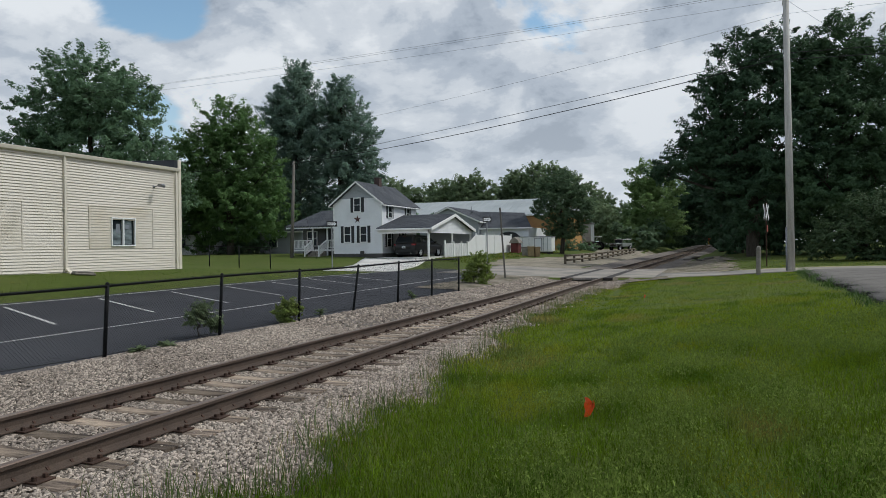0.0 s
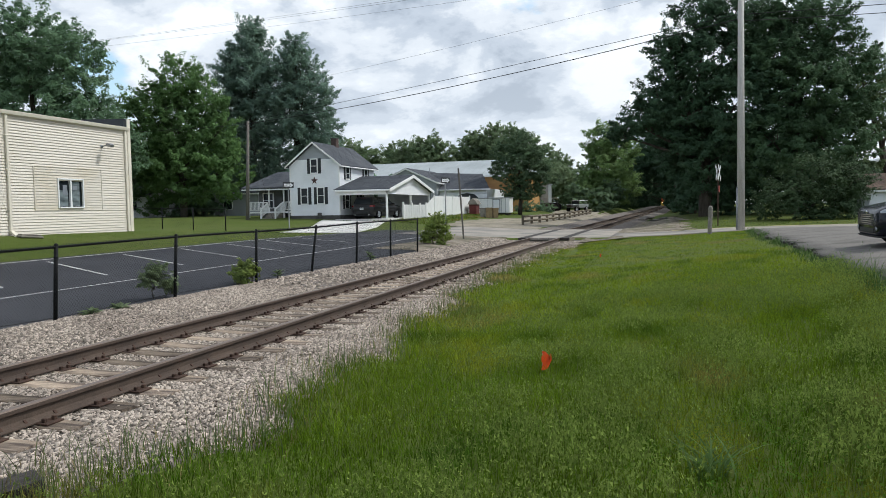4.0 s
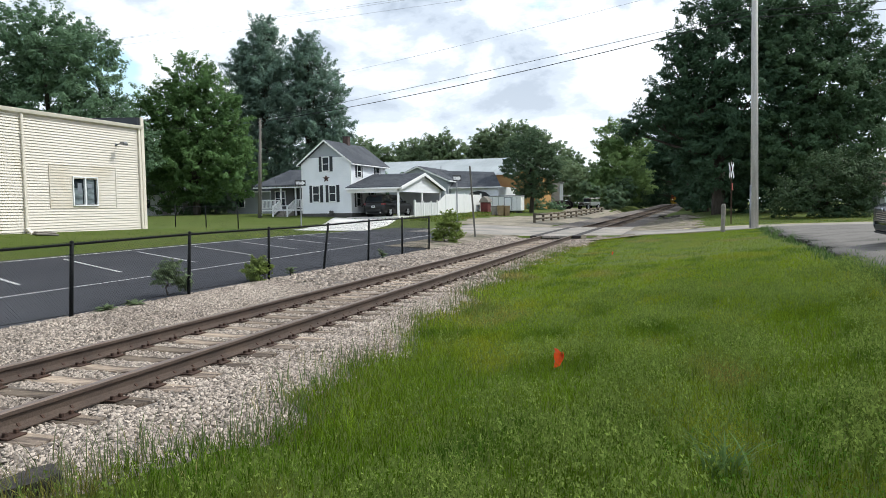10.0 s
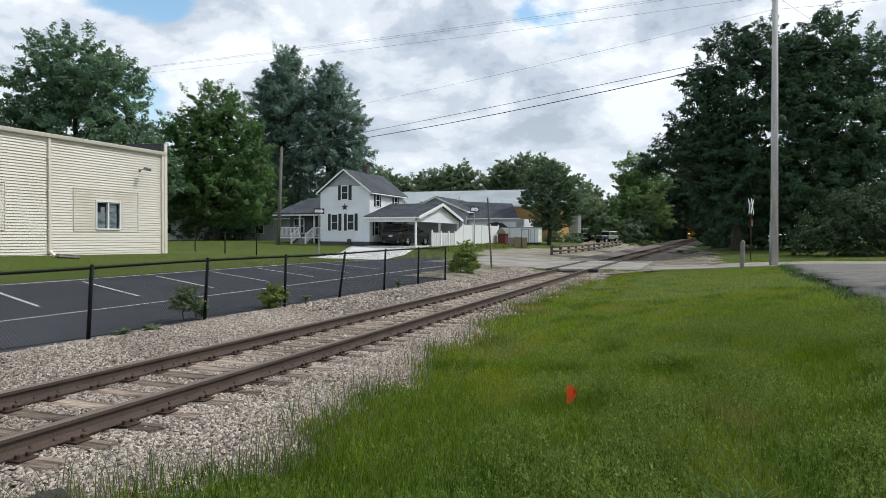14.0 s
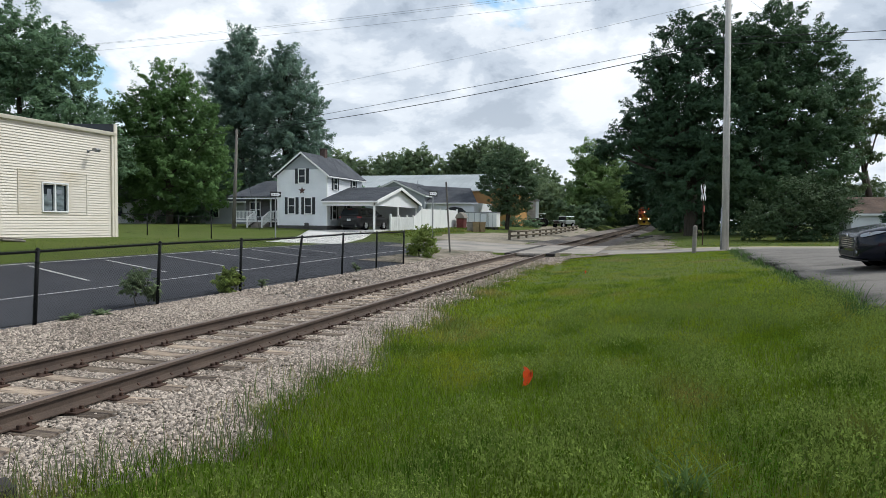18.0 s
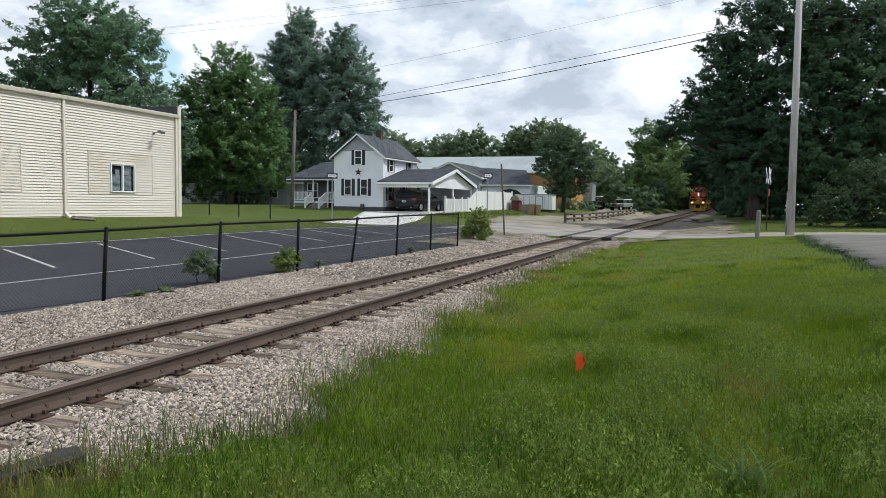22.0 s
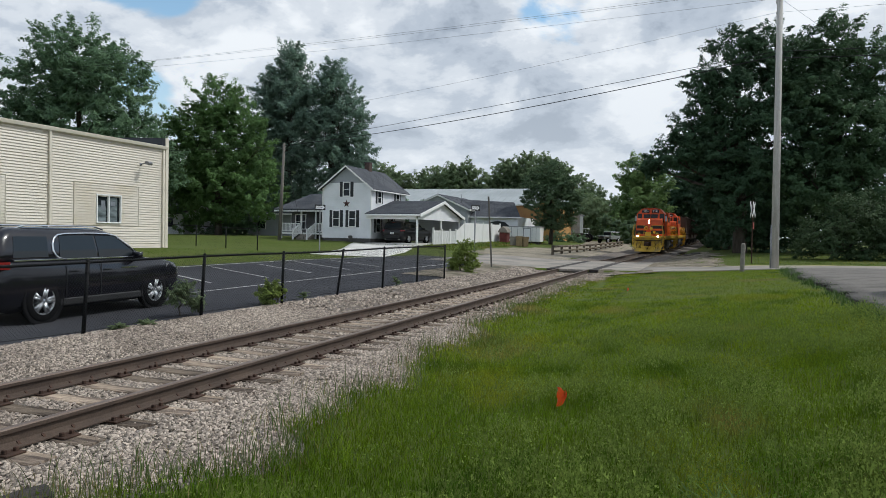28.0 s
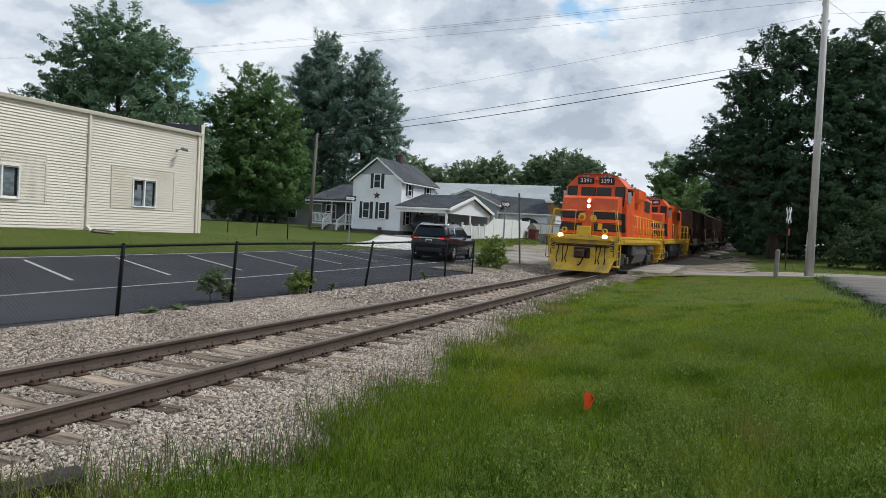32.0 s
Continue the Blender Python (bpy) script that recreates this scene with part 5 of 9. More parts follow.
def simple_house(name, label, x0, x1, y0, y1, zb, ze, za, ridge, wall, roof, siding_course=0.12, category="house"):
    """A gabled building: ridge along 'x' or 'y'."""
    h = thing(name, label, category)
    if ridge == "x":
        c = (y0 + y1) / 2
        part("wall", Geo().prism([(y0, zb - 0.5), (y1, zb - 0.5), (y1, ze), (c, za), (y0, ze)], x0, x1, "x"), M[wall], h)
        for ya in (y0 - 0.3, y1 + 0.3):
            dz = (za - ze) / (c - y0) * 0.3
            cor = [(x0 - 0.3, ya, ze - dz + 0.14), (x1 + 0.3, ya, ze - dz + 0.14), (x1 + 0.3, c, za + 0.14), (x0 - 0.3, c, za + 0.14)]
            r = part("roof", roof_slab(Geo(), cor, 0.14), M[roof], h)
            if roof != "metal_roof":
                rows = Geo()
                shingle_rows(rows, cor)
                part("shingle_layer", rows, M[roof], r)
            part("eave_board", Geo().box(x0 - 0.3, ya - 0.03, ze - dz - 0.06, x1 + 0.3, ya + 0.03, ze - dz + 0.10, 0.01), M["white"], h)
            for xe in (x0 - 0.33, x1 + 0.3):
                bar = Geo()
                roof_slab(bar, [(xe, ya, ze - dz + 0.12), (xe + 0.03, ya, ze - dz + 0.12), (xe + 0.03, c, za + 0.12), (xe, c, za + 0.12)], 0.13)
                part("rake_board", bar, M["white"], h)
    else:
        c = (x0 + x1) / 2
        part("wall", Geo().prism([(x0, zb - 0.5), (x1, zb - 0.5), (x1, ze), (c, za), (x0, ze)], y0, y1), M[wall], h)
        for xa in (x0 - 0.3, x1 + 0.3):
            dz = (za - ze) / (c - x0) * 0.3
            cor = [(xa, y0 - 0.3, ze - dz + 0.14), (xa, y1 + 0.3, ze - dz + 0.14), (c, y1 + 0.3, za + 0.14), (c, y0 - 0.3, za + 0.14)]
            r = part("roof", roof_slab(Geo(), cor, 0.14), M[roof], h)
            if roof != "metal_roof":
                rows = Geo()
                shingle_rows(rows, cor)
                part("shingle_layer", rows, M[roof], r)
            part("eave_board", Geo().box(xa - 0.03, y0 - 0.3, ze - dz - 0.06, xa + 0.03, y1 + 0.3, ze - dz + 0.10, 0.01), M["white"], h)
            bar = Geo()
            roof_slab(bar, [(xa, y0 - 0.33, ze - dz + 0.12), (xa, y0 - 0.3, ze - dz + 0.12), (c, y0 - 0.3, za + 0.12), (c, y0 - 0.33, za + 0.12)], 0.2)
            part("rake_board", bar, M["white"], h)
    return h


def build_back_buildings():
    build_vinyl_fence()
    # grey house with a white garage wing
    h = simple_house("grey_house", "grey sided house with charcoal shingle roof and white garage", -31.8, -24.6, 76.0, 86.0, 1.0, 4.55, 6.15, "y", "siding_g", "shingle")
    g = Geo()
    siding(g, (0, 75.98, 0), (1, 0, 0), (0, -1, 0), 1.0, 6.0, gable_limits(-28.2, 3.6, 4.55, 6.15), 0.13, 0.022)
    part("front_siding", g, M["siding_g"], h)
    part("garage_wall", Geo().box(-24.6, 77.0, 0.4, -19.0, 86, 3.75, 0.01), M["siding_w"], h, "white garage wall")
    cor = [(-24.7, 76.6, 3.75), (-18.6, 76.6, 3.75), (-20.6, 81.5, 5.6), (-28.2, 81.5, 6.0)]
    r = part("garage_roof", roof_slab(Geo(), cor, 0.16), M["shingle"], h, "charcoal shingle garage roof")
    rows = Geo()
    shingle_rows(rows, cor)
    part("shingle_layer", rows, M["shingle"], r)
    part("garage_gutter", Geo().box(-24.7, 76.45, 3.58, -18.5, 76.6, 3.72, 0.02), M["white"], h)
    # solid black panel on the wall paints the dark inside of the arch
    part("garage_door", Geo().prism([(-22.6, 0.9), (-20.0, 0.9), (-20.0, 2.75), (-20.5, 3.15), (-21.3, 3.28), (-22.1, 3.15), (-22.6, 2.75)], 76.90, 77.02), M["shutter"], h, "black arched panel for the shaded inside of the garage opening")
    part("vent_pipe", Geo().tube((-26.4, 79, 5.4), (-26.4, 79, 6.4), 0.05), M["galv"], h)
    # long barn
    b = simple_house("long_barn", "long tan barn with a pale metal roof", -52, -19.6, 96, 114, 1.0, 6.0, 8.7, "x", "tan_wall", "metal_roof", category="barn")
    for k in range(36):
        x = -51.5 + 0.9 * k
        a, c = Vector((x, 95.6, 6.02)), Vector((x, 105, 8.86))
        part("roof_seam", Geo().tube(tuple(a), tuple(c), 0.025, 0.025, 4), M["metal_roof"], b)
    part("barn_door", Geo().box(-25.5, 95.86, 0.8, -22, 95.95, 4.2, 0.02), M["tan_lit"], b)
    simple_house("ochre_barn", "small barn end in painted sunlit ochre beside the long barn", -20.6, -17.9, 95.0, 110, 0.9, 5.9, 7.2, "y", "tan_lit", "metal_roof", category="barn")
    t = thing("metal_shed", "narrow pale ribbed metal shed behind the barn", "shed")
    part("body", Geo().box(-18.0, 106, 0.6, -16.6, 109, 4.9, 0.03), M["metal_roof"], t)
    part("roof", Geo().box(-18.15, 105.8, 4.9, -16.45, 109.2, 5.02, 0.02), M["galv"], t)
    for k in range(7):
        part("rib", Geo().box(-17.95 + 0.2 * k, 105.95, 0.6, -17.89 + 0.2 * k, 106.0, 4.88), M["metal_roof"], t)
    part("door", Geo().box(-17.4, 105.93, 0.7, -16.8, 105.97, 2.9, 0.01), M["siding_g"], t)
    # small white trailer, red shed, bins
    s = thing("white_shed", "low white box trailer beside the yard", "trailer")
    part("body", Geo().box(-19.7, 75.0, 1.0, -16.0, 76.85, 2.62, 0.04), M["white"], s)
    part("roof_lip", Geo().box(-19.78, 74.94, 2.58, -15.92, 76.9, 2.68, 0.02), M["galv"], s)
    part("door", Geo().box(-17.8, 74.95, 1.12, -17.1, 74.99, 2.42, 0.01), M["siding_w"], s)
    part("door_frame", Geo().box(-17.87, 74.93, 1.08, -17.80, 74.99, 2.5).box(-17.10, 74.93, 1.08, -17.03, 74.99, 2.5).box(-17.87, 74.93, 2.43, -17.03, 74.99, 2.5), M["galv"], s)
    for x in (-19.2, -18.5, -16.9, -16.45):
        part("side_rib", Geo().box(x, 74.97, 1.04, x + 0.03, 75.0, 2.56), M["galv"], s)
    for y in (75.2, 76.6):
        part("wheel", Geo().lathe([(-0.09, 0.2), (-0.09, 0.3), (-0.06, 0.33), (0.06, 0.33), (0.09, 0.3), (0.09, 0.2)], (-17.4, y, gz(-17.4, y) + 0.33), "y", 18), M["rubber"], s)
    part("skid", Geo().box(-19.5, 75.2, 0.72, -16.2, 76.7, 1.02, 0.02).box(-19.3, 75.3, 0.4, -19.15, 75.45, 0.75).box(-16.4, 75.3, 0.4, -16.25, 75.45, 0.75), M["under"], s)
    r = thing("red_shed", "small dark red shed with a grey roof", "shed")
    part("body", Geo().box(-19.62, 71.6, 0.6, -18.82, 72.9, 1.95, 0.02), M["red_shed"], r)
    part("roof", Geo().prism([(-19.75, 1.95), (-18.68, 1.95), (-18.85, 2.3), (-19.22, 2.6), (-19.6, 2.3)], 71.45, 73.05), M["timber"], r)
    for k, (x, y, w, z, m) in enumerate(((-16.7, 66.2, 0.30, 0.8, "timber"), (-16.05, 65.8, 0.32, 0.9, "cardboard"), (-15.6, 66.4, 0.28, 0.9, "cardboard"))):
        bn = thing("waste_bin", "tan lidded bin standing in the yard", "bin", pose(x, y, gz(x, y) + 0.03, 0, 0, 15 * k), "yard bins")
        part("body", Geo().prism([(-w * 0.8, 0), (w * 0.8, 0), (w, z), (-w, z)], -w, w), M[m], bn)
        part("lid", Geo().box(-w - 0.03, -w - 0.03, z, w + 0.03, w + 0.03, z + 0.06, 0.02), M[m], bn)
    # timber barrier rail beside the yard
    g = thing("timber_barrier", "low weathered timber barrier of posts and rails", "barrier")
    ends = []
    for k in range(13):
        y = 57.2 + 3.4 * k
        x = -11.1 + 0.118 * k
        top = gz(x, y) + 0.80 - 0.010 * k
        ends.append((x + 0.16, y, top))
        part("post", Geo().box(x - 0.10, y - 0.10, gz(x, y) - 0.3, x + 0.10, y + 0.10, top, 0.02), M["timber_b"], g)
    for a, b in zip(ends, ends[1:]):
        for drop in (0.10, 0.46):
            part("rail", Geo().tube((a[0], a[1] - 0.12, a[2] - drop), (b[0], b[1] + 0.12, b[2] - drop), 0.085, 0.085, 6), M["timber_b"], g)


build_back_buildings()


# ---------------------------------------------------------------- poles, wires, signs
def build_poles():
    p = thing("utility_pole", "tall weathered grey wooden utility pole with a conduit", "utility pole", pose(3.52, 36.5, 0))
    part("shaft", Geo().tube((0, 0, -0.3), (-0.10, 0, 13.6), 0.185, 0.125, 18), M["pole_wood"], p)
    part("conduit", Geo().tube((-0.19, -0.06, -0.2), (-0.185, -0.06, 2.35), 0.045, 0.045, 10), M["galv"], p, "grey conduit")
    part("crossarm", Geo().box(-0.16, -1.2, 13.1, -0.04, 1.2, 13.24, 0.015), M["pole_wood"], p)
    for z in (10.3, 10.5, 12.3):
        part("insulator", Geo().lathe([(-0.06, 0.03), (0, 0.06), (0.05, 0.05), (0.08, 0.02)], (-0.2, 0, z), "z", 10), M["galv"], p)
    q = thing("utility_pole", "old dark wooden service pole beside the porch", "utility pole", pose(-31.75, 49.0, 0))
    part("shaft", Geo().tube((-0.10, 0, 0.3), (0.25, 0, 8.75), 0.16, 0.10, 14), M["pole_dark"], q)
    part("insulator", Geo().lathe([(-0.06, 0.03), (0, 0.06), (0.05, 0.05), (0.08, 0.02)], (0.15, 0, 8.5), "z", 10), M["galv"], q)
    part("guy_wire", Geo().tube((0.24, 0, 8.3), (2.9, -1.0, 0.7), 0.012, 0.012, 5), M["wire"], q)

    def wire(a, b, sag, r, label="thin black overhead cable between utility poles"):
        a, b = Vector(a), Vector(b)
        pts = [tuple(a.lerp(b, k / 30) - Vector((0, 0, sag * 4 * (k / 30) * (1 - k / 30)))) for k in range(31)]
        solid("overhead_cable", Geo().path(pts, r, 5), M["wire"], label, "cable", group="overhead cables")

    wire((3.34, 36.5, 10.52), (-31.5, 49.0, 8.75), 0.12, 0.014)
    wire((3.34, 36.5, 10.30), (-31.5, 49.0, 8.55), 0.40, 0.022)
    wire((3.32, 36.5, 12.34), (-48, 53, 10.5), 0.5, 0.006)
    wire((3.42, 36.5, 12.34), (40, 30, 12.3), 0.6, 0.006)
    wire((3.42, 36.5, 10.5), (40, 32, 10.3), 0.5, 0.016)
    wire((3.42, 36.5, 10.2), (40, 32, 9.9), 0.6, 0.016)
    wire((3.40, 35.5, 13.3), (-60, 42, 14.2), 0.4, 0.006)
    wire((3.40, 37.5, 13.3), (-60, 44, 14.4), 0.4, 0.006)
    wire((3.40, 36.5, 13.55), (-60, 43, 14.6), 0.5, 0.006)
    wire((-31.5, 49.0, 8.5), (-64, 40, 8.4), 0.5, 0.014)
    wire((-31.5, 49.0, 8.2), (-29, 55, 6.2), 0.2, 0.010)
    wire((3.5, 36.4, 12.9), (16, 52, 9.0), 0.2, 0.006)


def one_way_sign(x, y, zt, yaw):
    s = thing("one_way_sign", "black and white arrow traffic sign on a steel post", "traffic sign", pose(x, y, gz(x, y), 0, 0, yaw), "one-way signs")
    h = zt - gz(x, y)
    part("post", Geo().box(-0.035, -0.02, -0.3, 0.035, 0.02, h + 0.12, 0.006), M["galv"], s)
    face = part("sign_plate", Geo().box(-0.32, -0.032, h - 0.16, 0.32, -0.022, h + 0.16, 0.004), M["sign_black"], s, "black sign plate")
    part("arrow", Geo().prism([(-0.27, h - 0.08), (0.12, h - 0.08), (0.12, h - 0.13), (0.29, h), (0.12, h + 0.13), (0.12, h + 0.08), (-0.27, h + 0.08)], -0.037, -0.033), M["sign_white"], face, "white arrow")
    cu = bpy.data.curves.new("lettering", "FONT")
    cu.body, cu.size, cu.align_x, cu.align_y, cu.extrude = "ONE WAY", 0.095, "CENTER", "CENTER", 0.001
    tmp = new("lettering_curve", cu)
    me = bpy.data.meshes.new_from_object(tmp)
    bpy.data.objects.remove(tmp)
    me.materials.clear()
    me.materials.append(M["sign_black"])
    t = part("lettering", me, M["sign_black"], face)
    t.matrix_basis = pose(-0.06, -0.039, h, 90, 0, 0)


def build_signs():
    one_way_sign(-20.75, 36.2, 3.07, 48)
    one_way_sign(-11.55, 37.2, 3.12, 60)
    solid("steel_post", Geo().box(-0.04, -0.012, -0.3, 0.04, 0.0, 3.5, 0.004).box(-0.04, 0.0, -0.3, -0.026, 0.03, 3.5, 0.004).box(0.026, 0.0, -0.3, 0.04, 0.03, 3.5, 0.004), M["pole_dark"], "bare rusty steel sign post", "post", pose(-9.35, 33.0, 0.02, 0, -3.7, 0))
    # crossbuck across the road, seen from its edge
    c = thing("crossbuck", "white railway crossbuck sign on a rusty post", "railway sign", pose(3.2, 47.0, 0.15))
    part("post", Geo().box(-0.035, -0.035, -0.3, 0.035, 0.035, 3.95, 0.008), M["rust"], c)
    for s in (-1, 1):
        m = pose(0, 0, 3.35, 0, 0, 77) @ pose(0, 0, 0, 0, s * 45, 0)
        part("blade", Geo().box(-0.61, -0.075 - 0.01 * s, -0.115, 0.61, -0.06 - 0.01 * s, 0.115, 0.004, m), M["sign_white"], c, "white sign blade")
        part("back_blade", Geo().box(-0.61, 0.062 + 0.01 * s, -0.115, 0.61, 0.077 + 0.01 * s, 0.115, 0.004, m), M["sign_white"], c)
    part("plate", Geo().box(-0.22, -0.07, 2.15, 0.22, -0.055, 2.55, 0.004, pose(0, 0, 0, 0, 0, 77)), M["sign_red"], c, "faded red plate")
    b = thing("bollard", "weathered grey timber bollard at the roadside", "bollard", pose(1.96, 34.0, gz(1.96, 34) - 0.05, 0, 1.5, 0))
    part("post", Geo().lathe([(-0.2, 0.095), (1.22, 0.095), (1.29, 0.08), (1.32, 0.04), (1.325, 0.001)], (0, 0, 0), "z", 14), M["timber"], b)


build_poles()
build_signs()


# ---------------------------------------------------------------- road vehicles
def ring(z, y0, y1, hw, r, n=5):
    """A rounded plan outline at one height."""
    pts = []
    for cx, cy, a0 in ((hw - r, y1 - r, 0), (-hw + r, y1 - r, 90), (-hw + r, y0 + r, 180), (hw - r, y0 + r, 270)):
        for k in range(n):
            a = radians(a0 + 90 * k / (n - 1))
            pts.append((cx + r * math.cos(a), cy + r * math.sin(a), z))
    return pts


def loft(levels, cap_top=True, cap_bottom=True):
    g = Geo()
    rings = [ring(*lv) for lv in levels]
    n = len(rings[0])
    f = [(i * n + k, i * n + (k + 1) % n, (i + 1) * n + (k + 1) % n, (i + 1) * n + k) for i in range(len(rings) - 1) for k in range(n)]
    g.add([p for r in rings for p in r], f, None, True)
    if cap_bottom:
        g.f.append(tuple(reversed(range(n))))
        g.s.append(False)
    if cap_top:
        g.f.append(tuple(range((len(rings) - 1) * n, len(rings) * n)))
        g.s.append(True)
    return g


def at_level(levels, z, k):
    zs = [lv[0] for lv in levels]
    return float(np.interp(z, zs, [lv[k] for lv in levels]))


def road_wheel(parent, x, y, r, side, spokes=10, width=0.23, rim_mat="alloy"):
    w = part("wheel", Geo().lathe([(-width / 2, r * 0.66), (-width / 2, r * 0.93), (-width * 0.36, r), (width * 0.36, r), (width / 2, r * 0.93), (width / 2, r * 0.66)], (0, 0, 0), "x", 28), M["rubber"], parent, "black tyre")
    w.matrix_basis = pose(x, y, r)
    o = side * width / 2
    g = Geo().lathe([(o - side * 0.02, r * 0.68), (o, r * 0.66), (o - side * 0.015, r * 0.60), (o - side * 0.08, r * 0.58)], (0, 0, 0), "x", 28)
    for k in range(spokes):
        a = k * math.tau / spokes + (0.16 if k % 2 else -0.16)
        c, s = math.cos(a), math.sin(a)
        g.tube((o - side * 0.02, c * r * 0.12, s * r * 0.12), (o - side * 0.015, c * r * 0.62, s * r * 0.62), 0.040, 0.030, 5)
    g.lathe([(o - side * 0.05, r * 0.17), (o - side * 0.005, r * 0.15), (o, 0.001)], (0, 0, 0), "x", 14)
    part("rim", g, M[rim_mat], w, "bright spoked alloy rim")
    part("brake_disc", Geo().lathe([(o - side * 0.10, 0.001), (o - side * 0.10, r * 0.6)], (0, 0, 0), "x", 20), M["plastic"], w)
    return w


def car(name, label, spec, category="car"):
    c = thing(name, label, category)
    low, top, r = spec["low"], spec["top"], spec["r"]
    part("body", spec["hull"]() if "hull" in spec else loft(low), M[spec["paint"]], c)
    part("cabin", loft(top), M[spec["paint"]], c)
    # side windows laid on the cabin's sides
    for s in (-1, 1):
        for quad in spec["side"]:
            g = Geo()
            zc = sorted({quad[0][1], quad[2][1], *[lv[0] for lv in top if quad[0][1] < lv[0] < quad[2][1]]})
            (ya0, z0), (yb0, _), (yb1, z1), (ya1, _) = quad
            rows = []
            for z in zc:
                t = (z - z0) / (z1 - z0)
                x = s * (at_level(top, z, 3) + 0.007)
                rows += [(x, ya0 + (ya1 - ya0) * t, z), (x, yb0 + (yb1 - yb0) * t, z)]
            g.add(rows, [(2 * k, 2 * k + 1, 2 * k + 3, 2 * k + 2) for k in range(len(zc) - 1)])
            part("side_window", g, M["glass"], c)
        # chrome or black strip under and round the windows
        zb = spec["side"][0][0][1] - 0.02
        ys = [q[0] for quad in spec["side"] for q in quad]
        x = s * (at_level(top, zb, 3) + 0.012)
        part("window_strip", Geo().box(x - 0.012, min(ys), zb - 0.018, x + 0.012, max(ys), zb + 0.012, 0.004), M[spec.get("strip", "plastic")], c, "bright window strip" if spec.get("strip") == "chrome" else "")
        if spec.get("arc"):
            pts = [(s * (at_level(top, z, 3) + 0.012), y, z) for y, z in spec["arc"]]
            part("window_arc", Geo().path(pts, 0.021, 6), M["chrome"], c, "chrome arc round the side glass")
        part("mirror", loft([(spec["mirror"][1], spec["mirror"][0] - 0.06, spec["mirror"][0] + 0.05, 0.10, 0.03), (spec["mirror"][1] + 0.16, spec["mirror"][0] - 0.07, spec["mirror"][0] + 0.05, 0.11, 0.03)]), M[spec["paint"]], c).location.x = s * (low[3][3] + 0.06)
        for y in spec["doors"]:
            xb = s * (at_level(low, 0.75, 3) + 0.002)
            part("door_seam", Geo().box(xb - 0.006, y - 0.006, 0.42, xb + 0.003, y + 0.006, low[-2][0]), M["plastic"], c)
            part("door_handle", Geo().box(xb - 0.01, y + 0.08, 0.90, xb + 0.03, y + 0.26, 0.935, 0.008), M[spec["paint"]], c)
        xs = s * (at_level(low, 0.4, 3) - 0.01)
        part("sill", Geo().box(xs - 0.03, spec["axles"][0] + r, 0.26, xs + 0.03, spec["axles"][1] - r, 0.40, 0.02), M["plastic"], c)
        for y in spec["axles"]:
            xa = s * (at_level(low, 0.5, 3) - 0.11)
            arch = Geo().lathe([(-s * 0.02, 0.02), (s * 0.118, r * 1.13), (s * 0.125, r * 1.19), (s * 0.10, r * 1.22)], (xa, y, r), "x", 28)
            part("wheel_arch", arch, M["rubber"], c, "black wheel arch")
    for (y0, z0), (y1, z1), end in spec["ends"]:
        g = Geo()
        n = 6
        v = []
        zm = [z0 + (z1 - z0) * k / n for k in range(n + 1)]
        for z in zm:
            yy = at_level(top, z, 1 if end < 0 else 2) + end * 0.008
            hw = at_level(top, z, 3) - 0.13
            v += [(-hw, yy, z), (hw, yy, z)]
        g.add(v, [(2 * k, 2 * k + 1, 2 * k + 3, 2 * k + 2) for k in range(n)])
        part("rear_window" if end < 0 else "windscreen", g, M["glass"], c)
    wheels = [road_wheel(c, s * spec["track"], y, r, s) for s in (-1, 1) for y in spec["axles"]]
    part("underside", Geo().box(-0.7, low[0][1] + 0.3, 0.18, 0.7, low[0][2] - 0.3, 0.34, 0.03), M["plastic"], c)
    return c, wheels


def rear_face(c, spec, lit, plate_z, lamp_z, lamp_w):
    low = spec["low"]
    yb = min(lv[1] for lv in low)
    for s in (-1, 1):
        x1 = at_level(low, lamp_z, 3)
        g = Geo().prism([(s * (x1 - lamp_w), yb - 0.012), (s * (x1 - 0.10), yb - 0.006), (s * (x1 + 0.006), yb + 0.10), (s * (x1 + 0.006), yb + 0.34), (s * (x1 - 0.06), yb + 0.2), (s * (x1 - lamp_w), yb + 0.06)], lamp_z - 0.06, lamp_z + 0.07, "z")
        part("tail_lamp", g, M["tail"], c, "red tail lamp")
        if lit:
            part("brake_light", Geo().box(min(s * (x1 - 0.38), s * (x1 - 0.20)), yb - 0.03, lamp_z - 0.02, max(s * (x1 - 0.38), s * (x1 - 0.20)), yb - 0.008, lamp_z + 0.025, 0.004), M["tail_on"], c, "lit red brake light")
        part("exhaust", Geo().tube((s * 0.62, yb - 0.02, 0.32), (s * 0.62, yb + 0.25, 0.32), 0.04), M["chrome"], c)
    part("chrome_bar", Geo().box(-0.55, yb - 0.025, lamp_z - 0.02, 0.55, yb - 0.005, lamp_z + 0.03, 0.006), M[spec.get("bar", "chrome")], c)
    part("licence_plate", Geo().box(-0.16, yb - 0.018, plate_z - 0.08, 0.16, yb - 0.006, plate_z + 0.08, 0.004), M["sign_white"], c, "pale plate")
    part("plate_bars", Geo().box(-0.11, yb - 0.02, plate_z - 0.025, 0.11, yb - 0.0185, plate_z + 0.025), M["sign_black"], c)
    part("rear_bumper", Geo().box(-0.66, yb - 0.035, 0.40, 0.66, yb + 0.12, 0.62, 0.05), M["plastic"], c)
    part("high_brake_lamp", Geo().box(-0.16, yb + 0.20, spec["top"][-1][0] - 0.135, 0.16, yb + 0.27, spec["top"][-1][0] - 0.115, 0.004), M["tail"], c)


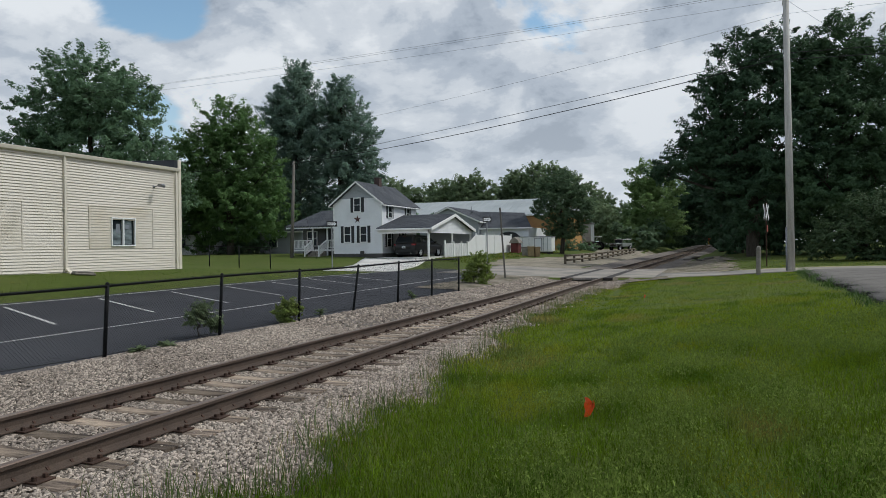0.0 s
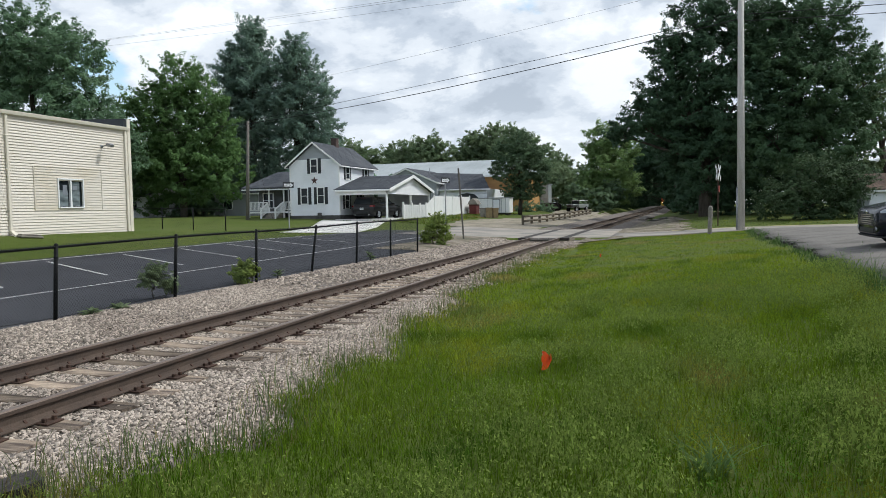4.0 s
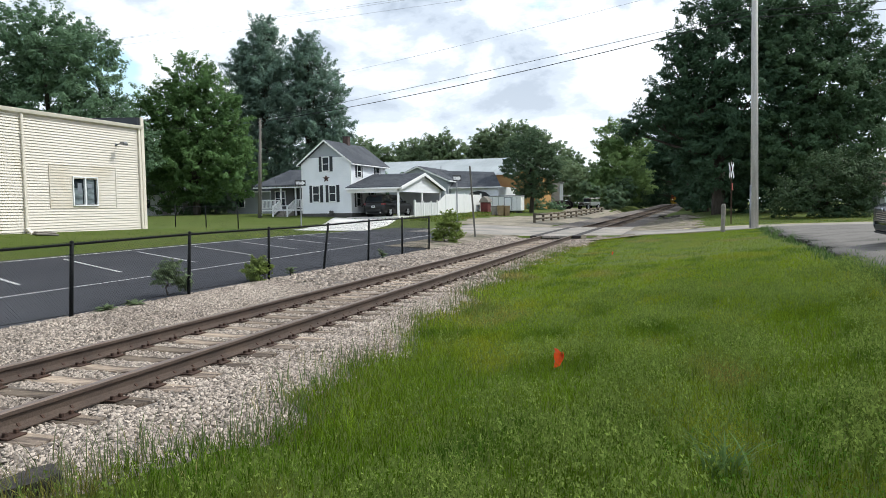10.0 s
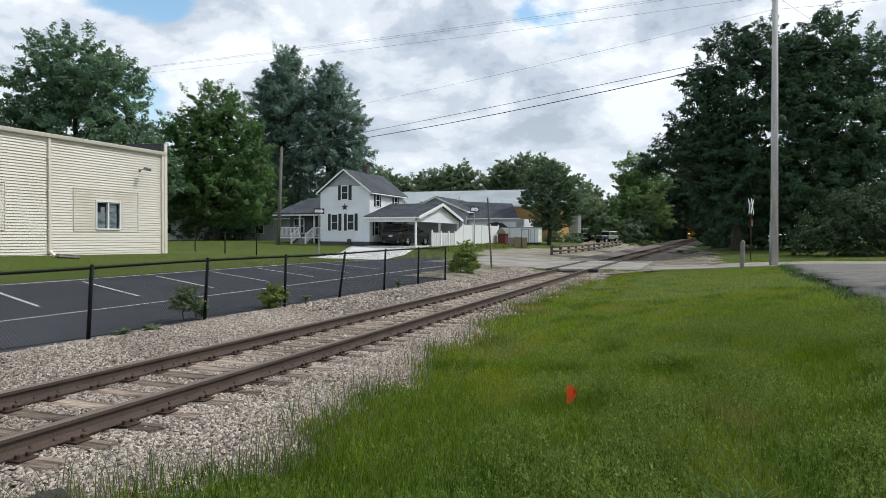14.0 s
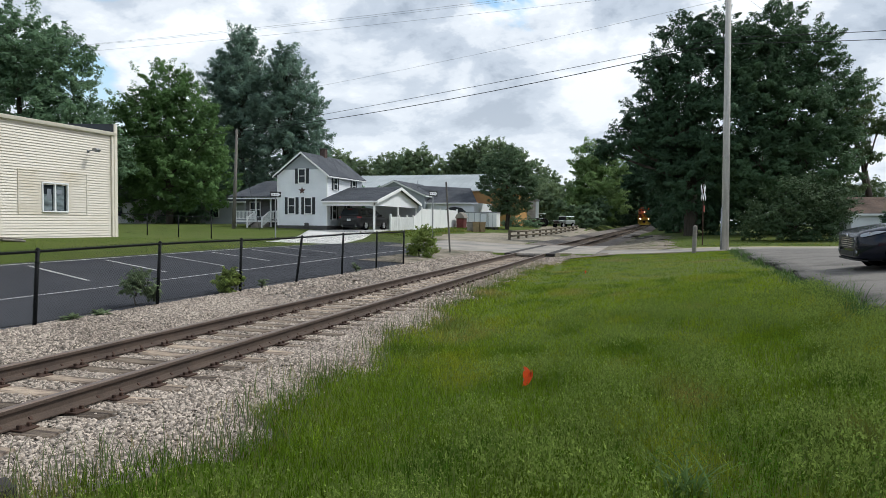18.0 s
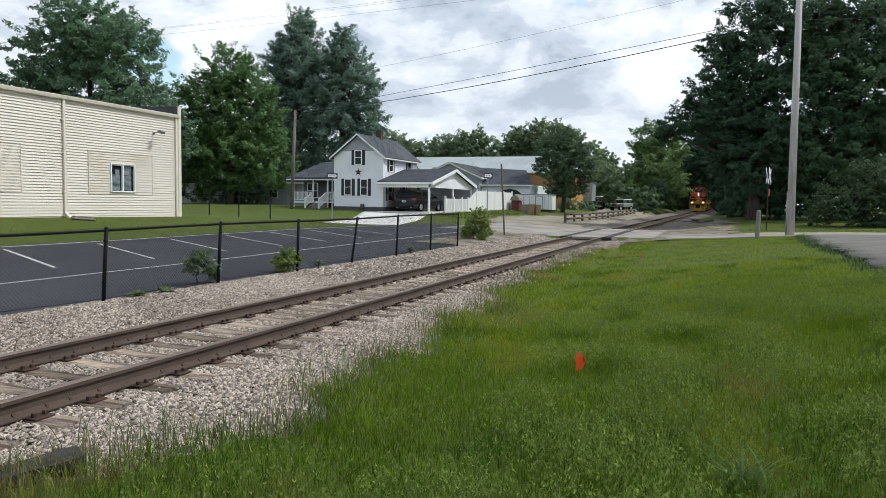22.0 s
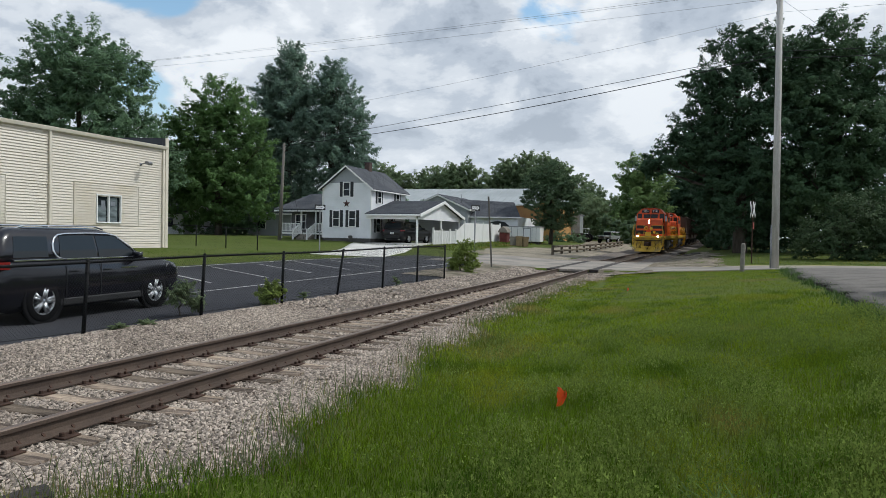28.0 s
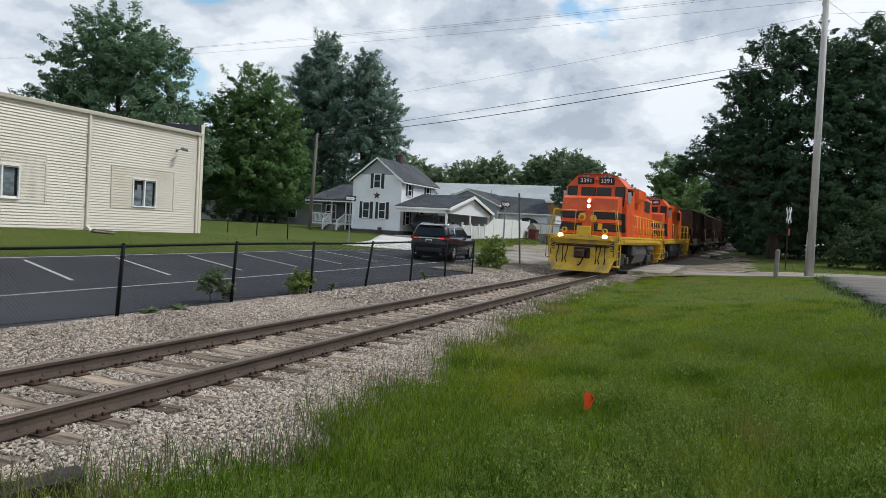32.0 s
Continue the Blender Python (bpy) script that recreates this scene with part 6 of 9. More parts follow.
SUV = dict(
    low=[(0.22, -2.30, 2.25, 0.86, 0.3), (0.34, -2.50, 2.48, 0.95, 0.3), (0.62, -2.58, 2.57, 0.985, 0.34), (0.84, -2.59, 2.54, 0.99, 0.36), (0.98, -2.58, 2.44, 0.975, 0.40), (1.06, -2.56, 2.10, 0.955, 0.42), (1.12, -2.54, 1.45, 0.935, 0.35)],
    top=[(1.10, -2.53, 1.42, 0.93, 0.26), (1.32, -2.47, 1.08, 0.875, 0.25), (1.52, -2.40, 0.76, 0.81, 0.24), (1.66, -2.30, 0.48, 0.755, 0.24), (1.73, -2.16, 0.22, 0.69, 0.24), (1.755, -1.9, 0.0, 0.58, 0.24)],
    r=0.385, paint="suv_paint", strip="chrome", track=0.865, axles=(-1.535, 1.535), mirror=(0.86, 1.10), doors=(-1.02, -0.13),
    side=[[(-1.12, 1.17), (-0.16, 1.17), (-0.16, 1.60), (-1.02, 1.60)], [(-0.11, 1.17), (1.02, 1.17), (0.44, 1.60), (-0.11, 1.60)], [(-2.15, 1.20), (-1.38, 1.20), (-1.32, 1.58), (-2.05, 1.55)]],
    arc=[(-0.98, 1.145), (-1.14, 1.17), (-1.22, 1.23), (-1.25, 1.32), (-1.23, 1.44), (-1.17, 1.54), (-1.06, 1.61), (-0.85, 1.635), (-0.30, 1.645), (0.22, 1.64), (0.46, 1.60), (0.78, 1.39), (1.08, 1.165)],
    ends=[((0, 1.18), (0, 1.62), -1), ((0, 1.14), (0, 1.66), 1)])
VAN = dict(SUV, paint="van_paint", strip="plastic", arc=None, bar="van_paint")
VAN = {k: v for k, v in VAN.items() if v is not None}
SEDAN = dict(
    low=[(0.18, -2.2, 2.18, 0.80, 0.3), (0.30, -2.36, 2.38, 0.89, 0.34), (0.52, -2.42, 2.43, 0.92, 0.40), (0.70, -2.42, 2.36, 0.925, 0.45), (0.84, -2.38, 2.05, 0.90, 0.5), (0.93, -2.30, 1.55, 0.87, 0.45), (0.97, -2.2, 1.15, 0.84, 0.4)],
    top=[(0.95, -1.85, 1.10, 0.83, 0.3), (1.12, -1.55, 0.72, 0.75, 0.3), (1.30, -1.15, 0.32, 0.67, 0.28), (1.42, -0.75, -0.05, 0.58, 0.26), (1.46, -0.5, -0.25, 0.46, 0.1)],
    hull=lambda: hull(SEDAN_HULL), r=0.335, paint="sedan_paint", strip="chrome", track=0.80, axles=(-1.43, 1.43), mirror=(0.62, 0.97), doors=(-0.75, 0.35),
    side=[[(-0.30, 1.0), (0.72, 1.0), (0.22, 1.33), (-0.30, 1.36)], [(-1.30, 1.0), (-0.36, 1.0), (-0.36, 1.36), (-0.85, 1.33)]],
    ends=[((0, 1.0), (0, 1.38), -1), ((0, 0.99), (0, 1.38), 1)])

MOVING = {}


def shrink(ob, k):
    """Takes a vehicle and all its parts down to its true size."""
    for ch in ob.children_recursive:
        ch.data.transform(Matrix.Scale(k, 4))
        m = ch.matrix_basis.copy()
        m.translation *= k
        ch.matrix_basis = m


def hull(stations):
    """A body from cross-sections: y, lowest, belt and top heights, half width."""
    g = Geo()
    rows = []
    for y, zl, zb, zt, hw in stations:
        half = [(hw * 0.80, zl), (hw * 0.95, zl + 0.06), (hw, zl + (zb - zl) * 0.45), (hw * 0.985, zb), (hw * 0.90, zb * 0.35 + zt * 0.65), (hw * 0.62, zt - 0.012), (hw * 0.3, zt)]
        rows.append([(x, y, z) for x, z in half] + [(-x, y, z) for x, z in reversed(half)])
    n = len(rows[0])
    f = [(i * n + k, i * n + (k + 1) % n, (i + 1) * n + (k + 1) % n, (i + 1) * n + k) for i in range(len(rows) - 1) for k in range(n)]
    g.add([q for r in rows for q in r], f, None, True)
    g.f += [tuple(range(n)), tuple(reversed(range((len(rows) - 1) * n, len(rows) * n)))]
    g.s += [True, True]
    return g


SEDAN_HULL = [(-2.43, 0.40, 0.80, 0.90, 0.60), (-2.35, 0.28, 0.90, 0.98, 0.80), (-2.1, 0.22, 0.96, 1.02, 0.90), (-1.5, 0.20, 0.95, 1.0, 0.925), (0, 0.20, 0.92, 0.98, 0.925), (1.0, 0.20, 0.88, 0.97, 0.925),
              (1.5, 0.20, 0.85, 0.95, 0.92), (1.85, 0.20, 0.82, 0.92, 0.905), (2.1, 0.19, 0.785, 0.875, 0.875), (2.27, 0.19, 0.745, 0.83, 0.82), (2.37, 0.21, 0.71, 0.78, 0.75), (2.42, 0.25, 0.66, 0.72, 0.66)]


def sedan_front(s):
    """Headlamps, grille, bumper and fog lamps of the parked sedan."""
    ys = [q[0] for q in SEDAN_HULL]

    def on(y, k):
        return float(np.interp(y, ys, [q[k] for q in SEDAN_HULL]))

    for k in (-1, 1):
        rows = []
        stops = [2.375, 2.34, 2.29, 2.22, 2.13, 2.02, 1.90]
        for i, y in enumerate(stops):
            fat = [0.5, 0.9, 1.0, 0.95, 0.8, 0.55, 0.1][i]
            hw, zb, zt = on(y, 4), on(y, 2), on(y, 3)
            zu = zb * 0.35 + zt * 0.65
            lo = 0.05 * fat
            rows += [(k * (hw + 0.010), y + 0.008, zb - lo), (k * (hw * 0.985 + 0.012), y + 0.010, zb + 0.2 * (zu - zb) * fat), (k * (hw * (0.985 - 0.085 * 0.5 * fat) + 0.012), y + 0.010, zb + 0.5 * (zu - zb) * fat + 0.006)]
        n = len(stops)
        g = Geo().add(rows, [(3 * i + j, 3 * i + j + 1, 3 * i + j + 4, 3 * i + j + 3) for i in range(n - 1) for j in range(2)], None, True)
        lamp = part("headlamp", g, M["lens"], s, "clear swept-back headlamp")
        hw, zb = on(2.2, 4), on(2.2, 2)
        part("projector", Geo().lathe([(0, 0.001), (0.02, 0.035), (0, 0.045)], (k * (hw + 0.012), 2.2, zb - 0.005), "x", 12), M["chrome"], lamp)
        part("turn_lens", Geo().box(min(k * 0.895, k * 0.915), 1.74, 0.795, max(k * 0.895, k * 0.915), 1.80, 0.815, 0.004), M["tail"], lamp)
        part("fog_recess", Geo().prism([(k * 0.52, 2.435), (k * 0.70, 2.385), (k * 0.72, 2.34), (k * 0.52, 2.36)], 0.29, 0.42, "z"), M["plastic"], s)
        part("fog_lamp", Geo().lathe([(-0.01, 0.04), (0.015, 0.035), (0.02, 0.001)], (k * 0.62, 2.415, 0.355), "y", 12), M["lens"], s)
    part("grille_back", Geo().prism([(-0.46, 2.32), (-0.52, 2.405), (-0.40, 2.428), (0.40, 2.428), (0.52, 2.405), (0.46, 2.32)], 0.43, 0.655, "z"), M["plastic"], s)
    for k in range(5):
        z = 0.448 + 0.043 * k
        w = 0.50 - 0.035 * abs(k - 2)
        part("grille_bar", Geo().prism([(-w, 2.40), (-w * 0.78, 2.442), (w * 0.78, 2.442), (w, 2.40), (w * 0.9, 2.36), (-w * 0.9, 2.36)], z, z + 0.017, "z"), M["chrome"], s, "chrome grille bar")
    part("lower_intake", Geo().prism([(-0.60, 2.36), (-0.46, 2.432), (0.46, 2.432), (0.60, 2.36)], 0.265, 0.36, "z"), M["plastic"], s)
    part("bumper_lip", Geo().prism([(-0.80, 2.24), (-0.66, 2.40), (-0.45, 2.44), (0.45, 2.44), (0.66, 2.40), (0.80, 2.24), (0.70, 2.2), (-0.70, 2.2)], 0.185, 0.215, "z"), M["plastic"], s)
    part("badge", Geo().lathe([(0, 0.05), (0.012, 0.045), (0.016, 0.001)], (0, 2.43, 0.685), "y", 14), M["chrome"], s)
    for k in (-1, 1):
        part("bonnet_crease", Geo().path([(k * 0.44, 2.33, 0.742), (k * 0.52, 2.0, 0.868), (k * 0.60, 1.5, 0.925), (k * 0.66, 1.1, 0.962)], 0.008, 5), M["sedan_paint"], s)
        part("fender_vent", Geo().box(min(k * 0.912, k * 0.924), 0.98, 0.70, max(k * 0.912, k * 0.924), 1.22, 0.73, 0.003), M["chrome"], s)


def build_cars():
    c, wheels = car("suv", "black sport utility vehicle driving across the lot", SUV, "car")
    rear_face(c, SUV, True, 0.93, 1.06, 0.42)
    part("lettering_bar", Geo().box(0.988, 0.45, 0.92, 0.994, 0.95, 0.945), M["chrome"], c)
    for s in (-1, 1):
        part("roof_rail", Geo().path([(s * 0.66, -1.9, 1.72), (s * 0.67, -1.7, 1.78), (s * 0.68, 0.0, 1.785), (s * 0.66, 0.25, 1.72)], 0.018, 6), M["chrome"], c, "bright roof rail")
        part("headlamp", Geo().prism([(s * 0.60, 2.50), (s * 0.96, 2.18), (s * 0.985, 1.9), (s * 0.90, 2.0), (s * 0.55, 2.40)], 0.86, 0.98, "z"), M["lens"], c, "clear headlamp")
    part("spoiler", Geo().prism([(-2.44, 1.655), (-2.20, 1.66), (-2.05, 1.745), (-2.2, 1.735), (-2.42, 1.69)], -0.60, 0.60, "x"), M["suv_paint"], c)
    part("antenna_fin", Geo().prism([(-1.8, 1.75), (-1.55, 1.75), (-1.78, 1.84)], -0.02, 0.02, "x"), M["suv_paint"], c)
    shrink(c, 0.91)
    MOVING["suv"] = (c, wheels)
    v, _ = car("minivan", "dark grey minivan parked under the carport", VAN, "car")
    rear_face(v, VAN, False, 0.80, 1.0, 0.24)
    v.matrix_basis = pose(-22.5, 53.6, 0.86, 0, 0, -6)
    s, _ = car("sedan", "dark navy sedan parked on the raised asphalt yard", SEDAN, "car")
    sedan_front(s)
    for ch in s.children_recursive:
        if ch.parent.name.startswith("wheel") or ch.name.startswith("wheel"):
            continue
        m = ch.matrix_basis.copy()
        for q in ch.data.vertices:
            p = m @ q.co
            p.z = 0.6 + (p.z - 0.6) * (1.10 - 0.26 * min(1, max(0, (p.y - 0.7) / 1.3))) if p.z > 0.6 else p.z
            p.y = 1.5 + (p.y - 1.5) * 0.84 if p.y > 1.5 else p.y
            q.co = p
        ch.matrix_basis = Matrix()
    s.matrix_basis = pose(6.20, 16.3, gz(5.2, 16.3) + 0.02, 0, -0.8, 91)
    # a small old off-roader and a tractor in the yard
    j = thing("off_roader", "old grey-green boxy off-road vehicle with roll cage", "car", pose(-12.1, 104, gz(-12.1, 104) + 0.02, 0, 0, 150))
    part("tub", Geo().box(-0.75, -1.75, 0.55, 0.75, 0.55, 1.10, 0.05), M["jeep"], j)
    part("bonnet", Geo().box(-0.55, 0.55, 0.60, 0.55, 1.75, 1.10, 0.06), M["jeep"], j)
    part("grille", Geo().box(-0.5, 1.75, 0.65, 0.5, 1.80, 1.05, 0.02), M["plastic"], j)
    for s2 in (-1, 1):
        part("headlamp", Geo().lathe([(0, 0.001), (0.02, 0.09), (0, 0.10)], (s2 * 0.36, 1.79, 0.92), "y", 12), M["lens"], j)
        part("fender", Geo().box(min(s2 * 0.55, s2 * 0.85), 0.7, 0.85, max(s2 * 0.55, s2 * 0.85), 1.7, 0.93, 0.03), M["plastic"], j)
        for y in (-1.2, 1.2):
            road_wheel(j, s2 * 0.7, y, 0.37, s2, 6, 0.22)
    part("windscreen_frame", Geo().path([(-0.68, 0.5, 1.1), (-0.62, 0.35, 1.62), (0.62, 0.35, 1.62), (0.68, 0.5, 1.1)], 0.035), M["tank"], j)
    part("windscreen", Geo().box(-0.6, 0.40, 1.12, 0.6, 0.42, 1.58), M["glass"], j)
    part("soft_top", Geo().box(-0.70, -1.65, 1.58, 0.70, 0.38, 1.68, 0.05), M["white"], j, "pale canvas top")
    part("roll_cage", Geo().path([(-0.66, -1.6, 1.1), (-0.64, -1.55, 1.6), (0.64, -1.55, 1.6), (0.66, -1.6, 1.1)], 0.03), M["plastic"], j)
    t = thing("tractor", "old dark tractor standing in the yard", "tractor", pose(-15.6, 103, gz(-15.6, 103) + 0.02, 0, 0, 80))
    part("engine", Geo().box(-0.3, 0.1, 0.7, 0.3, 1.6, 1.25, 0.08), M["under"], t)
    part("seat", Geo().box(-0.25, -0.7, 1.0, 0.25, -0.3, 1.1, 0.03).box(-0.25, -0.75, 1.1, 0.25, -0.68, 1.45, 0.03), M["plastic"], t)
    part("canopy", Geo().box(-0.5, -0.9, 1.85, 0.5, 0.0, 1.92, 0.03), M["white"], t, "pale canopy")
    for s2 in (-1, 1):
        road_wheel(t, s2 * 0.6, -0.6, 0.6, s2, 8, 0.3, "under")
        road_wheel(t, s2 * 0.5, 1.3, 0.35, s2, 6, 0.2, "under")
        part("canopy_post", Geo().tube((s2 * 0.45, -0.85, 1.0), (s2 * 0.45, -0.85, 1.86), 0.025), M["plastic"], t)


build_cars()


# ---------------------------------------------------------------- train
def text_mesh(body, size, mat):
    cu = bpy.data.curves.new("lettering", "FONT")
    cu.body, cu.size, cu.align_x, cu.align_y, cu.extrude = body, size, "CENTER", "CENTER", 0.004
    tmp = new("lettering_curve", cu)
    me = bpy.data.meshes.new_from_object(tmp)
    bpy.data.objects.remove(tmp)
    me.materials.clear()
    me.materials.append(mat)
    return me


def bogie(parent, y, name="truck", wheelbase=2.75, r=0.51):
    t = part(name, Geo().box(-0.6, y - 0.3, 0.55, 0.6, y + 0.3, 0.95, 0.05), M["under"], parent, "dusty black truck")
    for s in (-1, 1):
        g = Geo().prism([(y - wheelbase / 2 - 0.45, 0.52), (y - wheelbase / 2 + 0.3, 0.45), (y - 0.5, 0.30), (y + 0.5, 0.30), (y + wheelbase / 2 - 0.3, 0.45), (y + wheelbase / 2 + 0.45, 0.52), (y + wheelbase / 2 + 0.4, 0.78), (y + 0.7, 0.86), (y - 0.7, 0.86), (y - wheelbase / 2 - 0.4, 0.78)], min(s * 0.95, s * 1.12), max(s * 0.95, s * 1.12), "x")
        part("side_frame", g, M["under"], t)
        for k in (-0.45, -0.15, 0.15, 0.45):
            part("spring", Geo().lathe([(-0.2 + 0.05 * q, 0.075 if q % 2 else 0.06) for q in range(9)], (s * 1.16, y + k, 0.60), "z", 8), M["under"], t)
        for e in (-1, 1):
            yw = y + e * wheelbase / 2
            part("axle_box", Geo().box(min(s * 1.1, s * 1.25), yw - 0.18, 0.34, max(s * 1.1, s * 1.25), yw + 0.18, 0.68, 0.03), M["tank"], t)
            part("wheel", Geo().lathe([(-s * 0.02, r + 0.028), (s * 0.0, r + 0.028), (s * 0.02, r), (s * 0.12, r - 0.008), (s * 0.12, r * 0.8), (s * 0.06, r * 0.75), (s * 0.06, 0.15), (s * 0.14, 0.14), (s * 0.14, 0.001)], (s * 0.72, yw, r), "x", 24), M["under"], t)
    for e in (-1, 1):
        part("axle", Geo().tube((-0.7, y + e * wheelbase / 2, r), (0.7, y + e * wheelbase / 2, r), 0.08), M["under"], t)
    return t


def slim(c):
    """Brings the built shape to the true width and roof height; wheels stay on the rails."""
    for ch in c.children_recursive:
        if "wheel" in ch.name or "axle" in ch.name:
            continue
        m = ch.matrix_basis.copy()
        for v in ch.data.vertices:
            q = m @ v.co
            q.x *= float(np.interp(q.z, [1.6, 2.8], [0.975, 0.895]))
            if q.z > 3.42:
                q.z = 3.42 + (q.z - 3.42) * 0.84
            v.co = q
        ch.matrix_basis = Matrix()


def locomotive(label, number, lights):
    L = 18.0
    c = thing("locomotive", label, "locomotive")
    # frame and walkway
    part("frame", Geo().box(-1.50, 0.55, 1.30, 1.50, L - 0.55, 1.58, 0.03), M["yellow"], c, "yellow sill")
    part("walkway", Geo().box(-1.54, 0.45, 1.58, 1.54, L - 0.45, 1.66, 0.01), M["yellow"], c)
    part("fuel_tank", Geo().prism([(-1.25, 1.2), (1.25, 1.2), (1.35, 0.8), (1.15, 0.32), (-1.15, 0.32), (-1.35, 0.8)], 7.0, 11.4), M["tank"], c, "dusty grey fuel tank")
    for s in (-1, 1):
        part("air_tank", Geo().lathe([(0, 0.001), (0.06, 0.17), (2.3, 0.17), (2.36, 0.001)], (s * 1.3, 11.5, 1.05), "y", 14), M["under"], c)
    # pilots at both ends
    for y0, d in ((0.45, -1), (L - 0.45, 1)):
        p = part("pilot", Geo().box(-1.50, min(y0, y0 + d * 0.14), 0.62, 1.50, max(y0, y0 + d * 0.14), 1.66, 0.02), M["yellow_worn"], c, "yellow pilot plate")
        pl = Geo()
        pl.add([(-1.45, y0 + d * 0.14, 0.72), (1.45, y0 + d * 0.14, 0.72), (1.24, y0 + d * 0.5, 0.12), (-1.24, y0 + d * 0.5, 0.12), (-1.45, y0, 0.72), (1.45, y0, 0.72), (1.24, y0 + d * 0.3, 0.10), (-1.24, y0 + d * 0.3, 0.10)],
               [(0, 1, 2, 3), (5, 4, 7, 6), (0, 4, 5, 1), (3, 2, 6, 7), (0, 3, 7, 4), (1, 5, 6, 2)])
        part("plow", pl, M["yellow_worn"], p, "scuffed yellow plow")
        part("coupler", Geo().box(-0.14, min(y0, y0 + d * 0.55), 0.74, 0.14, max(y0, y0 + d * 0.55), 1.0, 0.03).box(-0.22, min(y0 + d * 0.5, y0 + d * 0.8), 0.70, 0.2, max(y0 + d * 0.5, y0 + d * 0.8), 1.04, 0.06), M["rust"], p, "rusty knuckle coupler")
        part("draft_box", Geo().box(-0.36, min(y0, y0 + d * 0.2), 0.66, 0.36, max(y0, y0 + d * 0.2), 1.12, 0.03), M["rust"], p)
        for k, x in enumerate((-1.05, -0.85, -0.65, 0.62, 0.8, 1.0)):
            pts = [(x, y0 + d * 0.16, 1.22), (x + 0.03, y0 + d * 0.34, 1.0), (x + (0.05 if k % 2 else -0.05), y0 + d * 0.36, 0.62), (x, y0 + d * 0.28, 0.42)]
            part("air_hose", Geo().path(pts, 0.024, 6), M["rubber"], p, "black air hose")
        part("anticlimber", Geo().prism([(-1.40, y0 + d * 0.14), (-1.25, y0 + d * 0.34), (1.25, y0 + d * 0.34), (1.40, y0 + d * 0.14)], 1.46, 1.56, "z"), M["yellow"], p, "yellow ledge over the pilot")
        part("hose_bar", Geo().box(-1.18, min(y0 + d * 0.14, y0 + d * 0.22), 1.16, 1.18, max(y0 + d * 0.14, y0 + d * 0.22), 1.22, 0.01), M["rust"], p, "rusty hose bracket")
        part("air_hose", Geo().path([(0.25, y0 + d * 0.3, 1.05), (0.14, y0 + d * 0.5, 0.7), (0.02, y0 + d * 0.52, 0.42), (-0.1, y0 + d * 0.5, 0.36)], 0.03, 6), M["rubber"], p, "hanging black brake hose")
        for s in (-1, 1):
            part("pilot_grab", Geo().path([(s * 1.38, y0 + d * 0.15, 0.82), (s * 1.38, y0 + d * 0.26, 0.84), (s * 1.38, y0 + d * 0.26, 1.40), (s * 1.38, y0 + d * 0.15, 1.42)], 0.02, 6), M["black"], p, "black grab iron")
            part("corner_grab", Geo().path([(s * 1.50, y0 + d * 0.1, 0.62), (s * 1.62, y0 + d * 0.16, 0.64), (s * 1.62, y0 + d * 0.16, 1.5), (s * 1.50, y0 + d * 0.1, 1.52)], 0.018, 6), M["black"], p)
            for k in range(4):
                part("vent_slot", Geo().box(min(s * 1.22, s * 1.36), min(y0 + d * 0.135, y0 + d * 0.146), 1.0 + 0.1 * k, max(s * 1.22, s * 1.36), max(y0 + d * 0.135, y0 + d * 0.146), 1.04 + 0.1 * k), M["black"], p)
        part("cut_lever", Geo().path([(-1.4, y0 + d * 0.2, 1.12), (-1.3, y0 + d * 0.24, 1.25), (1.3, y0 + d * 0.24, 1.25), (1.4, y0 + d * 0.2, 1.12)], 0.025, 6), M["black"], p)
        for s in (-1, 1):
            st = part("step_well", Geo().box(min(s * 1.18, s * 1.52), min(y0, y0 - d * 0.75), 0.32, max(s * 1.18, s * 1.52), max(y0, y0 - d * 0.75), 0.38, 0.01), M["yellow"], c, "yellow step")
            for z in (0.68, 1.02, 1.34):
                part("tread", Geo().box(min(s * 1.2, s * 1.52), min(y0 - d * 0.05, y0 - d * 0.7), z, max(s * 1.2, s * 1.52), max(y0 - d * 0.05, y0 - d * 0.7), z + 0.04, 0.008), M["yellow"], st)
            part("step_side", Geo().box(min(s * 1.5, s * 1.53), min(y0, y0 - d * 0.08), 0.32, max(s * 1.5, s * 1.53), max(y0, y0 - d * 0.08), 1.6).box(min(s * 1.5, s * 1.53), min(y0 - d * 0.7, y0 - d * 0.78), 0.32, max(s * 1.5, s * 1.53), max(y0 - d * 0.7, y0 - d * 0.78), 1.6), M["yellow"], st)
            part("grab_iron", Geo().path([(s * 1.5, y0 + d * 0.08, 0.7), (s * 1.58, y0 + d * 0.1, 1.7), (s * 1.5, y0, 2.75), (s * 1.3, y0 - d * 0.05, 2.75)], 0.022, 6), M["yellow"], c, "yellow grab iron")
            # ditch lights on the deck
            if y0 < 1:
                b = part("ditch_light", Geo().lathe([(-0.04, 0.13), (0.10, 0.13), (0.16, 0.07)], (s * 0.98, y0 - 0.22, 1.60), "y", 16), M["yellow"], c, "yellow ditch light")
                part("lamp_face", Geo().lathe([(0, 0.001), (-0.012, 0.088), (0.0, 0.105)], (s * 0.98, y0 - 0.27, 1.60), "y", 16), M["beam" if lights else "lens"], b)
                part("lifting_eye", Geo().lathe([(-0.03, 0.07), (-0.03, 0.13), (0.03, 0.13), (0.03, 0.07), (-0.03, 0.07)], (s * 0.92, y0 + 0.1, 1.85), "y", 14), M["yellow"], c, "yellow ring bracket")
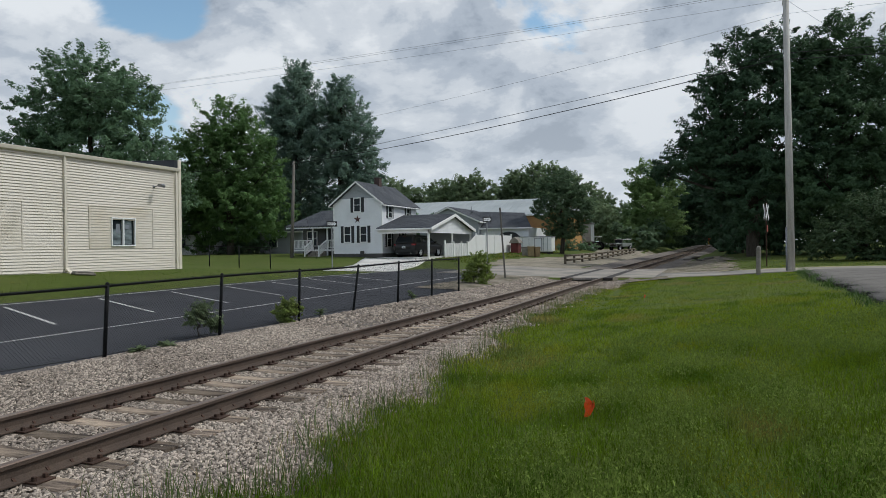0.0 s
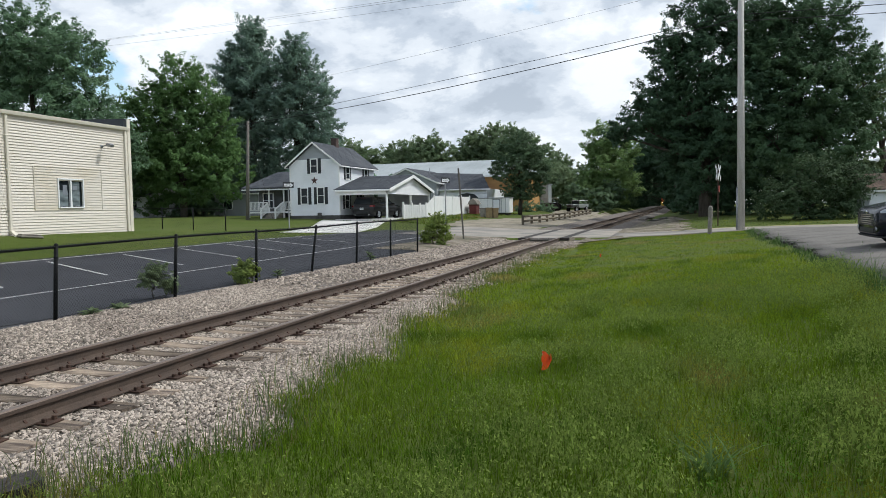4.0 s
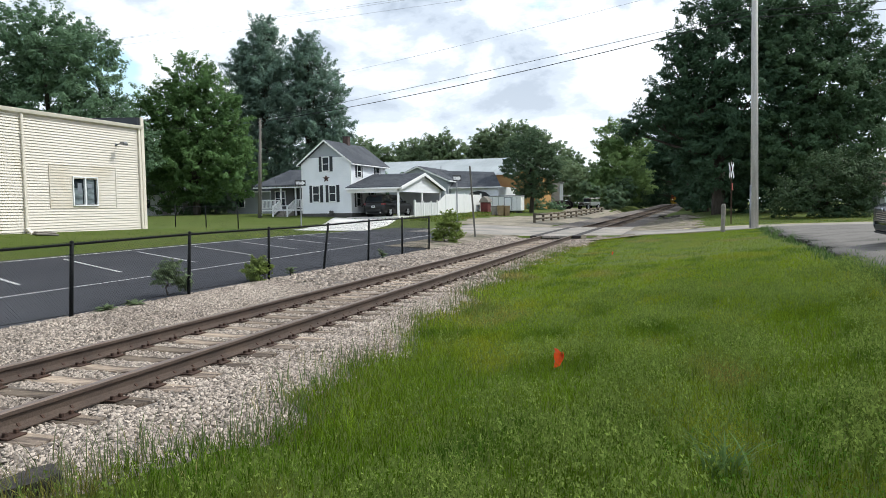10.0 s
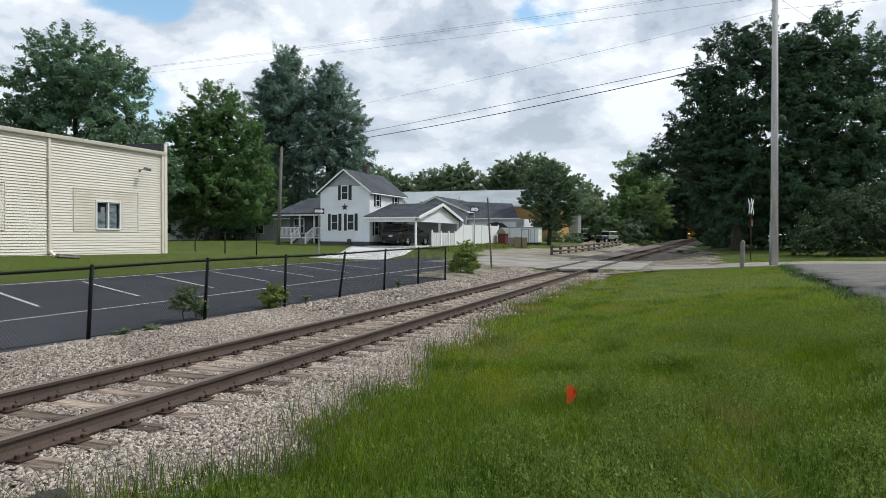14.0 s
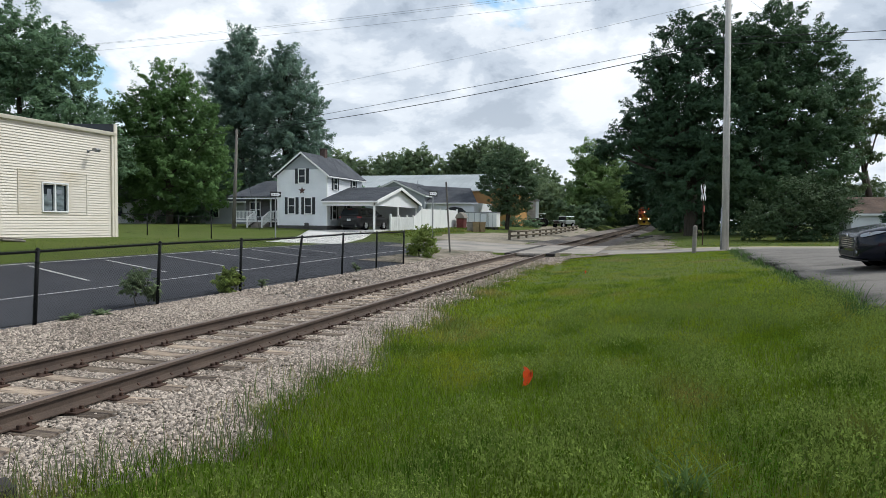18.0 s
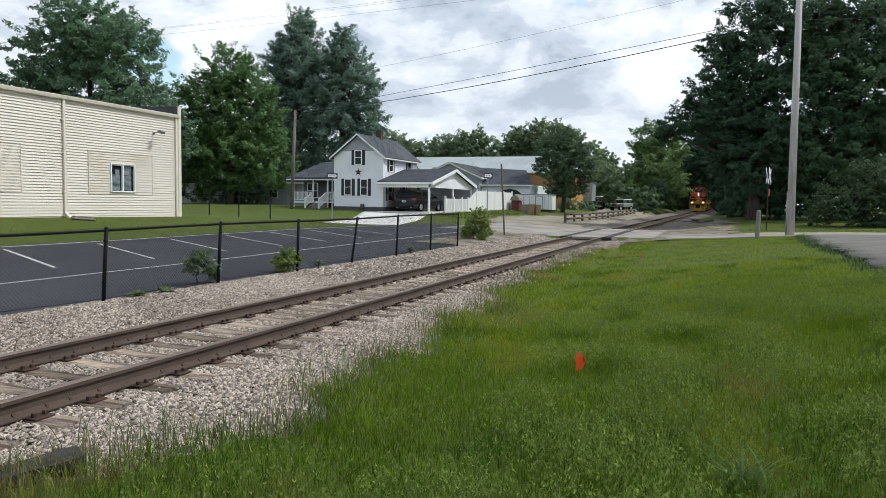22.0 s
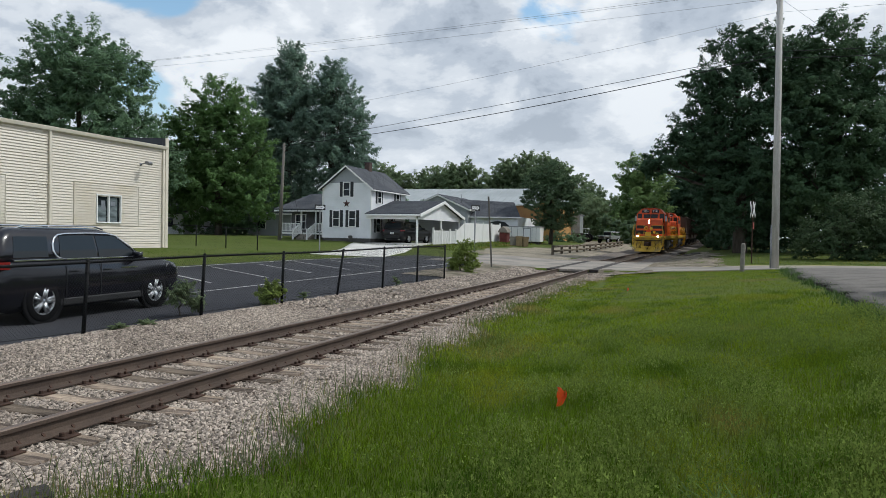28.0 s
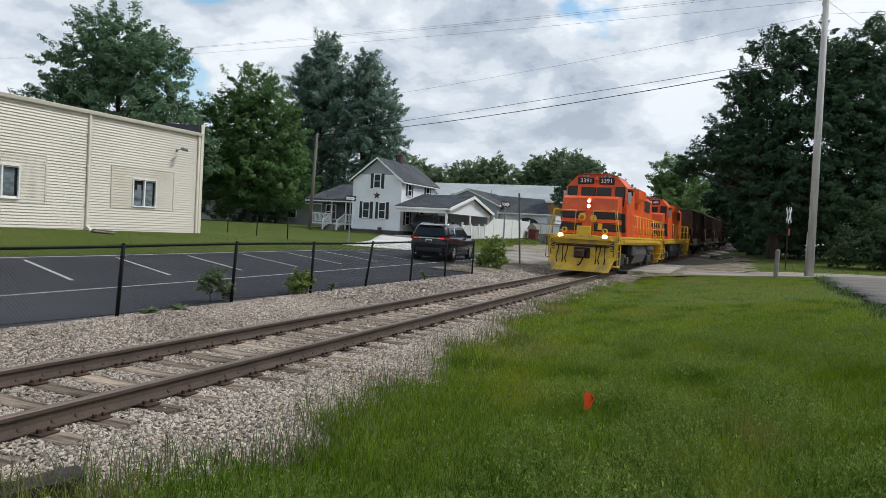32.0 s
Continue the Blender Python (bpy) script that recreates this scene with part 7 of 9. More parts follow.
        # end handrails across the deck
        for s in (-1, 1):
            part("end_handrail", Geo().path([(s * 1.45, y0 + d * 0.05, 1.66), (s * 1.45, y0 + d * 0.05, 2.72), (s * 0.42, y0 + d * 0.05, 2.72), (s * 0.42, y0 + d * 0.05, 1.66)], 0.022, 6), M["yellow"], c, "yellow end handrail")
            part("mid_rail", Geo().tube((s * 1.45, y0 + d * 0.05, 2.2), (s * 0.42, y0 + d * 0.05, 2.2), 0.016, 0.016, 6), M["black"], c)
    part("drop_step", Geo().box(-0.32, 0.36, 1.62, 0.32, 0.44, 2.05, 0.02), M["yellow"], c)
    # nose: orange over black bands
    def band(name, x, ya, yb, z0, z1, mat):
        return part(name, Geo().box(-x, ya, z0, x, yb, z1, 0.035), M[mat], c)
    band("nose_band", 1.33, 1.32, 3.2, 1.66, 1.86, "orange")
    band("nose_stripe", 1.332, 1.318, 3.2, 1.86, 2.18, "black")
    band("nose_band", 1.33, 1.32, 3.2, 2.18, 2.40, "orange")
    band("nose_stripe", 1.332, 1.318, 3.2, 2.40, 2.70, "black")
    part("nose", Geo().prism([(1.32, 2.70), (3.2, 2.70), (3.2, 3.42), (1.75, 3.42), (1.40, 3.30)], -1.36, 1.36, "x"), M["orange"], c, "orange nose")
    part("nose_door", Geo().box(-0.30, 1.295, 1.72, 0.20, 1.325, 2.68, 0.02), M["orange"], c, "orange nose door")
    em = part("emblem", Geo().lathe([(0, 0.001), (0, 0.20), (0.015, 0.21), (0.015, 0.001)], (-0.32, 1.285, 2.45), "y", 6), M["yellow"], c, "yellow round emblem")
    part("emblem", Geo().lathe([(0, 0.001), (0, 0.18), (0.015, 0.19), (0.015, 0.001)], (0.22, 1.285, 2.40), "y", 6), M["yellow"], c)
    part("emblem_core", Geo().lathe([(-0.01, 0.001), (-0.01, 0.10), (0.0, 0.11)], (-0.32, 1.285, 2.45), "y", 6), M["orange"], em)
    part("brake_wheel_bracket", Geo().box(0.42, 1.24, 1.9, 0.62, 1.33, 2.2, 0.02), M["yellow"], c)
    # cab
    cab = [(-1.52, 1.66), (1.52, 1.66), (1.52, 3.98), (1.02, 4.58), (0.55, 4.66), (-0.55, 4.66), (-1.02, 4.58), (-1.52, 3.98)]
    part("cab", Geo().prism(cab, 2.62, 5.1), M["orange"], c, "orange cab")
    part("cab_roof", Geo().prism([(-1.04, 4.585), (-0.55, 4.665), (0.55, 4.665), (1.04, 4.585), (0.55, 4.70), (-0.55, 4.70)], 2.5, 5.2), M["orange"], c)
    for s in (-1, 1):
        part("cab_stripe", Geo().box(min(s * 1.518, s * 1.526), 2.64, 1.86, max(s * 1.518, s * 1.526), 5.08, 2.18), M["black"], c)
        part("cab_stripe", Geo().box(min(s * 1.518, s * 1.526), 2.64, 2.40, max(s * 1.518, s * 1.526), 5.08, 2.70), M["black"], c)
        part("front_stripe", Geo().box(min(s * 1.17, s * 1.5), 2.612, 1.86, max(s * 1.17, s * 1.5), 2.622, 2.70), M["black"], c)
        # windscreens with black gaskets
        x0, x1 = (0.05, 0.74) if s > 0 else (-0.74, -0.05)
        w = part("windscreen", Geo().box(x0, 2.585, 3.50, x1, 2.60, 3.92), M["glass_cab"], c, "grey windscreen")
        part("gasket", Geo().box(x0 - 0.025, 2.59, 3.475, x1 + 0.025, 2.618, 3.945, 0.02), M["black"], w)
        xs0, xs1 = (1.0, 1.42) if s > 0 else (-1.42, -1.0)
        zs0 = 3.06 if s > 0 else 3.36
        w = part("door_window", Geo().prism([(xs0, zs0), (xs1, zs0), (xs1, 3.86), (xs1 - s * 0.08 if s > 0 else xs1, 3.98), (xs0 - (0 if s > 0 else s * 0.08), 3.98), (xs0, 3.86)], 2.585, 2.60), M["glass_cab"], c)
        part("gasket", Geo().box(xs0 - 0.03, 2.59, zs0 - 0.03, xs1 + 0.03, 2.618, 4.01, 0.025), M["black"], w)
        nb = part("number_board", Geo().box(min(s * 0.14, s * 0.96), 2.56, 4.12, max(s * 0.14, s * 0.90), 2.63, 4.48, 0.03), M["black"], c, "black number board")
        if number:
            t = part("number", text_mesh(number, 0.31, M["sign_white"]), M["sign_white"], nb)
            t.matrix_basis = pose(s * 0.52, 2.552, 4.30, 90, 0, 0)
        elif s > 0:
            t = part("number", text_mesh("484", 0.29, M["sign_white"]), M["sign_white"], nb)
            t.matrix_basis = pose(s * 0.60, 2.552, 4.30, 90, 0, 0)
            part("number_bars", Geo().box(0.20, 2.55, 4.20, 0.32, 2.557, 4.40), M["sign_white"], nb)
        else:
            part("number_bars", Geo().box(s * 0.55 - 0.3, 2.55, 4.2, s * 0.55 + 0.3, 2.557, 4.40), M["sign_white"], nb)
        part("marker_lamp", Geo().lathe([(0, 0.001), (-0.02, 0.07), (0.05, 0.08)], (s * 0.55 - 0.1, 2.56, 4.56), "y", 10), M["lens"], c)
        part("marker_lamp", Geo().lathe([(0, 0.001), (-0.02, 0.07), (0.05, 0.08)], (s * 0.55 + 0.1, 2.56, 4.56), "y", 10), M["lens"], c)
        # side windows
        for ya, yb in ((3.05, 3.75), (3.85, 4.55)):
            w = part("side_window", Geo().box(min(s * 1.52, s * 1.535), ya, 3.15, max(s * 1.52, s * 1.535), yb, 3.85), M["glass"], c)
            part("window_frame", Geo().box(min(s * 1.515, s * 1.53), ya - 0.05, 3.10, max(s * 1.515, s * 1.53), yb + 0.05, 3.90, 0.005), M["black"], w)
        part("sunshade", Geo().box(min(s * 1.52, s * 1.72), 3.0, 3.93, max(s * 1.52, s * 1.72), 4.6, 3.96, 0.01), M["orange"], c)
        part("mirror", Geo().box(min(s * 1.56, s * 1.74), 2.80, 3.15, max(s * 1.56, s * 1.74), 2.84, 3.75, 0.01), M["lens"], c)
    part("bell", Geo().lathe([(0, 0.14), (0.06, 0.13), (0.16, 0.09), (0.22, 0.03), (0.23, 0.001)], (0.02, 2.5, 4.32), "z", 14), M["orange"], c, "orange bell")
    part("horn", Geo().tube((0.25, 3.0, 4.78), (0.25, 3.6, 4.78), 0.05, 0.02, 8).tube((0.35, 3.0, 4.82), (0.35, 3.6, 4.82), 0.06, 0.02, 8).tube((0.3, 3.4, 4.66), (0.3, 3.4, 4.8), 0.02), M["black"], c)
    hl = part("headlight", Geo().box(-0.16, 1.28, 2.82, 0.12, 1.42, 3.30, 0.05), M["orange"], c)
    for z in (3.18, 2.94):
        part("lamp_face", Geo().lathe([(0, 0.001), (-0.012, 0.070), (0.0, 0.080)], (-0.02, 1.275, z), "y", 16), M["beam" if lights else "lens"], hl)
    # long hood with doors, stripes, grilles and fans
    part("hood", Geo().prism([(-0.90, 1.66), (0.90, 1.66), (0.90, 4.0), (0.70, 4.25), (-0.70, 4.25), (-0.90, 4.0)], 5.1, L - 1.1), M["orange"], c, "orange long hood")
    for s in (-1, 1):
        for z0, z1 in ((1.86, 2.18), (2.40, 2.70)):
            part("hood_stripe", Geo().box(min(s * 0.898, s * 0.907), 5.1, z0, max(s * 0.898, s * 0.907), L - 1.1, z1), M["black"], c)
        for k in range(15):
            y = 5.4 + 0.74 * k
            part("hood_door", Geo().box(min(s * 0.9, s * 0.925), y, 2.74, max(s * 0.9, s * 0.925), y + 0.66, 3.72, 0.008), M["orange"], c)
        for y0, y1 in ((6.0, 7.6), (13.2, 15.6)):
            gr = part("radiator_grille", Geo().box(min(s * 0.9, s * 0.935), y0, 3.20, max(s * 0.9, s * 0.935), y1, 3.98, 0.01), M["black"], c)
            for q in range(8):
                part("slat", Geo().box(min(s * 0.93, s * 0.95), y0 + 0.04, 3.25 + 0.09 * q, max(s * 0.93, s * 0.95), y1 - 0.04, 3.29 + 0.09 * q), M["under"], gr)
        part("dynamic_brake_flare", Geo().prism([(s * 0.88, 3.55), (s * 1.34, 3.78), (s * 1.34, 4.32), (s * 0.70, 4.42), (s * 0.6, 4.2)], 7.9, 10.6), M["orange"], c, "orange brake blister")
        for k in range(2):
            part("lettering_bar", Geo().box(min(s * 0.924, s * 0.932), 5.75 + 0.22 * k, 2.78, max(s * 0.924, s * 0.932), 5.90 + 0.22 * k, 3.30), M["sign_white"], c, "white lettering bar")
        # side handrails, post by post
        n = 11
        for k in range(n):
            y = 5.3 + (L - 6.1 - 0.3) / (n - 1) * k
            part("stanchion", Geo().tube((s * 1.50, y, 1.45), (s * 1.50, y, 2.72), 0.022, 0.022, 6), M["yellow"], c)
        part("handrail", Geo().path([(s * 1.50, 5.3, 2.72), (s * 1.50, L - 1.1, 2.72)], 0.022, 6), M["yellow"], c, "yellow side handrail")
        part("lower_rail", Geo().path([(s * 1.50, 5.3, 2.2), (s * 1.50, L - 1.1, 2.2)], 0.014, 6), M["yellow"], c)
        part("reflective_strip", Geo().box(min(s * 1.50, s * 1.545), 2.0, 1.40, max(s * 1.50, s * 1.545), L - 2.0, 1.55, 0.005), M["yellow"], c)
        part("brake_gear", Geo().box(min(s * 1.1, s * 1.4), 5.6, 0.75, max(s * 1.1, s * 1.4), 6.9, 1.25, 0.05), M["under"], c)
        part("battery_box", Geo().box(min(s * 0.95, s * 1.42), 2.9, 1.66, max(s * 0.95, s * 1.42), 5.0, 2.3, 0.03), M["black"], c)
    for y in (8.5, 9.9, 13.6, 14.9):
        part("roof_fan", Geo().lathe([(0, 0.62), (0.16, 0.62), (0.18, 0.56), (0.14, 0.1), (0.14, 0.001)], (0, y, 4.24), "z", 22), M["under"], c)
    part("exhaust_stack", Geo().box(-0.35, 11.2, 4.22, 0.35, 12.2, 4.50, 0.03), M["under"], c)
    bogie(c, 3.7)
    bogie(c, L - 3.7)
    slim(c)
    return c


def hopper(label, mat):
    L = 15.0
    c = thing("hopper_wagon", label, "wagon", group="hopper wagons")
    part("body", Geo().prism([(0.7, 4.25), (L - 0.7, 4.25), (L - 0.7, 2.6), (L - 2.8, 1.5), (L / 2 + 1.2, 1.1), (L / 2 - 1.2, 1.1), (2.8, 1.5), (0.7, 2.6)], -1.45, 1.45, "x"), M[mat], c)
    for s in (-1, 1):
        for k in range(13):
            y = 0.9 + (L - 1.8) / 12 * k
            part("side_rib", Geo().box(min(s * 1.45, s * 1.54), y - 0.05, 1.7 if 3 < y < L - 3 else 2.7, max(s * 1.45, s * 1.54), y + 0.05, 4.25, 0.01), M[mat], c)
        part("top_chord", Geo().box(min(s * 1.42, s * 1.56), 0.6, 4.22, max(s * 1.42, s * 1.56), L - 0.6, 4.36, 0.02), M[mat], c)
        part("side_sill", Geo().box(min(s * 1.3, s * 1.5), 0.4, 1.05, max(s * 1.3, s * 1.5), L - 0.4, 1.28, 0.02), M[mat], c)
        for y in (0.7, L - 0.7):
            part("ladder", Geo().path([(s * 1.5, y, 1.2), (s * 1.5, y, 4.2)], 0.02, 5), M[mat], c)
    part("roof_walk", Geo().box(-1.3, 0.8, 4.25, 1.3, L - 0.8, 4.34, 0.02), M[mat], c)
    part("end_platform", Geo().box(-1.3, 0.2, 1.05, 1.3, 1.2, 1.15, 0.02).box(-1.3, L - 1.2, 1.05, 1.3, L - 0.2, 1.15, 0.02), M["under"], c)
    part("coupler", Geo().box(-0.14, -0.35, 0.76, 0.14, 0.3, 1.0, 0.03).box(-0.14, L - 0.3, 0.76, 0.14, L + 0.35, 1.0, 0.03), M["rust"], c)
    bogie(c, 2.0, "truck", 1.75, 0.46)
    bogie(c, L - 2.0, "truck", 1.75, 0.46)
    return c


def build_train():
    a = locomotive("orange, yellow and black diesel locomotive with lit headlights", "3391", True)
    b = locomotive("second orange and black diesel locomotive coupled behind", "", False)
    MOVING["train"] = [(a, 0.0, 18.0), (b, 18.4, 18.0)]
    h = hopper("covered hopper wagon in rust brown darkened for tree shade", "hopper")
    y = 37.0
    MOVING["train"].append((h, y, 15.0))
    for k in range(4):
        y += 15.6
        n = copy_thing(h, Matrix.Identity(4))
        MOVING["train"].append((n, y, 15.0))


build_train()


# ---------------------------------------------------------------- trees and plants
def leaf_material(name, col, other, leaf=0.28):
    return material(name, col, 0.6, vary=0.30, scale=0.25, fine=0.9, bump=0, other=other, island=0.16, leaf=leaf, spec=0.12)


def grass_material(name, low, high, worn):
    """Blades that run from lush green through yellow-green to dry tan in drifts of metres."""
    m = material(name, low, 0.65, vary=0.18, scale=0.45, fine=1.6, bump=0, other=high, spread=(0.40, 0.60), island=0.22, leaf=0.30, spec=0.04)
    nt = m.node_tree
    N, L = nt.nodes.new, nt.links.new
    b = nt.nodes["Principled BSDF"]
    base = b.inputs["Base Color"].links[0].from_socket
    coord = N("ShaderNodeTexCoord")
    mp = N("ShaderNodeMapping")
    mp.inputs["Scale"].default_value = (1.0, 0.55, 1.0)
    L(coord.outputs["Object"], mp.inputs[0])
    last = base
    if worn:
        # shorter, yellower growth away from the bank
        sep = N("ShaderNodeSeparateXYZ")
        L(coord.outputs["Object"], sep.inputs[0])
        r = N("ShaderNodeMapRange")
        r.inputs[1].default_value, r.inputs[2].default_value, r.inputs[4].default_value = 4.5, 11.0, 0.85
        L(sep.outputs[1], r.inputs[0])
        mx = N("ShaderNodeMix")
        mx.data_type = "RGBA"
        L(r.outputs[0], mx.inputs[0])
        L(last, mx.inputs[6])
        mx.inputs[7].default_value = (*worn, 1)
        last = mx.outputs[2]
    for scale, lo, hi, tone, most in ((0.55, 0.52, 0.62, (0.255, 0.285, 0.026), 0.9), (0.40, 0.56, 0.66, (0.33, 0.255, 0.085), 0.85), (1.3, 0.52, 0.62, (0.056, 0.118, 0.014), 0.6)):
        n = N("ShaderNodeTexNoise")
        n.inputs["Scale"].default_value, n.inputs["Detail"].default_value = scale, 3
        L(mp.outputs[0], n.inputs["Vector"])
        r = N("ShaderNodeMapRange")
        r.inputs[1].default_value, r.inputs[2].default_value, r.inputs[4].default_value = lo, hi, most
        L(n.outputs["Fac"], r.inputs[0])
        mx = N("ShaderNodeMix")
        mx.data_type = "RGBA"
        L(r.outputs[0], mx.inputs[0])
        L(last, mx.inputs[6])
        mx.inputs[7].default_value = (*tone, 1)
        last = mx.outputs[2]
    r = N("ShaderNodeMapRange")
    r.inputs[3].default_value, r.inputs[4].default_value = 0.65, 1.3
    L(N("ShaderNodeNewGeometry").outputs["Random Per Island"], r.inputs[0])
    sc = N("ShaderNodeVectorMath")
    sc.operation = "SCALE"
    L(last, sc.inputs[0])
    L(r.outputs[0], sc.inputs["Scale"])
    for node in nt.nodes:
        if node.bl_idname == "ShaderNodeBsdfTranslucent":
            L(sc.outputs[0], node.inputs[0])
    L(sc.outputs[0], b.inputs["Base Color"])
    return m


LEAF = {
    # lightened and blued: the haze is painted into the leaf colour
    "maple": leaf_material("hazed_maple_leaves", (0.185, 0.285, 0.165), (0.135, 0.218, 0.128), 0.45),
    "bright": leaf_material("bright_leaves", (0.165, 0.275, 0.100), (0.120, 0.208, 0.078), 0.50),
    "dark": leaf_material("dark_leaves", (0.072, 0.128, 0.070), (0.054, 0.100, 0.056), 0.30),
    # lighter copy of the dark leaves; sunlit foliage is put into the colour
    "woods": leaf_material("woodland_leaves", (0.104, 0.175, 0.088), (0.074, 0.130, 0.068), 0.40),
    # needle colour carries added blue and lightness in place of haze
    "spruce": leaf_material("hazed_blue_green_needles", (0.215, 0.310, 0.235), (0.150, 0.225, 0.172), 0.36),
    # aerial haze over the distant trees is put into this paler leaf colour
    "far": leaf_material("hazed_far_leaves", (0.245, 0.315, 0.175), (0.185, 0.255, 0.14), 0.55),
    # sunlight painted in: brighter green for the tall tree by the far track
    "lime": leaf_material("sunlit_leaves", (0.240, 0.345, 0.135), (0.18, 0.275, 0.105), 0.58),
    "bush": leaf_material("pale_bush_leaves", (0.135, 0.185, 0.085), (0.095, 0.14, 0.065), 0.4),
    "hedge": leaf_material("yellow_green_bush_leaves", (0.235, 0.300, 0.075), (0.16, 0.22, 0.055), 0.45),
    "shrub": leaf_material("shrub_leaves", (0.075, 0.115, 0.054), (0.050, 0.084, 0.040), 0.22),
    "mid": leaf_material("deep_green_leaves", (0.135, 0.200, 0.108), (0.095, 0.150, 0.080), 0.4),
    "rosette": leaf_material("pale_rosette_leaves", (0.150, 0.235, 0.075), (0.115, 0.19, 0.06), 0.35),
    "stalk": leaf_material("grey_green_stalks", (0.120, 0.175, 0.062), (0.155, 0.180, 0.075), 0.3),
    "weed": leaf_material("weed_leaves", (0.085, 0.150, 0.035), (0.060, 0.110, 0.030)),
    "weed_grey": leaf_material("grey_weed_leaves", (0.20, 0.26, 0.135), (0.15, 0.205, 0.105), 0.45),
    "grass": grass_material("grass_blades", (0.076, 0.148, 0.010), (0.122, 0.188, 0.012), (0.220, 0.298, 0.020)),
    "mown": grass_material("mown_blades", (0.078, 0.125, 0.014), (0.102, 0.140, 0.018), None),
    "clover": material("clover_leaves", (0.064, 0.130, 0.014), 0.8, vary=0.25, scale=0.5, fine=3.0, bump=0, other=(0.046, 0.098, 0.011), island=0.25, leaf=0.3, spec=0.03),
    "seed": material("seed_heads", (0.208, 0.275, 0.062), 0.9, vary=0.2, scale=0.6, fine=3.0, bump=0, other=(0.145, 0.205, 0.042), island=0.3, leaf=0.3, spec=0.05),
    "dry": material("dry_stalks", (0.30, 0.24, 0.11), 0.9, vary=0.2, scale=0.6, fine=3.0, bump=0, island=0.4, leaf=0.2, spec=0.05),
}


def leaf_cloud(rng, lobes, per_area, size, clump=1.1, long=1.6, lift=0.15, droop=0.0, inner=0.35, spray=1.25):
    """Leaves gathered in rounded tufts over a set of lobes (x, y, z, r); each tuft is lit on top and dark below."""
    V, F, off = [], [], 0
    up = np.array([0, 0, 1.0])
    for x, y, z, r in np.array(lobes, float):
        nc = max(6, int(5.6 * r * r / (clump * clump)))
        d = rng.normal(size=(nc, 3))
        d /= np.linalg.norm(d, axis=1)[:, None]
        rad = r * (inner + (1 - inner) * rng.random(nc) ** 0.40) * rng.uniform(0.80, 1.08, nc)
        c = np.array([x, y, z]) + d * rad[:, None] * [1, 1, 0.92]
        nl = max(6, int(per_area * clump * clump * 2.0))
        n = nc * nl
        axis = d * [1, 1, 0.5] + rng.normal(size=(nc, 3)) * 0.35 + up * (0.30 + lift - droop)
        axis /= np.linalg.norm(axis, axis=1)[:, None]
        cr = clump * rng.uniform(0.5, 1.15, (nc, 1, 1))
        e = rng.normal(size=(nc, nl, 3))
        e /= np.linalg.norm(e, axis=2)[..., None]
        rho = rng.random((nc, nl, 1)) ** 0.5
        t = rng.random((nc, nl, 1)) ** 1.3
        o = e * rho * cr * 0.72 * [1, 1, 0.62] * (1.1 - 0.7 * t) + axis[:, None] * (t * 1.15 - 0.35) * cr * spray
        P = (c[:, None] + o).reshape(-1, 3)
        nrm = (e * 0.75 * rho + axis[:, None] * 0.25 + d[:, None] * 0.35 + up * 0.5).reshape(-1, 3) + rng.normal(size=(n, 3)) * 0.34
        nrm /= np.linalg.norm(nrm, axis=1)[:, None]
        tt = rng.normal(size=(n, 3)) * 0.8 + np.repeat(axis, nl, 0)
        tt -= nrm * (tt * nrm).sum(1)[:, None]
        tt /= np.linalg.norm(tt, axis=1)[:, None] + 1e-9
        b = np.cross(nrm, tt)
        s = size * 0.80 * rng.uniform(0.55, 1.35, (n, 1))
        quad = np.stack([P - tt * s * long * 0.35 + b * s * 0.5, P - tt * s * long * 0.35 - b * s * 0.5, P + tt * s * long * 0.6 + nrm * s * 0.1], 1).reshape(-1, 3)
        V.append(quad)
        F.append((np.arange(n)[:, None] * 3 + np.arange(3)[None]) + off)
        off += len(quad)
    return np.concatenate(V), np.concatenate(F)


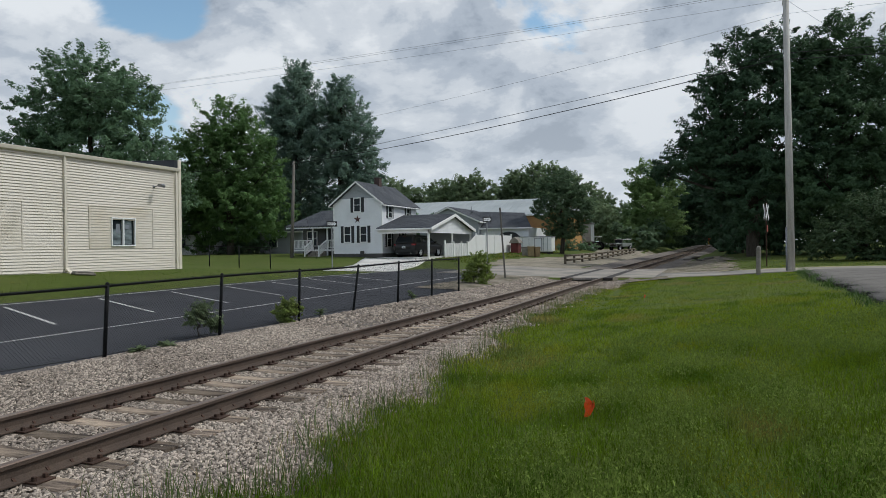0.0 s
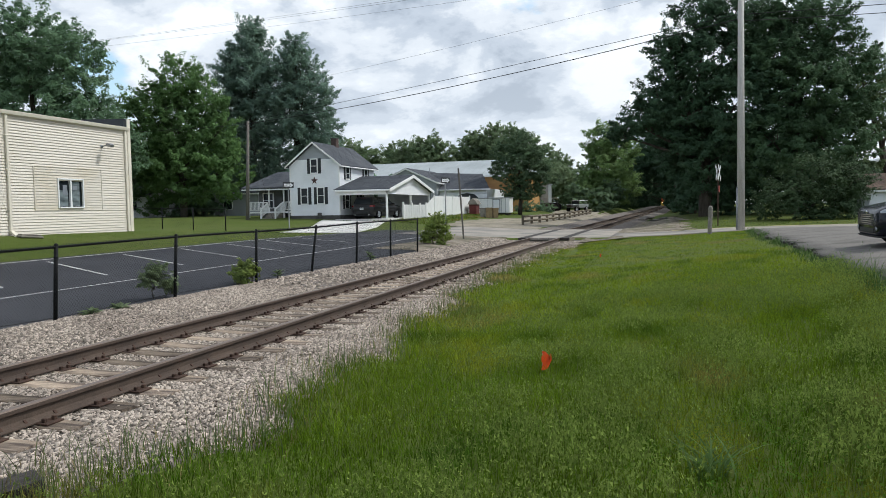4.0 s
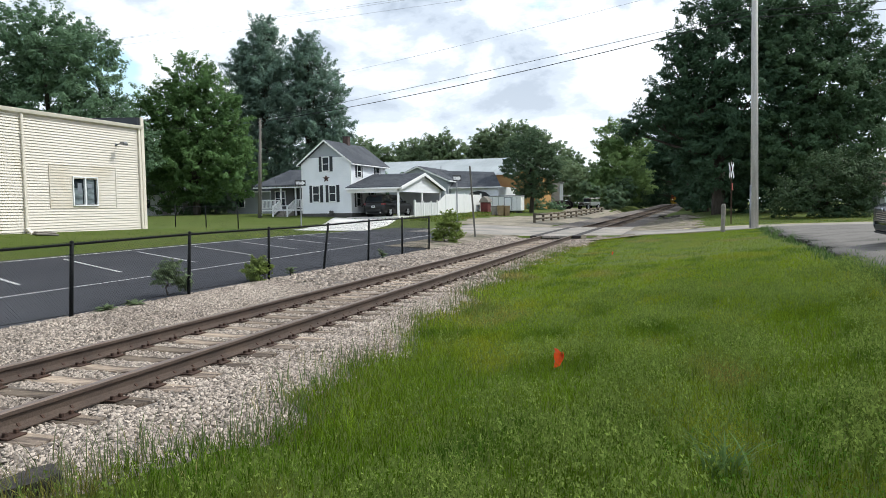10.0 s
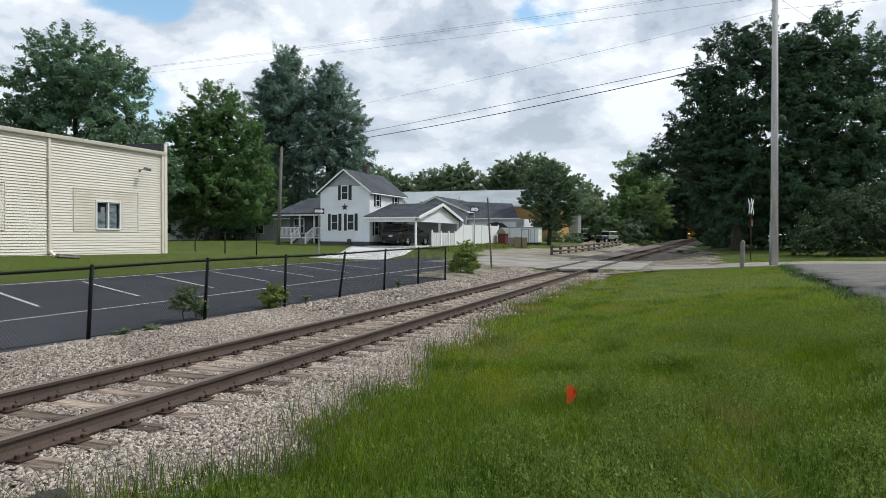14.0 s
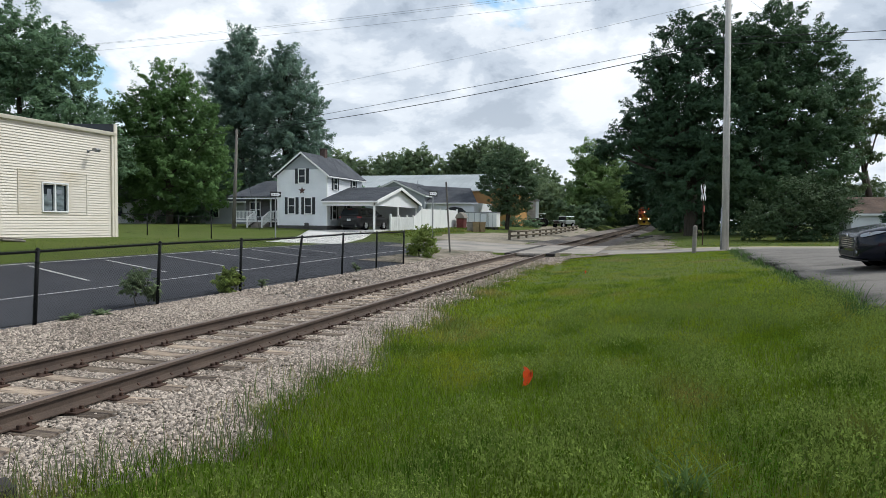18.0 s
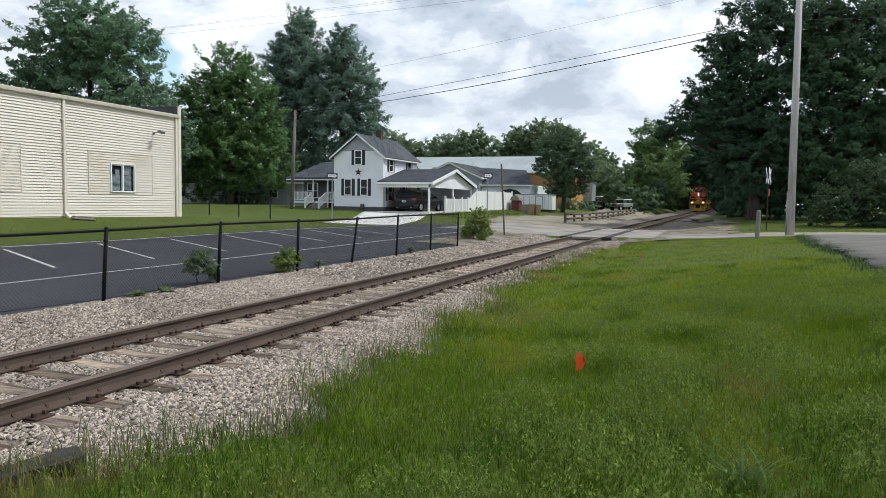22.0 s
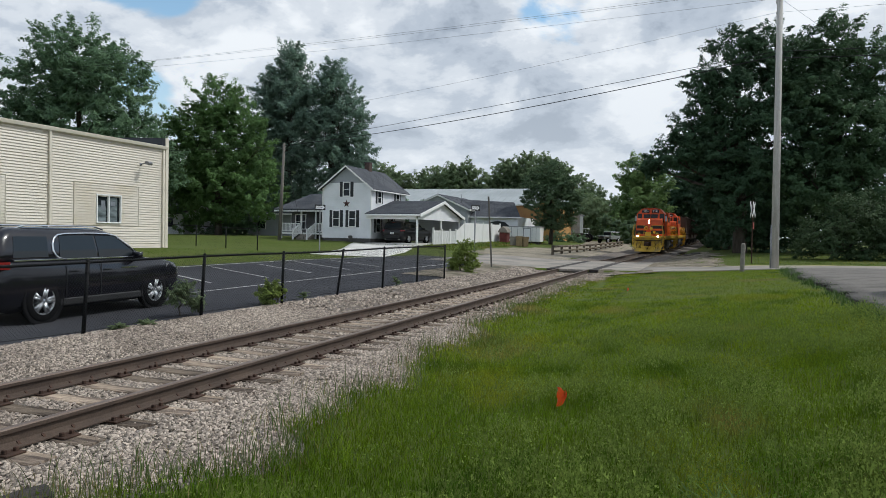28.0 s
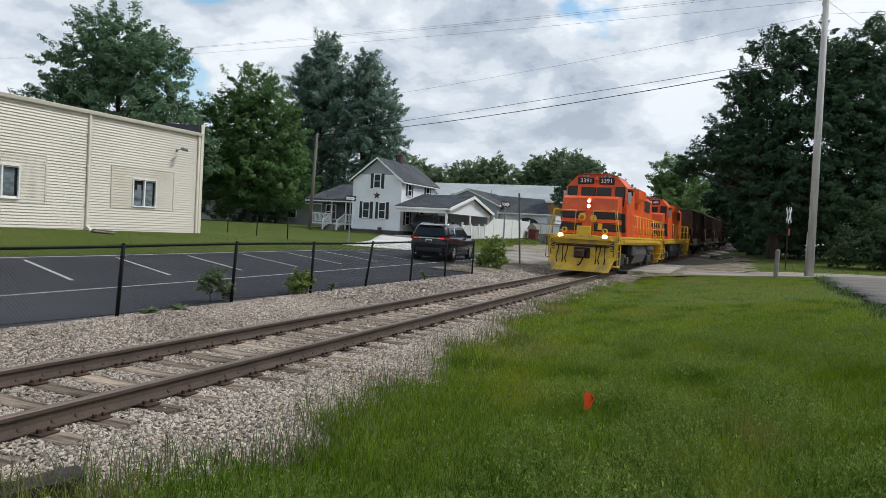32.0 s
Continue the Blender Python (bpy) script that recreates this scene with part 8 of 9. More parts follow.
def tree(name, label, base, lobes, mat, seed, per_area=34, size=0.24, clump=1.1, trunk=0.32, category="tree", **kw):
    rng = np.random.default_rng(seed)
    rnd = random.Random(seed)
    t = thing(name, label, category, pose(*base))
    bx, by, bz = base
    loc = [(x - bx, y - by, z - bz, r) for x, y, z, r in lobes]
    v, f = leaf_cloud(rng, loc, per_area * 0.92, size * 1.08, clump, **kw)
    v2, f2 = leaf_cloud(rng, [(x, y, z, r * 0.72) for x, y, z, r in loc], per_area * 0.42, size * 1.7, clump * 1.2, 1.2, 0.0)
    v, f = np.concatenate([v, v2]), np.concatenate([f, f2 + len(v)])
    part("crown", fast_mesh("crown", v, f, LEAF[mat]), LEAF[mat], t)
    top = max(loc, key=lambda q: q[2] + q[3])
    if trunk:
        g = Geo()
        pts = [Vector((0, 0, -0.4)), Vector((rnd.uniform(-0.2, 0.2), 0, top[2] * 0.25)), Vector((top[0] * 0.3, 0, top[2] * 0.55)), Vector((top[0] * 0.8, top[1] * 0.5, top[2] * 0.9))]
        rr = [trunk * 1.25, trunk, trunk * 0.72, trunk * 0.3]
        for a, b, r0, r1 in zip(pts, pts[1:], rr, rr[1:]):
            g.tube(a, b, r0, r1, 10)
        part("trunk", g, M["bark"], t, "dark bark trunk")
        g = Geo()
        for x, y, z, r in loc:
            k = min(0.95, max(0.25, 0.65 * z / max(1, top[2])))
            a = pts[1].lerp(pts[3], min(1, max(0, k - 0.2)))
            e = Vector((x, y, z))
            mid = a.lerp(e, 0.55) + Vector((0, 0, -0.08 * r))
            g.tube(a, mid, trunk * 0.38, trunk * 0.22, 7)
            g.tube(mid, e, trunk * 0.22, trunk * 0.08, 6)
            for q in range(5):
                dv = Vector((rnd.uniform(-1, 1), rnd.uniform(-1, 1), rnd.uniform(-0.4, 1))).normalized() * r * 0.8
                g.tube(mid.lerp(e, rnd.uniform(0.3, 1)), e + dv, trunk * 0.10, trunk * 0.03, 5)
        part("limb", g, M["bark"], t, "dark branching limbs")
    return t


def build_trees():
    tree("tree", "tall dark green broadleaf tree behind the cream building", (-54, 50, 1.0),
         [(-54.8, 50, 17.2, 4.3), (-50.6, 50, 15.0, 4.0), (-58.6, 50, 15.0, 4.2), (-61.8, 50, 11, 4.0), (-56, 50, 10.5, 5), (-49, 50, 10.0, 4.2), (-46.6, 51, 7.6, 3.2), (-53, 50, 6.5, 4.5), (-60, 50, 7, 3.6)], "maple", 11, per_area=55, size=0.20, clump=0.95)
    tree("tree", "round bright green broadleaf tree behind the lot", (-46.3, 60, 1.0),
         [(-46.8, 60, 14.6, 3.2), (-43.8, 60, 12.6, 3.0), (-50.2, 60, 12.0, 3.6), (-46.5, 59.5, 10, 4.0), (-42.4, 60, 9, 3.0), (-50.6, 60, 7.4, 3.2), (-46, 59, 6, 4.4), (-41.8, 60, 5.4, 3.2), (-50, 60, 4, 3)], "bright", 12, per_area=62, size=0.18, clump=0.8)
    tree("conifer", "tall twin-topped dark blue-green conifer behind the house", (-44.4, 70, 1.0),
         [(-44.6, 70, 22.0, 1.7), (-44.3, 70, 20.2, 2.5), (-45.6, 70, 18.4, 2.9), (-43.4, 70, 17.8, 2.7), (-46.8, 70, 16.0, 3.2), (-43.4, 69.6, 14.8, 3.7), (-47.4, 70, 12.4, 3.6), (-44.0, 69.5, 11.2, 4.2), (-47.9, 70, 8.6, 3.4), (-45.0, 69.5, 7.0, 4.4), (-42.4, 70, 4.6, 3.8)], "spruce", 13, per_area=70, size=0.15, clump=0.95, long=2.2, lift=0.25, inner=0.25, spray=1.5, trunk=0.4)
    tree("conifer", "tall dark blue-green conifer beside its twin", (-39.0, 70.5, 1.0),
         [(-38.8, 70, 19.5, 1.6), (-39.1, 70, 17.8, 2.5), (-37.5, 70, 16.6, 2.4), (-40.4, 70, 16.0, 2.8), (-36.9, 70, 14.2, 2.9), (-39.8, 70, 12.8, 3.4), (-36.4, 70, 11.2, 3.1), (-39.0, 69.6, 9.0, 4.0), (-35.5, 70, 8.2, 2.7), (-38.0, 70, 4.8, 3.8)], "spruce", 14, per_area=70, size=0.15, clump=0.95, long=2.2, lift=0.25, inner=0.25, spray=1.5, trunk=0.38)
    tree("tree", "leafy tree beside the gravel yard", (-15.9, 80, 0.5),
         [(-16.0, 80, 9.0, 1.7), (-17.6, 80, 7.6, 1.7), (-14.6, 80, 7.6, 1.8), (-18.2, 80, 5.8, 1.5), (-15.8, 79.6, 6.0, 2.2), (-14.0, 80, 5.4, 1.6), (-16.4, 80, 4.0, 1.6), (-13.3, 80, 6.6, 1.2), (-13.2, 80, 4.8, 1.0), (-16.9, 79.6, 3.0, 1.2), (-15.0, 79.8, 3.2, 1.3), (-14.0, 80, 3.6, 1.0)], "mid", 15, per_area=70, size=0.16, clump=0.7, trunk=0.22)
    # woods on the far side of the road
    lob = [(-2.6, 62, 8.6, 2.0), (-3.6, 62, 7.6, 1.2), (-0.6, 62, 10.2, 2.2), (0.6, 62, 14.4, 2.2), (0.2, 62, 12.4, 2.0), (2.6, 63, 16.8, 2.6), (5.6, 63, 16.6, 2.8), (3.4, 62.5, 13, 3.6), (1.6, 63, 9, 3.6), (1.8, 64, 6.4, 2.6), (5.5, 62, 9.6, 4.2), (3.6, 63, 5.2, 3.6)]
    tree("tree", "huge dark maple at the edge of the woods", (3.4, 64, 0.1), lob, "dark", 16, per_area=75, size=0.165, clump=0.8, trunk=0.5)
    lob = [(9.6, 63, 17.2, 2.8), (12.2, 63.5, 15.6, 2.8), (8.4, 63, 13.4, 3.8), (13.6, 64, 12.4, 3.2), (10.8, 62.5, 10.4, 4.2), (14.6, 64.5, 9.0, 2.0), (8.2, 62, 6.6, 4.0), (12.4, 63, 6.6, 3.6), (7.3, 63.2, 15.6, 2.6), (7.0, 62.6, 12.4, 3.0)]
    tree("tree", "dark spreading maple in the woods", (10.5, 64.5, 0.1), lob, "woods", 17, per_area=75, size=0.165, clump=0.8, trunk=0.45)
    lob = [(15.8, 68, 12.4, 2.4), (17.2, 68, 10.6, 1.9), (18.6, 68, 10.2, 1.1), (16.2, 68, 8.0, 2.0), (17.3, 68, 7.4, 1.2), (19.6, 74, 4.6, 1.5), (17.6, 74, 4.4, 1.6), (15.6, 68, 5, 2.0)]
    tree("tree", "lighter airy tree at the edge of the woods", (18.5, 69, 0.1), lob, "bush", 18, per_area=20, size=0.25, clump=0.95, trunk=0.3)
    lob = [(4.1, 70, 3.0, 2.4), (4.5, 76, 3.4, 2.6), (4.8, 84, 4.0, 2.8), (5.2, 94, 4.4, 3.0), (5.6, 106, 5.0, 3.4), (6.1, 122, 5, 3.8), (3.6, 71, 7, 3.4), (4.8, 80, 7.5, 4), (5.4, 92, 8, 4.4), (6.4, 106, 9, 5), (5.8, 124, 10, 5.4), (4.4, 70, 4.4, 3.6), (6, 86, 5, 4.6), (7, 145, 11, 6), (6.8, 132, 8, 5), (7.2, 158, 9, 5.4), (8.2, 186, 10, 6.2), (9, 228, 11, 6.6), (9.5, 275, 11, 7), (8.4, 170, 12, 7), (9, 205, 12, 7), (10.5, 250, 12, 8), (4.4, 98, 3.2, 2.6), (5.0, 118, 3.6, 3), (5.6, 138, 4, 3.2)]
    tree("woodland_edge", "dark woodland edge along the track", (3, 90, 0), lob, "dark", 19, per_area=10, size=0.48, clump=1.3, trunk=0.3, category="trees")
    rnd = random.Random(31)
    for k, y in enumerate((120, 142, 166, 192, 222, 256, 292, 330, 372)):
        x = track_x(y)
        s = 1 + 0.0022 * (y - 120)
        lob = [(x + 4.4, y, 3.0, 2.3 * s), (x + 5.0, y + 4, 6.5, 3.2 * s), (x + 4.2, y, 11.0, 3.8 * s), (x + 1.0, y + 3, 13.5, 4.4 * s), (x - 3.0, y + 5, 12.5, 4.0 * s), (x - 5.2, y + 2, 8.0, 3.2 * s), (x - 4.9, y + 6, 3.2, 2.3 * s), (x + 5.5, y + 8, 15, 4.6 * s)]
        if k < 2:
            lob = lob[:3] + [(x + 2.6, y + 3, 13.5, 3.8 * s), lob[7]]
        tree("tree", "dark tree leaning over the far track", (x + 4.6, y, 0.5), lob, "dark", 300 + k, per_area=15, size=0.44, clump=1.3, trunk=0.28)
    lob = [(-0.2, 78, 9.4, 2.0), (0.6, 80, 12.2, 2.6), (0.9, 79, 7.4, 2.2), (1.6, 80, 5.0, 2.2), (2.2, 79, 2.8, 1.9), (2.8, 81, 9.5, 3.0), (2.4, 80, 1.4, 1.6), (-0.4, 80, 11.0, 1.8)]
    tree("tree", "dark leaning tree at the mouth of the woods", (3.0, 80, 0.3), lob, "dark", 320, per_area=60, size=0.2, clump=0.9, trunk=0.3)
    lob = [(6, 66, 3, 3.2), (11, 66, 3, 3.4), (14.6, 67, 3, 2.6), (3.4, 66, 2.6, 2.2), (9, 72, 6, 5), (12.5, 74, 6, 4.6)]
    tree("undergrowth", "dense dark undergrowth below the woods", (9, 68, 0), lob, "dark", 20, per_area=18, size=0.3, clump=1.1, trunk=0, category="bushes")
    lob = [(7.6, 52, 2.2, 1.7), (9.4, 52, 3.2, 2.0), (11.2, 52.5, 3.0, 1.9), (8.8, 51.6, 1.5, 1.6), (11.9, 53, 2.3, 1.3), (10.8, 51.8, 1.4, 1.7), (6.6, 52.4, 1.3, 1.2)]
    tree("shrub", "large pale green arching shrub on the lawn", (9.6, 52.6, 0.1), lob, "shrub", 21, per_area=95, size=0.11, clump=0.6, trunk=0.12, category="bush")
    # beyond the yard, left of the track
    lob = [(-10, 128, 13.6, 3.6), (-7.8, 132, 11, 4), (-11.8, 130, 11.4, 3.0), (-9, 126, 8, 4.4), (-12.0, 128, 6.5, 3.0), (-7.8, 136, 5.4, 4), (-11.6, 124, 4, 4)]
    tree("tree", "tall green tree beside the far track", (-10.5, 130, 0), lob, "lime", 22, per_area=34, size=0.27, clump=1.1, trunk=0.35)
    lob = [(-8.6, 108, 2.2, 1.8), (-13.6, 113, 3, 2.4), (-8.7, 118, 3.4, 2.4), (-8.9, 150, 6, 4), (-9.4, 175, 8, 5), (-9.6, 210, 9, 6), (-9.0, 260, 10, 7), (-13, 142, 3, 4), (-17, 138, 3, 4), (-8.6, 165, 3, 3.4), (-8.4, 190, 3.4, 4), (-8, 235, 3.4, 4.4), (-11, 330, 9, 8), (-24, 600, 10, 15), (0, 600, 10, 15), (24, 600, 10, 15)]
    tree("woodland_edge", "green thicket along the far track", (-9.4, 110, 0), lob, "mid", 23, per_area=8, size=0.56, clump=1.3, trunk=0, category="trees")
    lob = [(-16.8, 120, 6.0, 3.4), (-21, 124, 7.2, 3.8), (-25, 128, 8.4, 4.4), (-19, 120, 4, 4)]
    tree("tree", "dark tree behind the barn", (-20, 124, 0), lob, "far", 24, per_area=16, size=0.38, clump=1.3, trunk=0.3)
    rnd = random.Random(5)
    for k in range(11):
        x = -79 + 6.2 * k
        hgt = [19.5, 19.0, 17.5, 17.2, 17.5, 18.5, 20.3, 21.0, 19.0, 14.6, 10.8][k] + rnd.uniform(-0.6, 0.6)
        y = 150 + rnd.uniform(-5, 8)
        lob = [(x + rnd.uniform(-1, 1), y, hgt - 3, 3.0), (x - 2.6, y, hgt - 5, 3), (x + 2.6, y, hgt - 5.2, 3), (x, y - 1, hgt - 7.5, 4), (x + 3, y, hgt - 9, 3.4)]
        tree("distant_tree", "distant green tree beyond the barn, paled for haze", (x, y, 0.5), lob, "far", 40 + k, per_area=17, size=0.40, clump=1.2, trunk=0.3)
    # left end: trees behind the fence and beyond the building
    for k, (x, y, hgt, r) in enumerate(((-74, 48, 15, 4), (-66, 62, 14, 4.5), (-58, 72, 13, 4.5), (-80, 40, 14, 4.5), (-52, 78, 11, 4))):
        lob = [(x, y, hgt - r, r), (x - 3, y, hgt - r - 2.5, r * 0.8), (x + 3, y, hgt - r - 2.5, r * 0.8), (x, y, hgt * 0.4, r)]
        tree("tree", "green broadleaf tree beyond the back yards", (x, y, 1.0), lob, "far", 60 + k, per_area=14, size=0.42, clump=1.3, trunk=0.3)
    # beyond the yard on the far right
    for k, (x, y, hgt, r) in enumerate(((47, 85, 13, 4), (58, 80, 12, 4.5), (33, 98, 10, 4))):
        lob = [(x, y, hgt - r, r), (x - 2.6, y, hgt - r - 2.5, r * 0.8), (x + 3, y, hgt - r - 2.5, r * 0.8), (x, y, hgt * 0.4, r)]
        tree("tree", "dark tree behind the far garage", (x, y, 0.0), lob, "dark", 70 + k, per_area=14, size=0.42, clump=1.3, trunk=0.3)


build_trees()


def blades(rng, x, y, z, h, w, lean, segs=3):
    """Bent grass blades as strips."""
    n = len(x)
    a = rng.uniform(0, math.tau, n)
    dx, dy = np.cos(a), np.sin(a)
    bend = lean * rng.uniform(0.2, 1.0, n)
    b = rng.uniform(0, math.tau, n)
    rows = []
    for k in range(segs + 1):
        t = k / segs
        cx, cy, cz = x + np.cos(b) * bend * h * t * t, y + np.sin(b) * bend * h * t * t, z + h * t * (1 - 0.25 * bend * t)
        ww = w * (1 - t) ** 0.7 / 2 if k < segs else w * 0
        rows.append(np.stack([cx - dx * ww, cy - dy * ww, cz], -1))
        if k < segs:
            rows.append(np.stack([cx + dx * ww, cy + dy * ww, cz], -1))
    V = np.stack(rows, 1)
    m = V.shape[1]
    f = []
    for k in range(segs - 1):
        f += [(2 * k, 2 * k + 1, 2 * k + 3), (2 * k, 2 * k + 3, 2 * k + 2)]
    f.append((2 * segs - 2, 2 * segs - 1, 2 * segs))
    F = (np.array(f)[None] + m * np.arange(n)[:, None, None]).reshape(-1, 3)
    return V.reshape(-1, 3), F


def build_grass():
    rng = np.random.default_rng(9)
    sets = []

    def field(n, y0, y1, x0, x1, h, w, lean, segs, power=1.0, tall_edge=True):
        y = y0 + (y1 - y0) * rng.random(n) ** power
        lo = np.maximum(x0, edge_x(y))
        x = lo + (x1 - lo) * rng.random(n)
        # thins out over the stones
        near = x - lo
        x = np.where((near < 0.25) & (rng.random(n) > 0.35 + 2.5 * near), lo + 0.25 + (x1 - lo - 0.25) * rng.random(n), x)
        z = root_z(x, y) - 0.01
        patch = np.array([noise.noise((a * 0.35, b * 0.35, 3)) for a, b in zip(x[::16], y[::16])]).repeat(16)[:n]
        far = (y > 9.6) & (x > yard_x(y) - 0.05)
        x = np.where(far, lo + 0.3 + (yard_x(y) - 0.1 - lo - 0.3) * rng.random(n), x)
        z = root_z(x, y) + np.where(x < -2.2, 0.02, -0.01)
        hh = h * rng.uniform(0.5, 1.35, n) * (1 + 0.5 * patch)
        if tall_edge:
            hh *= 1 + 0.25 * np.exp(-((x - edge_x(y)) / 0.5) ** 2)
            hh *= np.interp(y, [3, 10, 20], [1.0, 0.8, 0.6])
        hh *= np.where(y > 9.7, np.clip((yard_x(y) - x) / 0.5, 0.3, 1), 1)
        sets.append(blades(rng, x, y, z, hh, w, lean, segs))

    field(16000, -5, 2.4, -4.6, 5.6, 0.10, 0.014, 0.9, 2)
    field(112000, 2.2, 9.8, -4.6, 5.6, 0.125, 0.0072, 0.75, 2)
    field(56000, 9, 20, -4.6, 3.1, 0.115, 0.012, 1.0, 2)
    field(38000, 20, 35.5, -4.7, 4.4, 0.06, 0.026, 1.1, 2)

    def finish(name, parts, mat, label):
        V, F, off = [], [], 0
        for v, f in parts:
            V.append(v)
            F.append(f + off)
            off += len(v)
        tagged(new(name, fast_mesh(name, np.concatenate(V), np.concatenate(F), mat)), label, "grass", kind="stuff")

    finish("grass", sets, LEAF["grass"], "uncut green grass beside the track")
    # short mown grass on the left bank
    sets = []
    y = rng.uniform(-2, 34, 13000)
    x = rng.uniform(-20.2, -16.4, 13000)
    sets.append(blades(rng, x, y, heights(x, y) - 0.01, 0.04 * rng.uniform(0.5, 1.4, len(x)), 0.022, 0.8, 2))
    y = rng.uniform(41.4, 58, 12000)
    x = rng.uniform(1.0, 28, 12000)
    sets.append(blades(rng, x, y, heights(x, y) - 0.01, 0.06 * rng.uniform(0.5, 1.4, len(x)), 0.03, 0.8, 2))
    y = rng.uniform(49, 84, 9000)
    x = rng.uniform(-24.0, -16.4, 9000)
    keep = ~((x > -24.9) & (x < -20.1) & (y > 49.8) & (y < 60.6))
    x, y = x[keep], y[keep]
    sets.append(blades(rng, x, y, heights(x, y) - 0.01, 0.12 * rng.uniform(0.4, 1.5, len(x)), 0.05, 0.8, 2))
    finish("mown_grass", sets, LEAF["mown"], "short mown green grass")
    # seed heads over the nearer grass, in drifts
    def drifts(n, far, power, a, seed, sx, sy):
        y = 2.2 + far * rng.random(n) ** power
        x = np.maximum(edge_x(y) + 0.5, -3.6) + 7.6 * rng.random(n)
        g = np.array([noise.noise((p * sx, q * sy, seed)) for p, q in zip(x, y)])
        keep = (rng.random(n) < (a + 2.0 * g) * np.interp(x, [-2.4, -0.6], [0.25, 1])) & ((y < 9.6) | (x < yard_x(y) - 0.15))
        return x[keep], y[keep]

    x, y = drifts(44000, 11.0, 1.35, 0.44, 11, 1.3, 1.0)
    n = len(x)
    z0 = root_z(x, y)
    h = rng.uniform(0.13, 0.27, n)
    k = 9
    c = np.stack([x, y, z0 + h], -1)[:, None] + rng.normal(size=(n, k, 3)) * [0.017, 0.017, 0.030]
    v = (c[:, :, None] + rng.normal(size=(n, k, 3, 3)) * [0.0066, 0.0066, 0.0115]).reshape(-1, 3)
    f = np.arange(3 * n * k).reshape(-1, 3)
    st = blades(rng, x, y, z0, h, 0.0035, 0.15, 1)
    finish("seed_heads", [(v, f)], LEAF["seed"], "pale seed heads standing over the grass")
    finish("seed_stems", [st], LEAF["grass"], "thin green stems under the seed heads")
    # clover and other small broad leaves low in the grass
    x, y = drifts(26000, 15.0, 1.3, 0.42, 23, 0.6, 0.4)
    n, k = len(x), 4
    c = np.stack([x, y, root_z(x, y) + rng.uniform(0.05, 0.14, n)], -1)[:, None] + rng.normal(size=(n, k, 3)) * [0.028, 0.028, 0.018]
    a = rng.uniform(0, math.tau, (n, k))
    s = rng.uniform(0.005, 0.011, (n, k, 1))
    u = np.stack([np.cos(a), np.sin(a), rng.uniform(-0.5, 0.5, (n, k))], -1) * s
    w = np.stack([-np.sin(a), np.cos(a), rng.uniform(-0.4, 0.4, (n, k))], -1) * s
    v = np.stack([c - u, c + w * 0.8, c + u, c - w * 0.8], 2).reshape(-1, 3)
    finish("clover", [(v, np.arange(4 * n * k).reshape(-1, 4))], LEAF["clover"], "small broad clover leaves low in the grass")
    # tall stalks where the grass meets the ballast
    n = 1900
    y = 2.5 + 26 * rng.random(n) ** 1.9
    x = edge_x(y) + rng.normal(0.06, 0.20, n)
    finish("tall_stalks", [blades(rng, x, y, root_z(x, y), rng.uniform(0.14, 0.40, n), 0.009, 0.5, 3)], LEAF["stalk"], "tall thin weed stalks at the ballast edge")
    n = 3200
    y = 2.5 + 29 * rng.random(n) ** 1.2
    x = edge_x(y) + rng.normal(0.05, 0.28, n)
    finish("dry_stalks", [blades(rng, x, y, root_z(x, y), rng.uniform(0.08, 0.24, n), 0.006, 0.7, 2)], LEAF["dry"], "dry straw-coloured stalks at the ballast edge")


build_grass()


def weed(name, label, x, y, z, h, r, seed, mat="weed", n_stems=9, category="weed", leaf=0.09):
    """Upright stems with pointed leaves set along them."""
    rnd = random.Random(seed)
    t = thing(name, label, category, pose(x, y, z))
    g = Geo()
    v, f = [], []
    for k in range(n_stems):
        a = rnd.uniform(0, math.tau)
        d = r * rnd.uniform(0.15, 0.9)
        e = Vector((math.cos(a) * d, math.sin(a) * d, h * rnd.uniform(0.5, 1.0)))
        mid = Vector((e.x * 0.4, e.y * 0.4, e.z * 0.6))
        g.tube((0, 0, -0.05), mid, 0.010, 0.007, 5).tube(mid, e, 0.007, 0.003, 5)
        count = int(8 + 14 * e.length / 0.9)
        for q in range(count):
            u = 0.18 + 0.82 * q / count
            p = (mid * (u / 0.6)) if u < 0.6 else mid.lerp(e, (u - 0.6) / 0.4)
            w = rnd.uniform(0, math.tau)
            out = Vector((math.cos(w), math.sin(w), rnd.uniform(0.0, 0.9))).normalized()
            side = out.cross(Vector((0, 0, 1))).normalized()
            s = leaf * rnd.uniform(0.6, 1.4) * (1.15 - 0.5 * u)
            tip = p + out * s * 1.9 - Vector((0, 0, s * 0.35))
            c = p + out * s * 0.9
            n = len(v)
            v += [tuple(p), tuple(c + side * s * 0.38), tuple(tip), tuple(c - side * s * 0.38)]
            f.append((n, n + 1, n + 2, n + 3))
    part("stem", g, M["bark"], t)
    part("foliage", fast_mesh("foliage", v, f, LEAF[mat]), LEAF[mat], t)
    return t


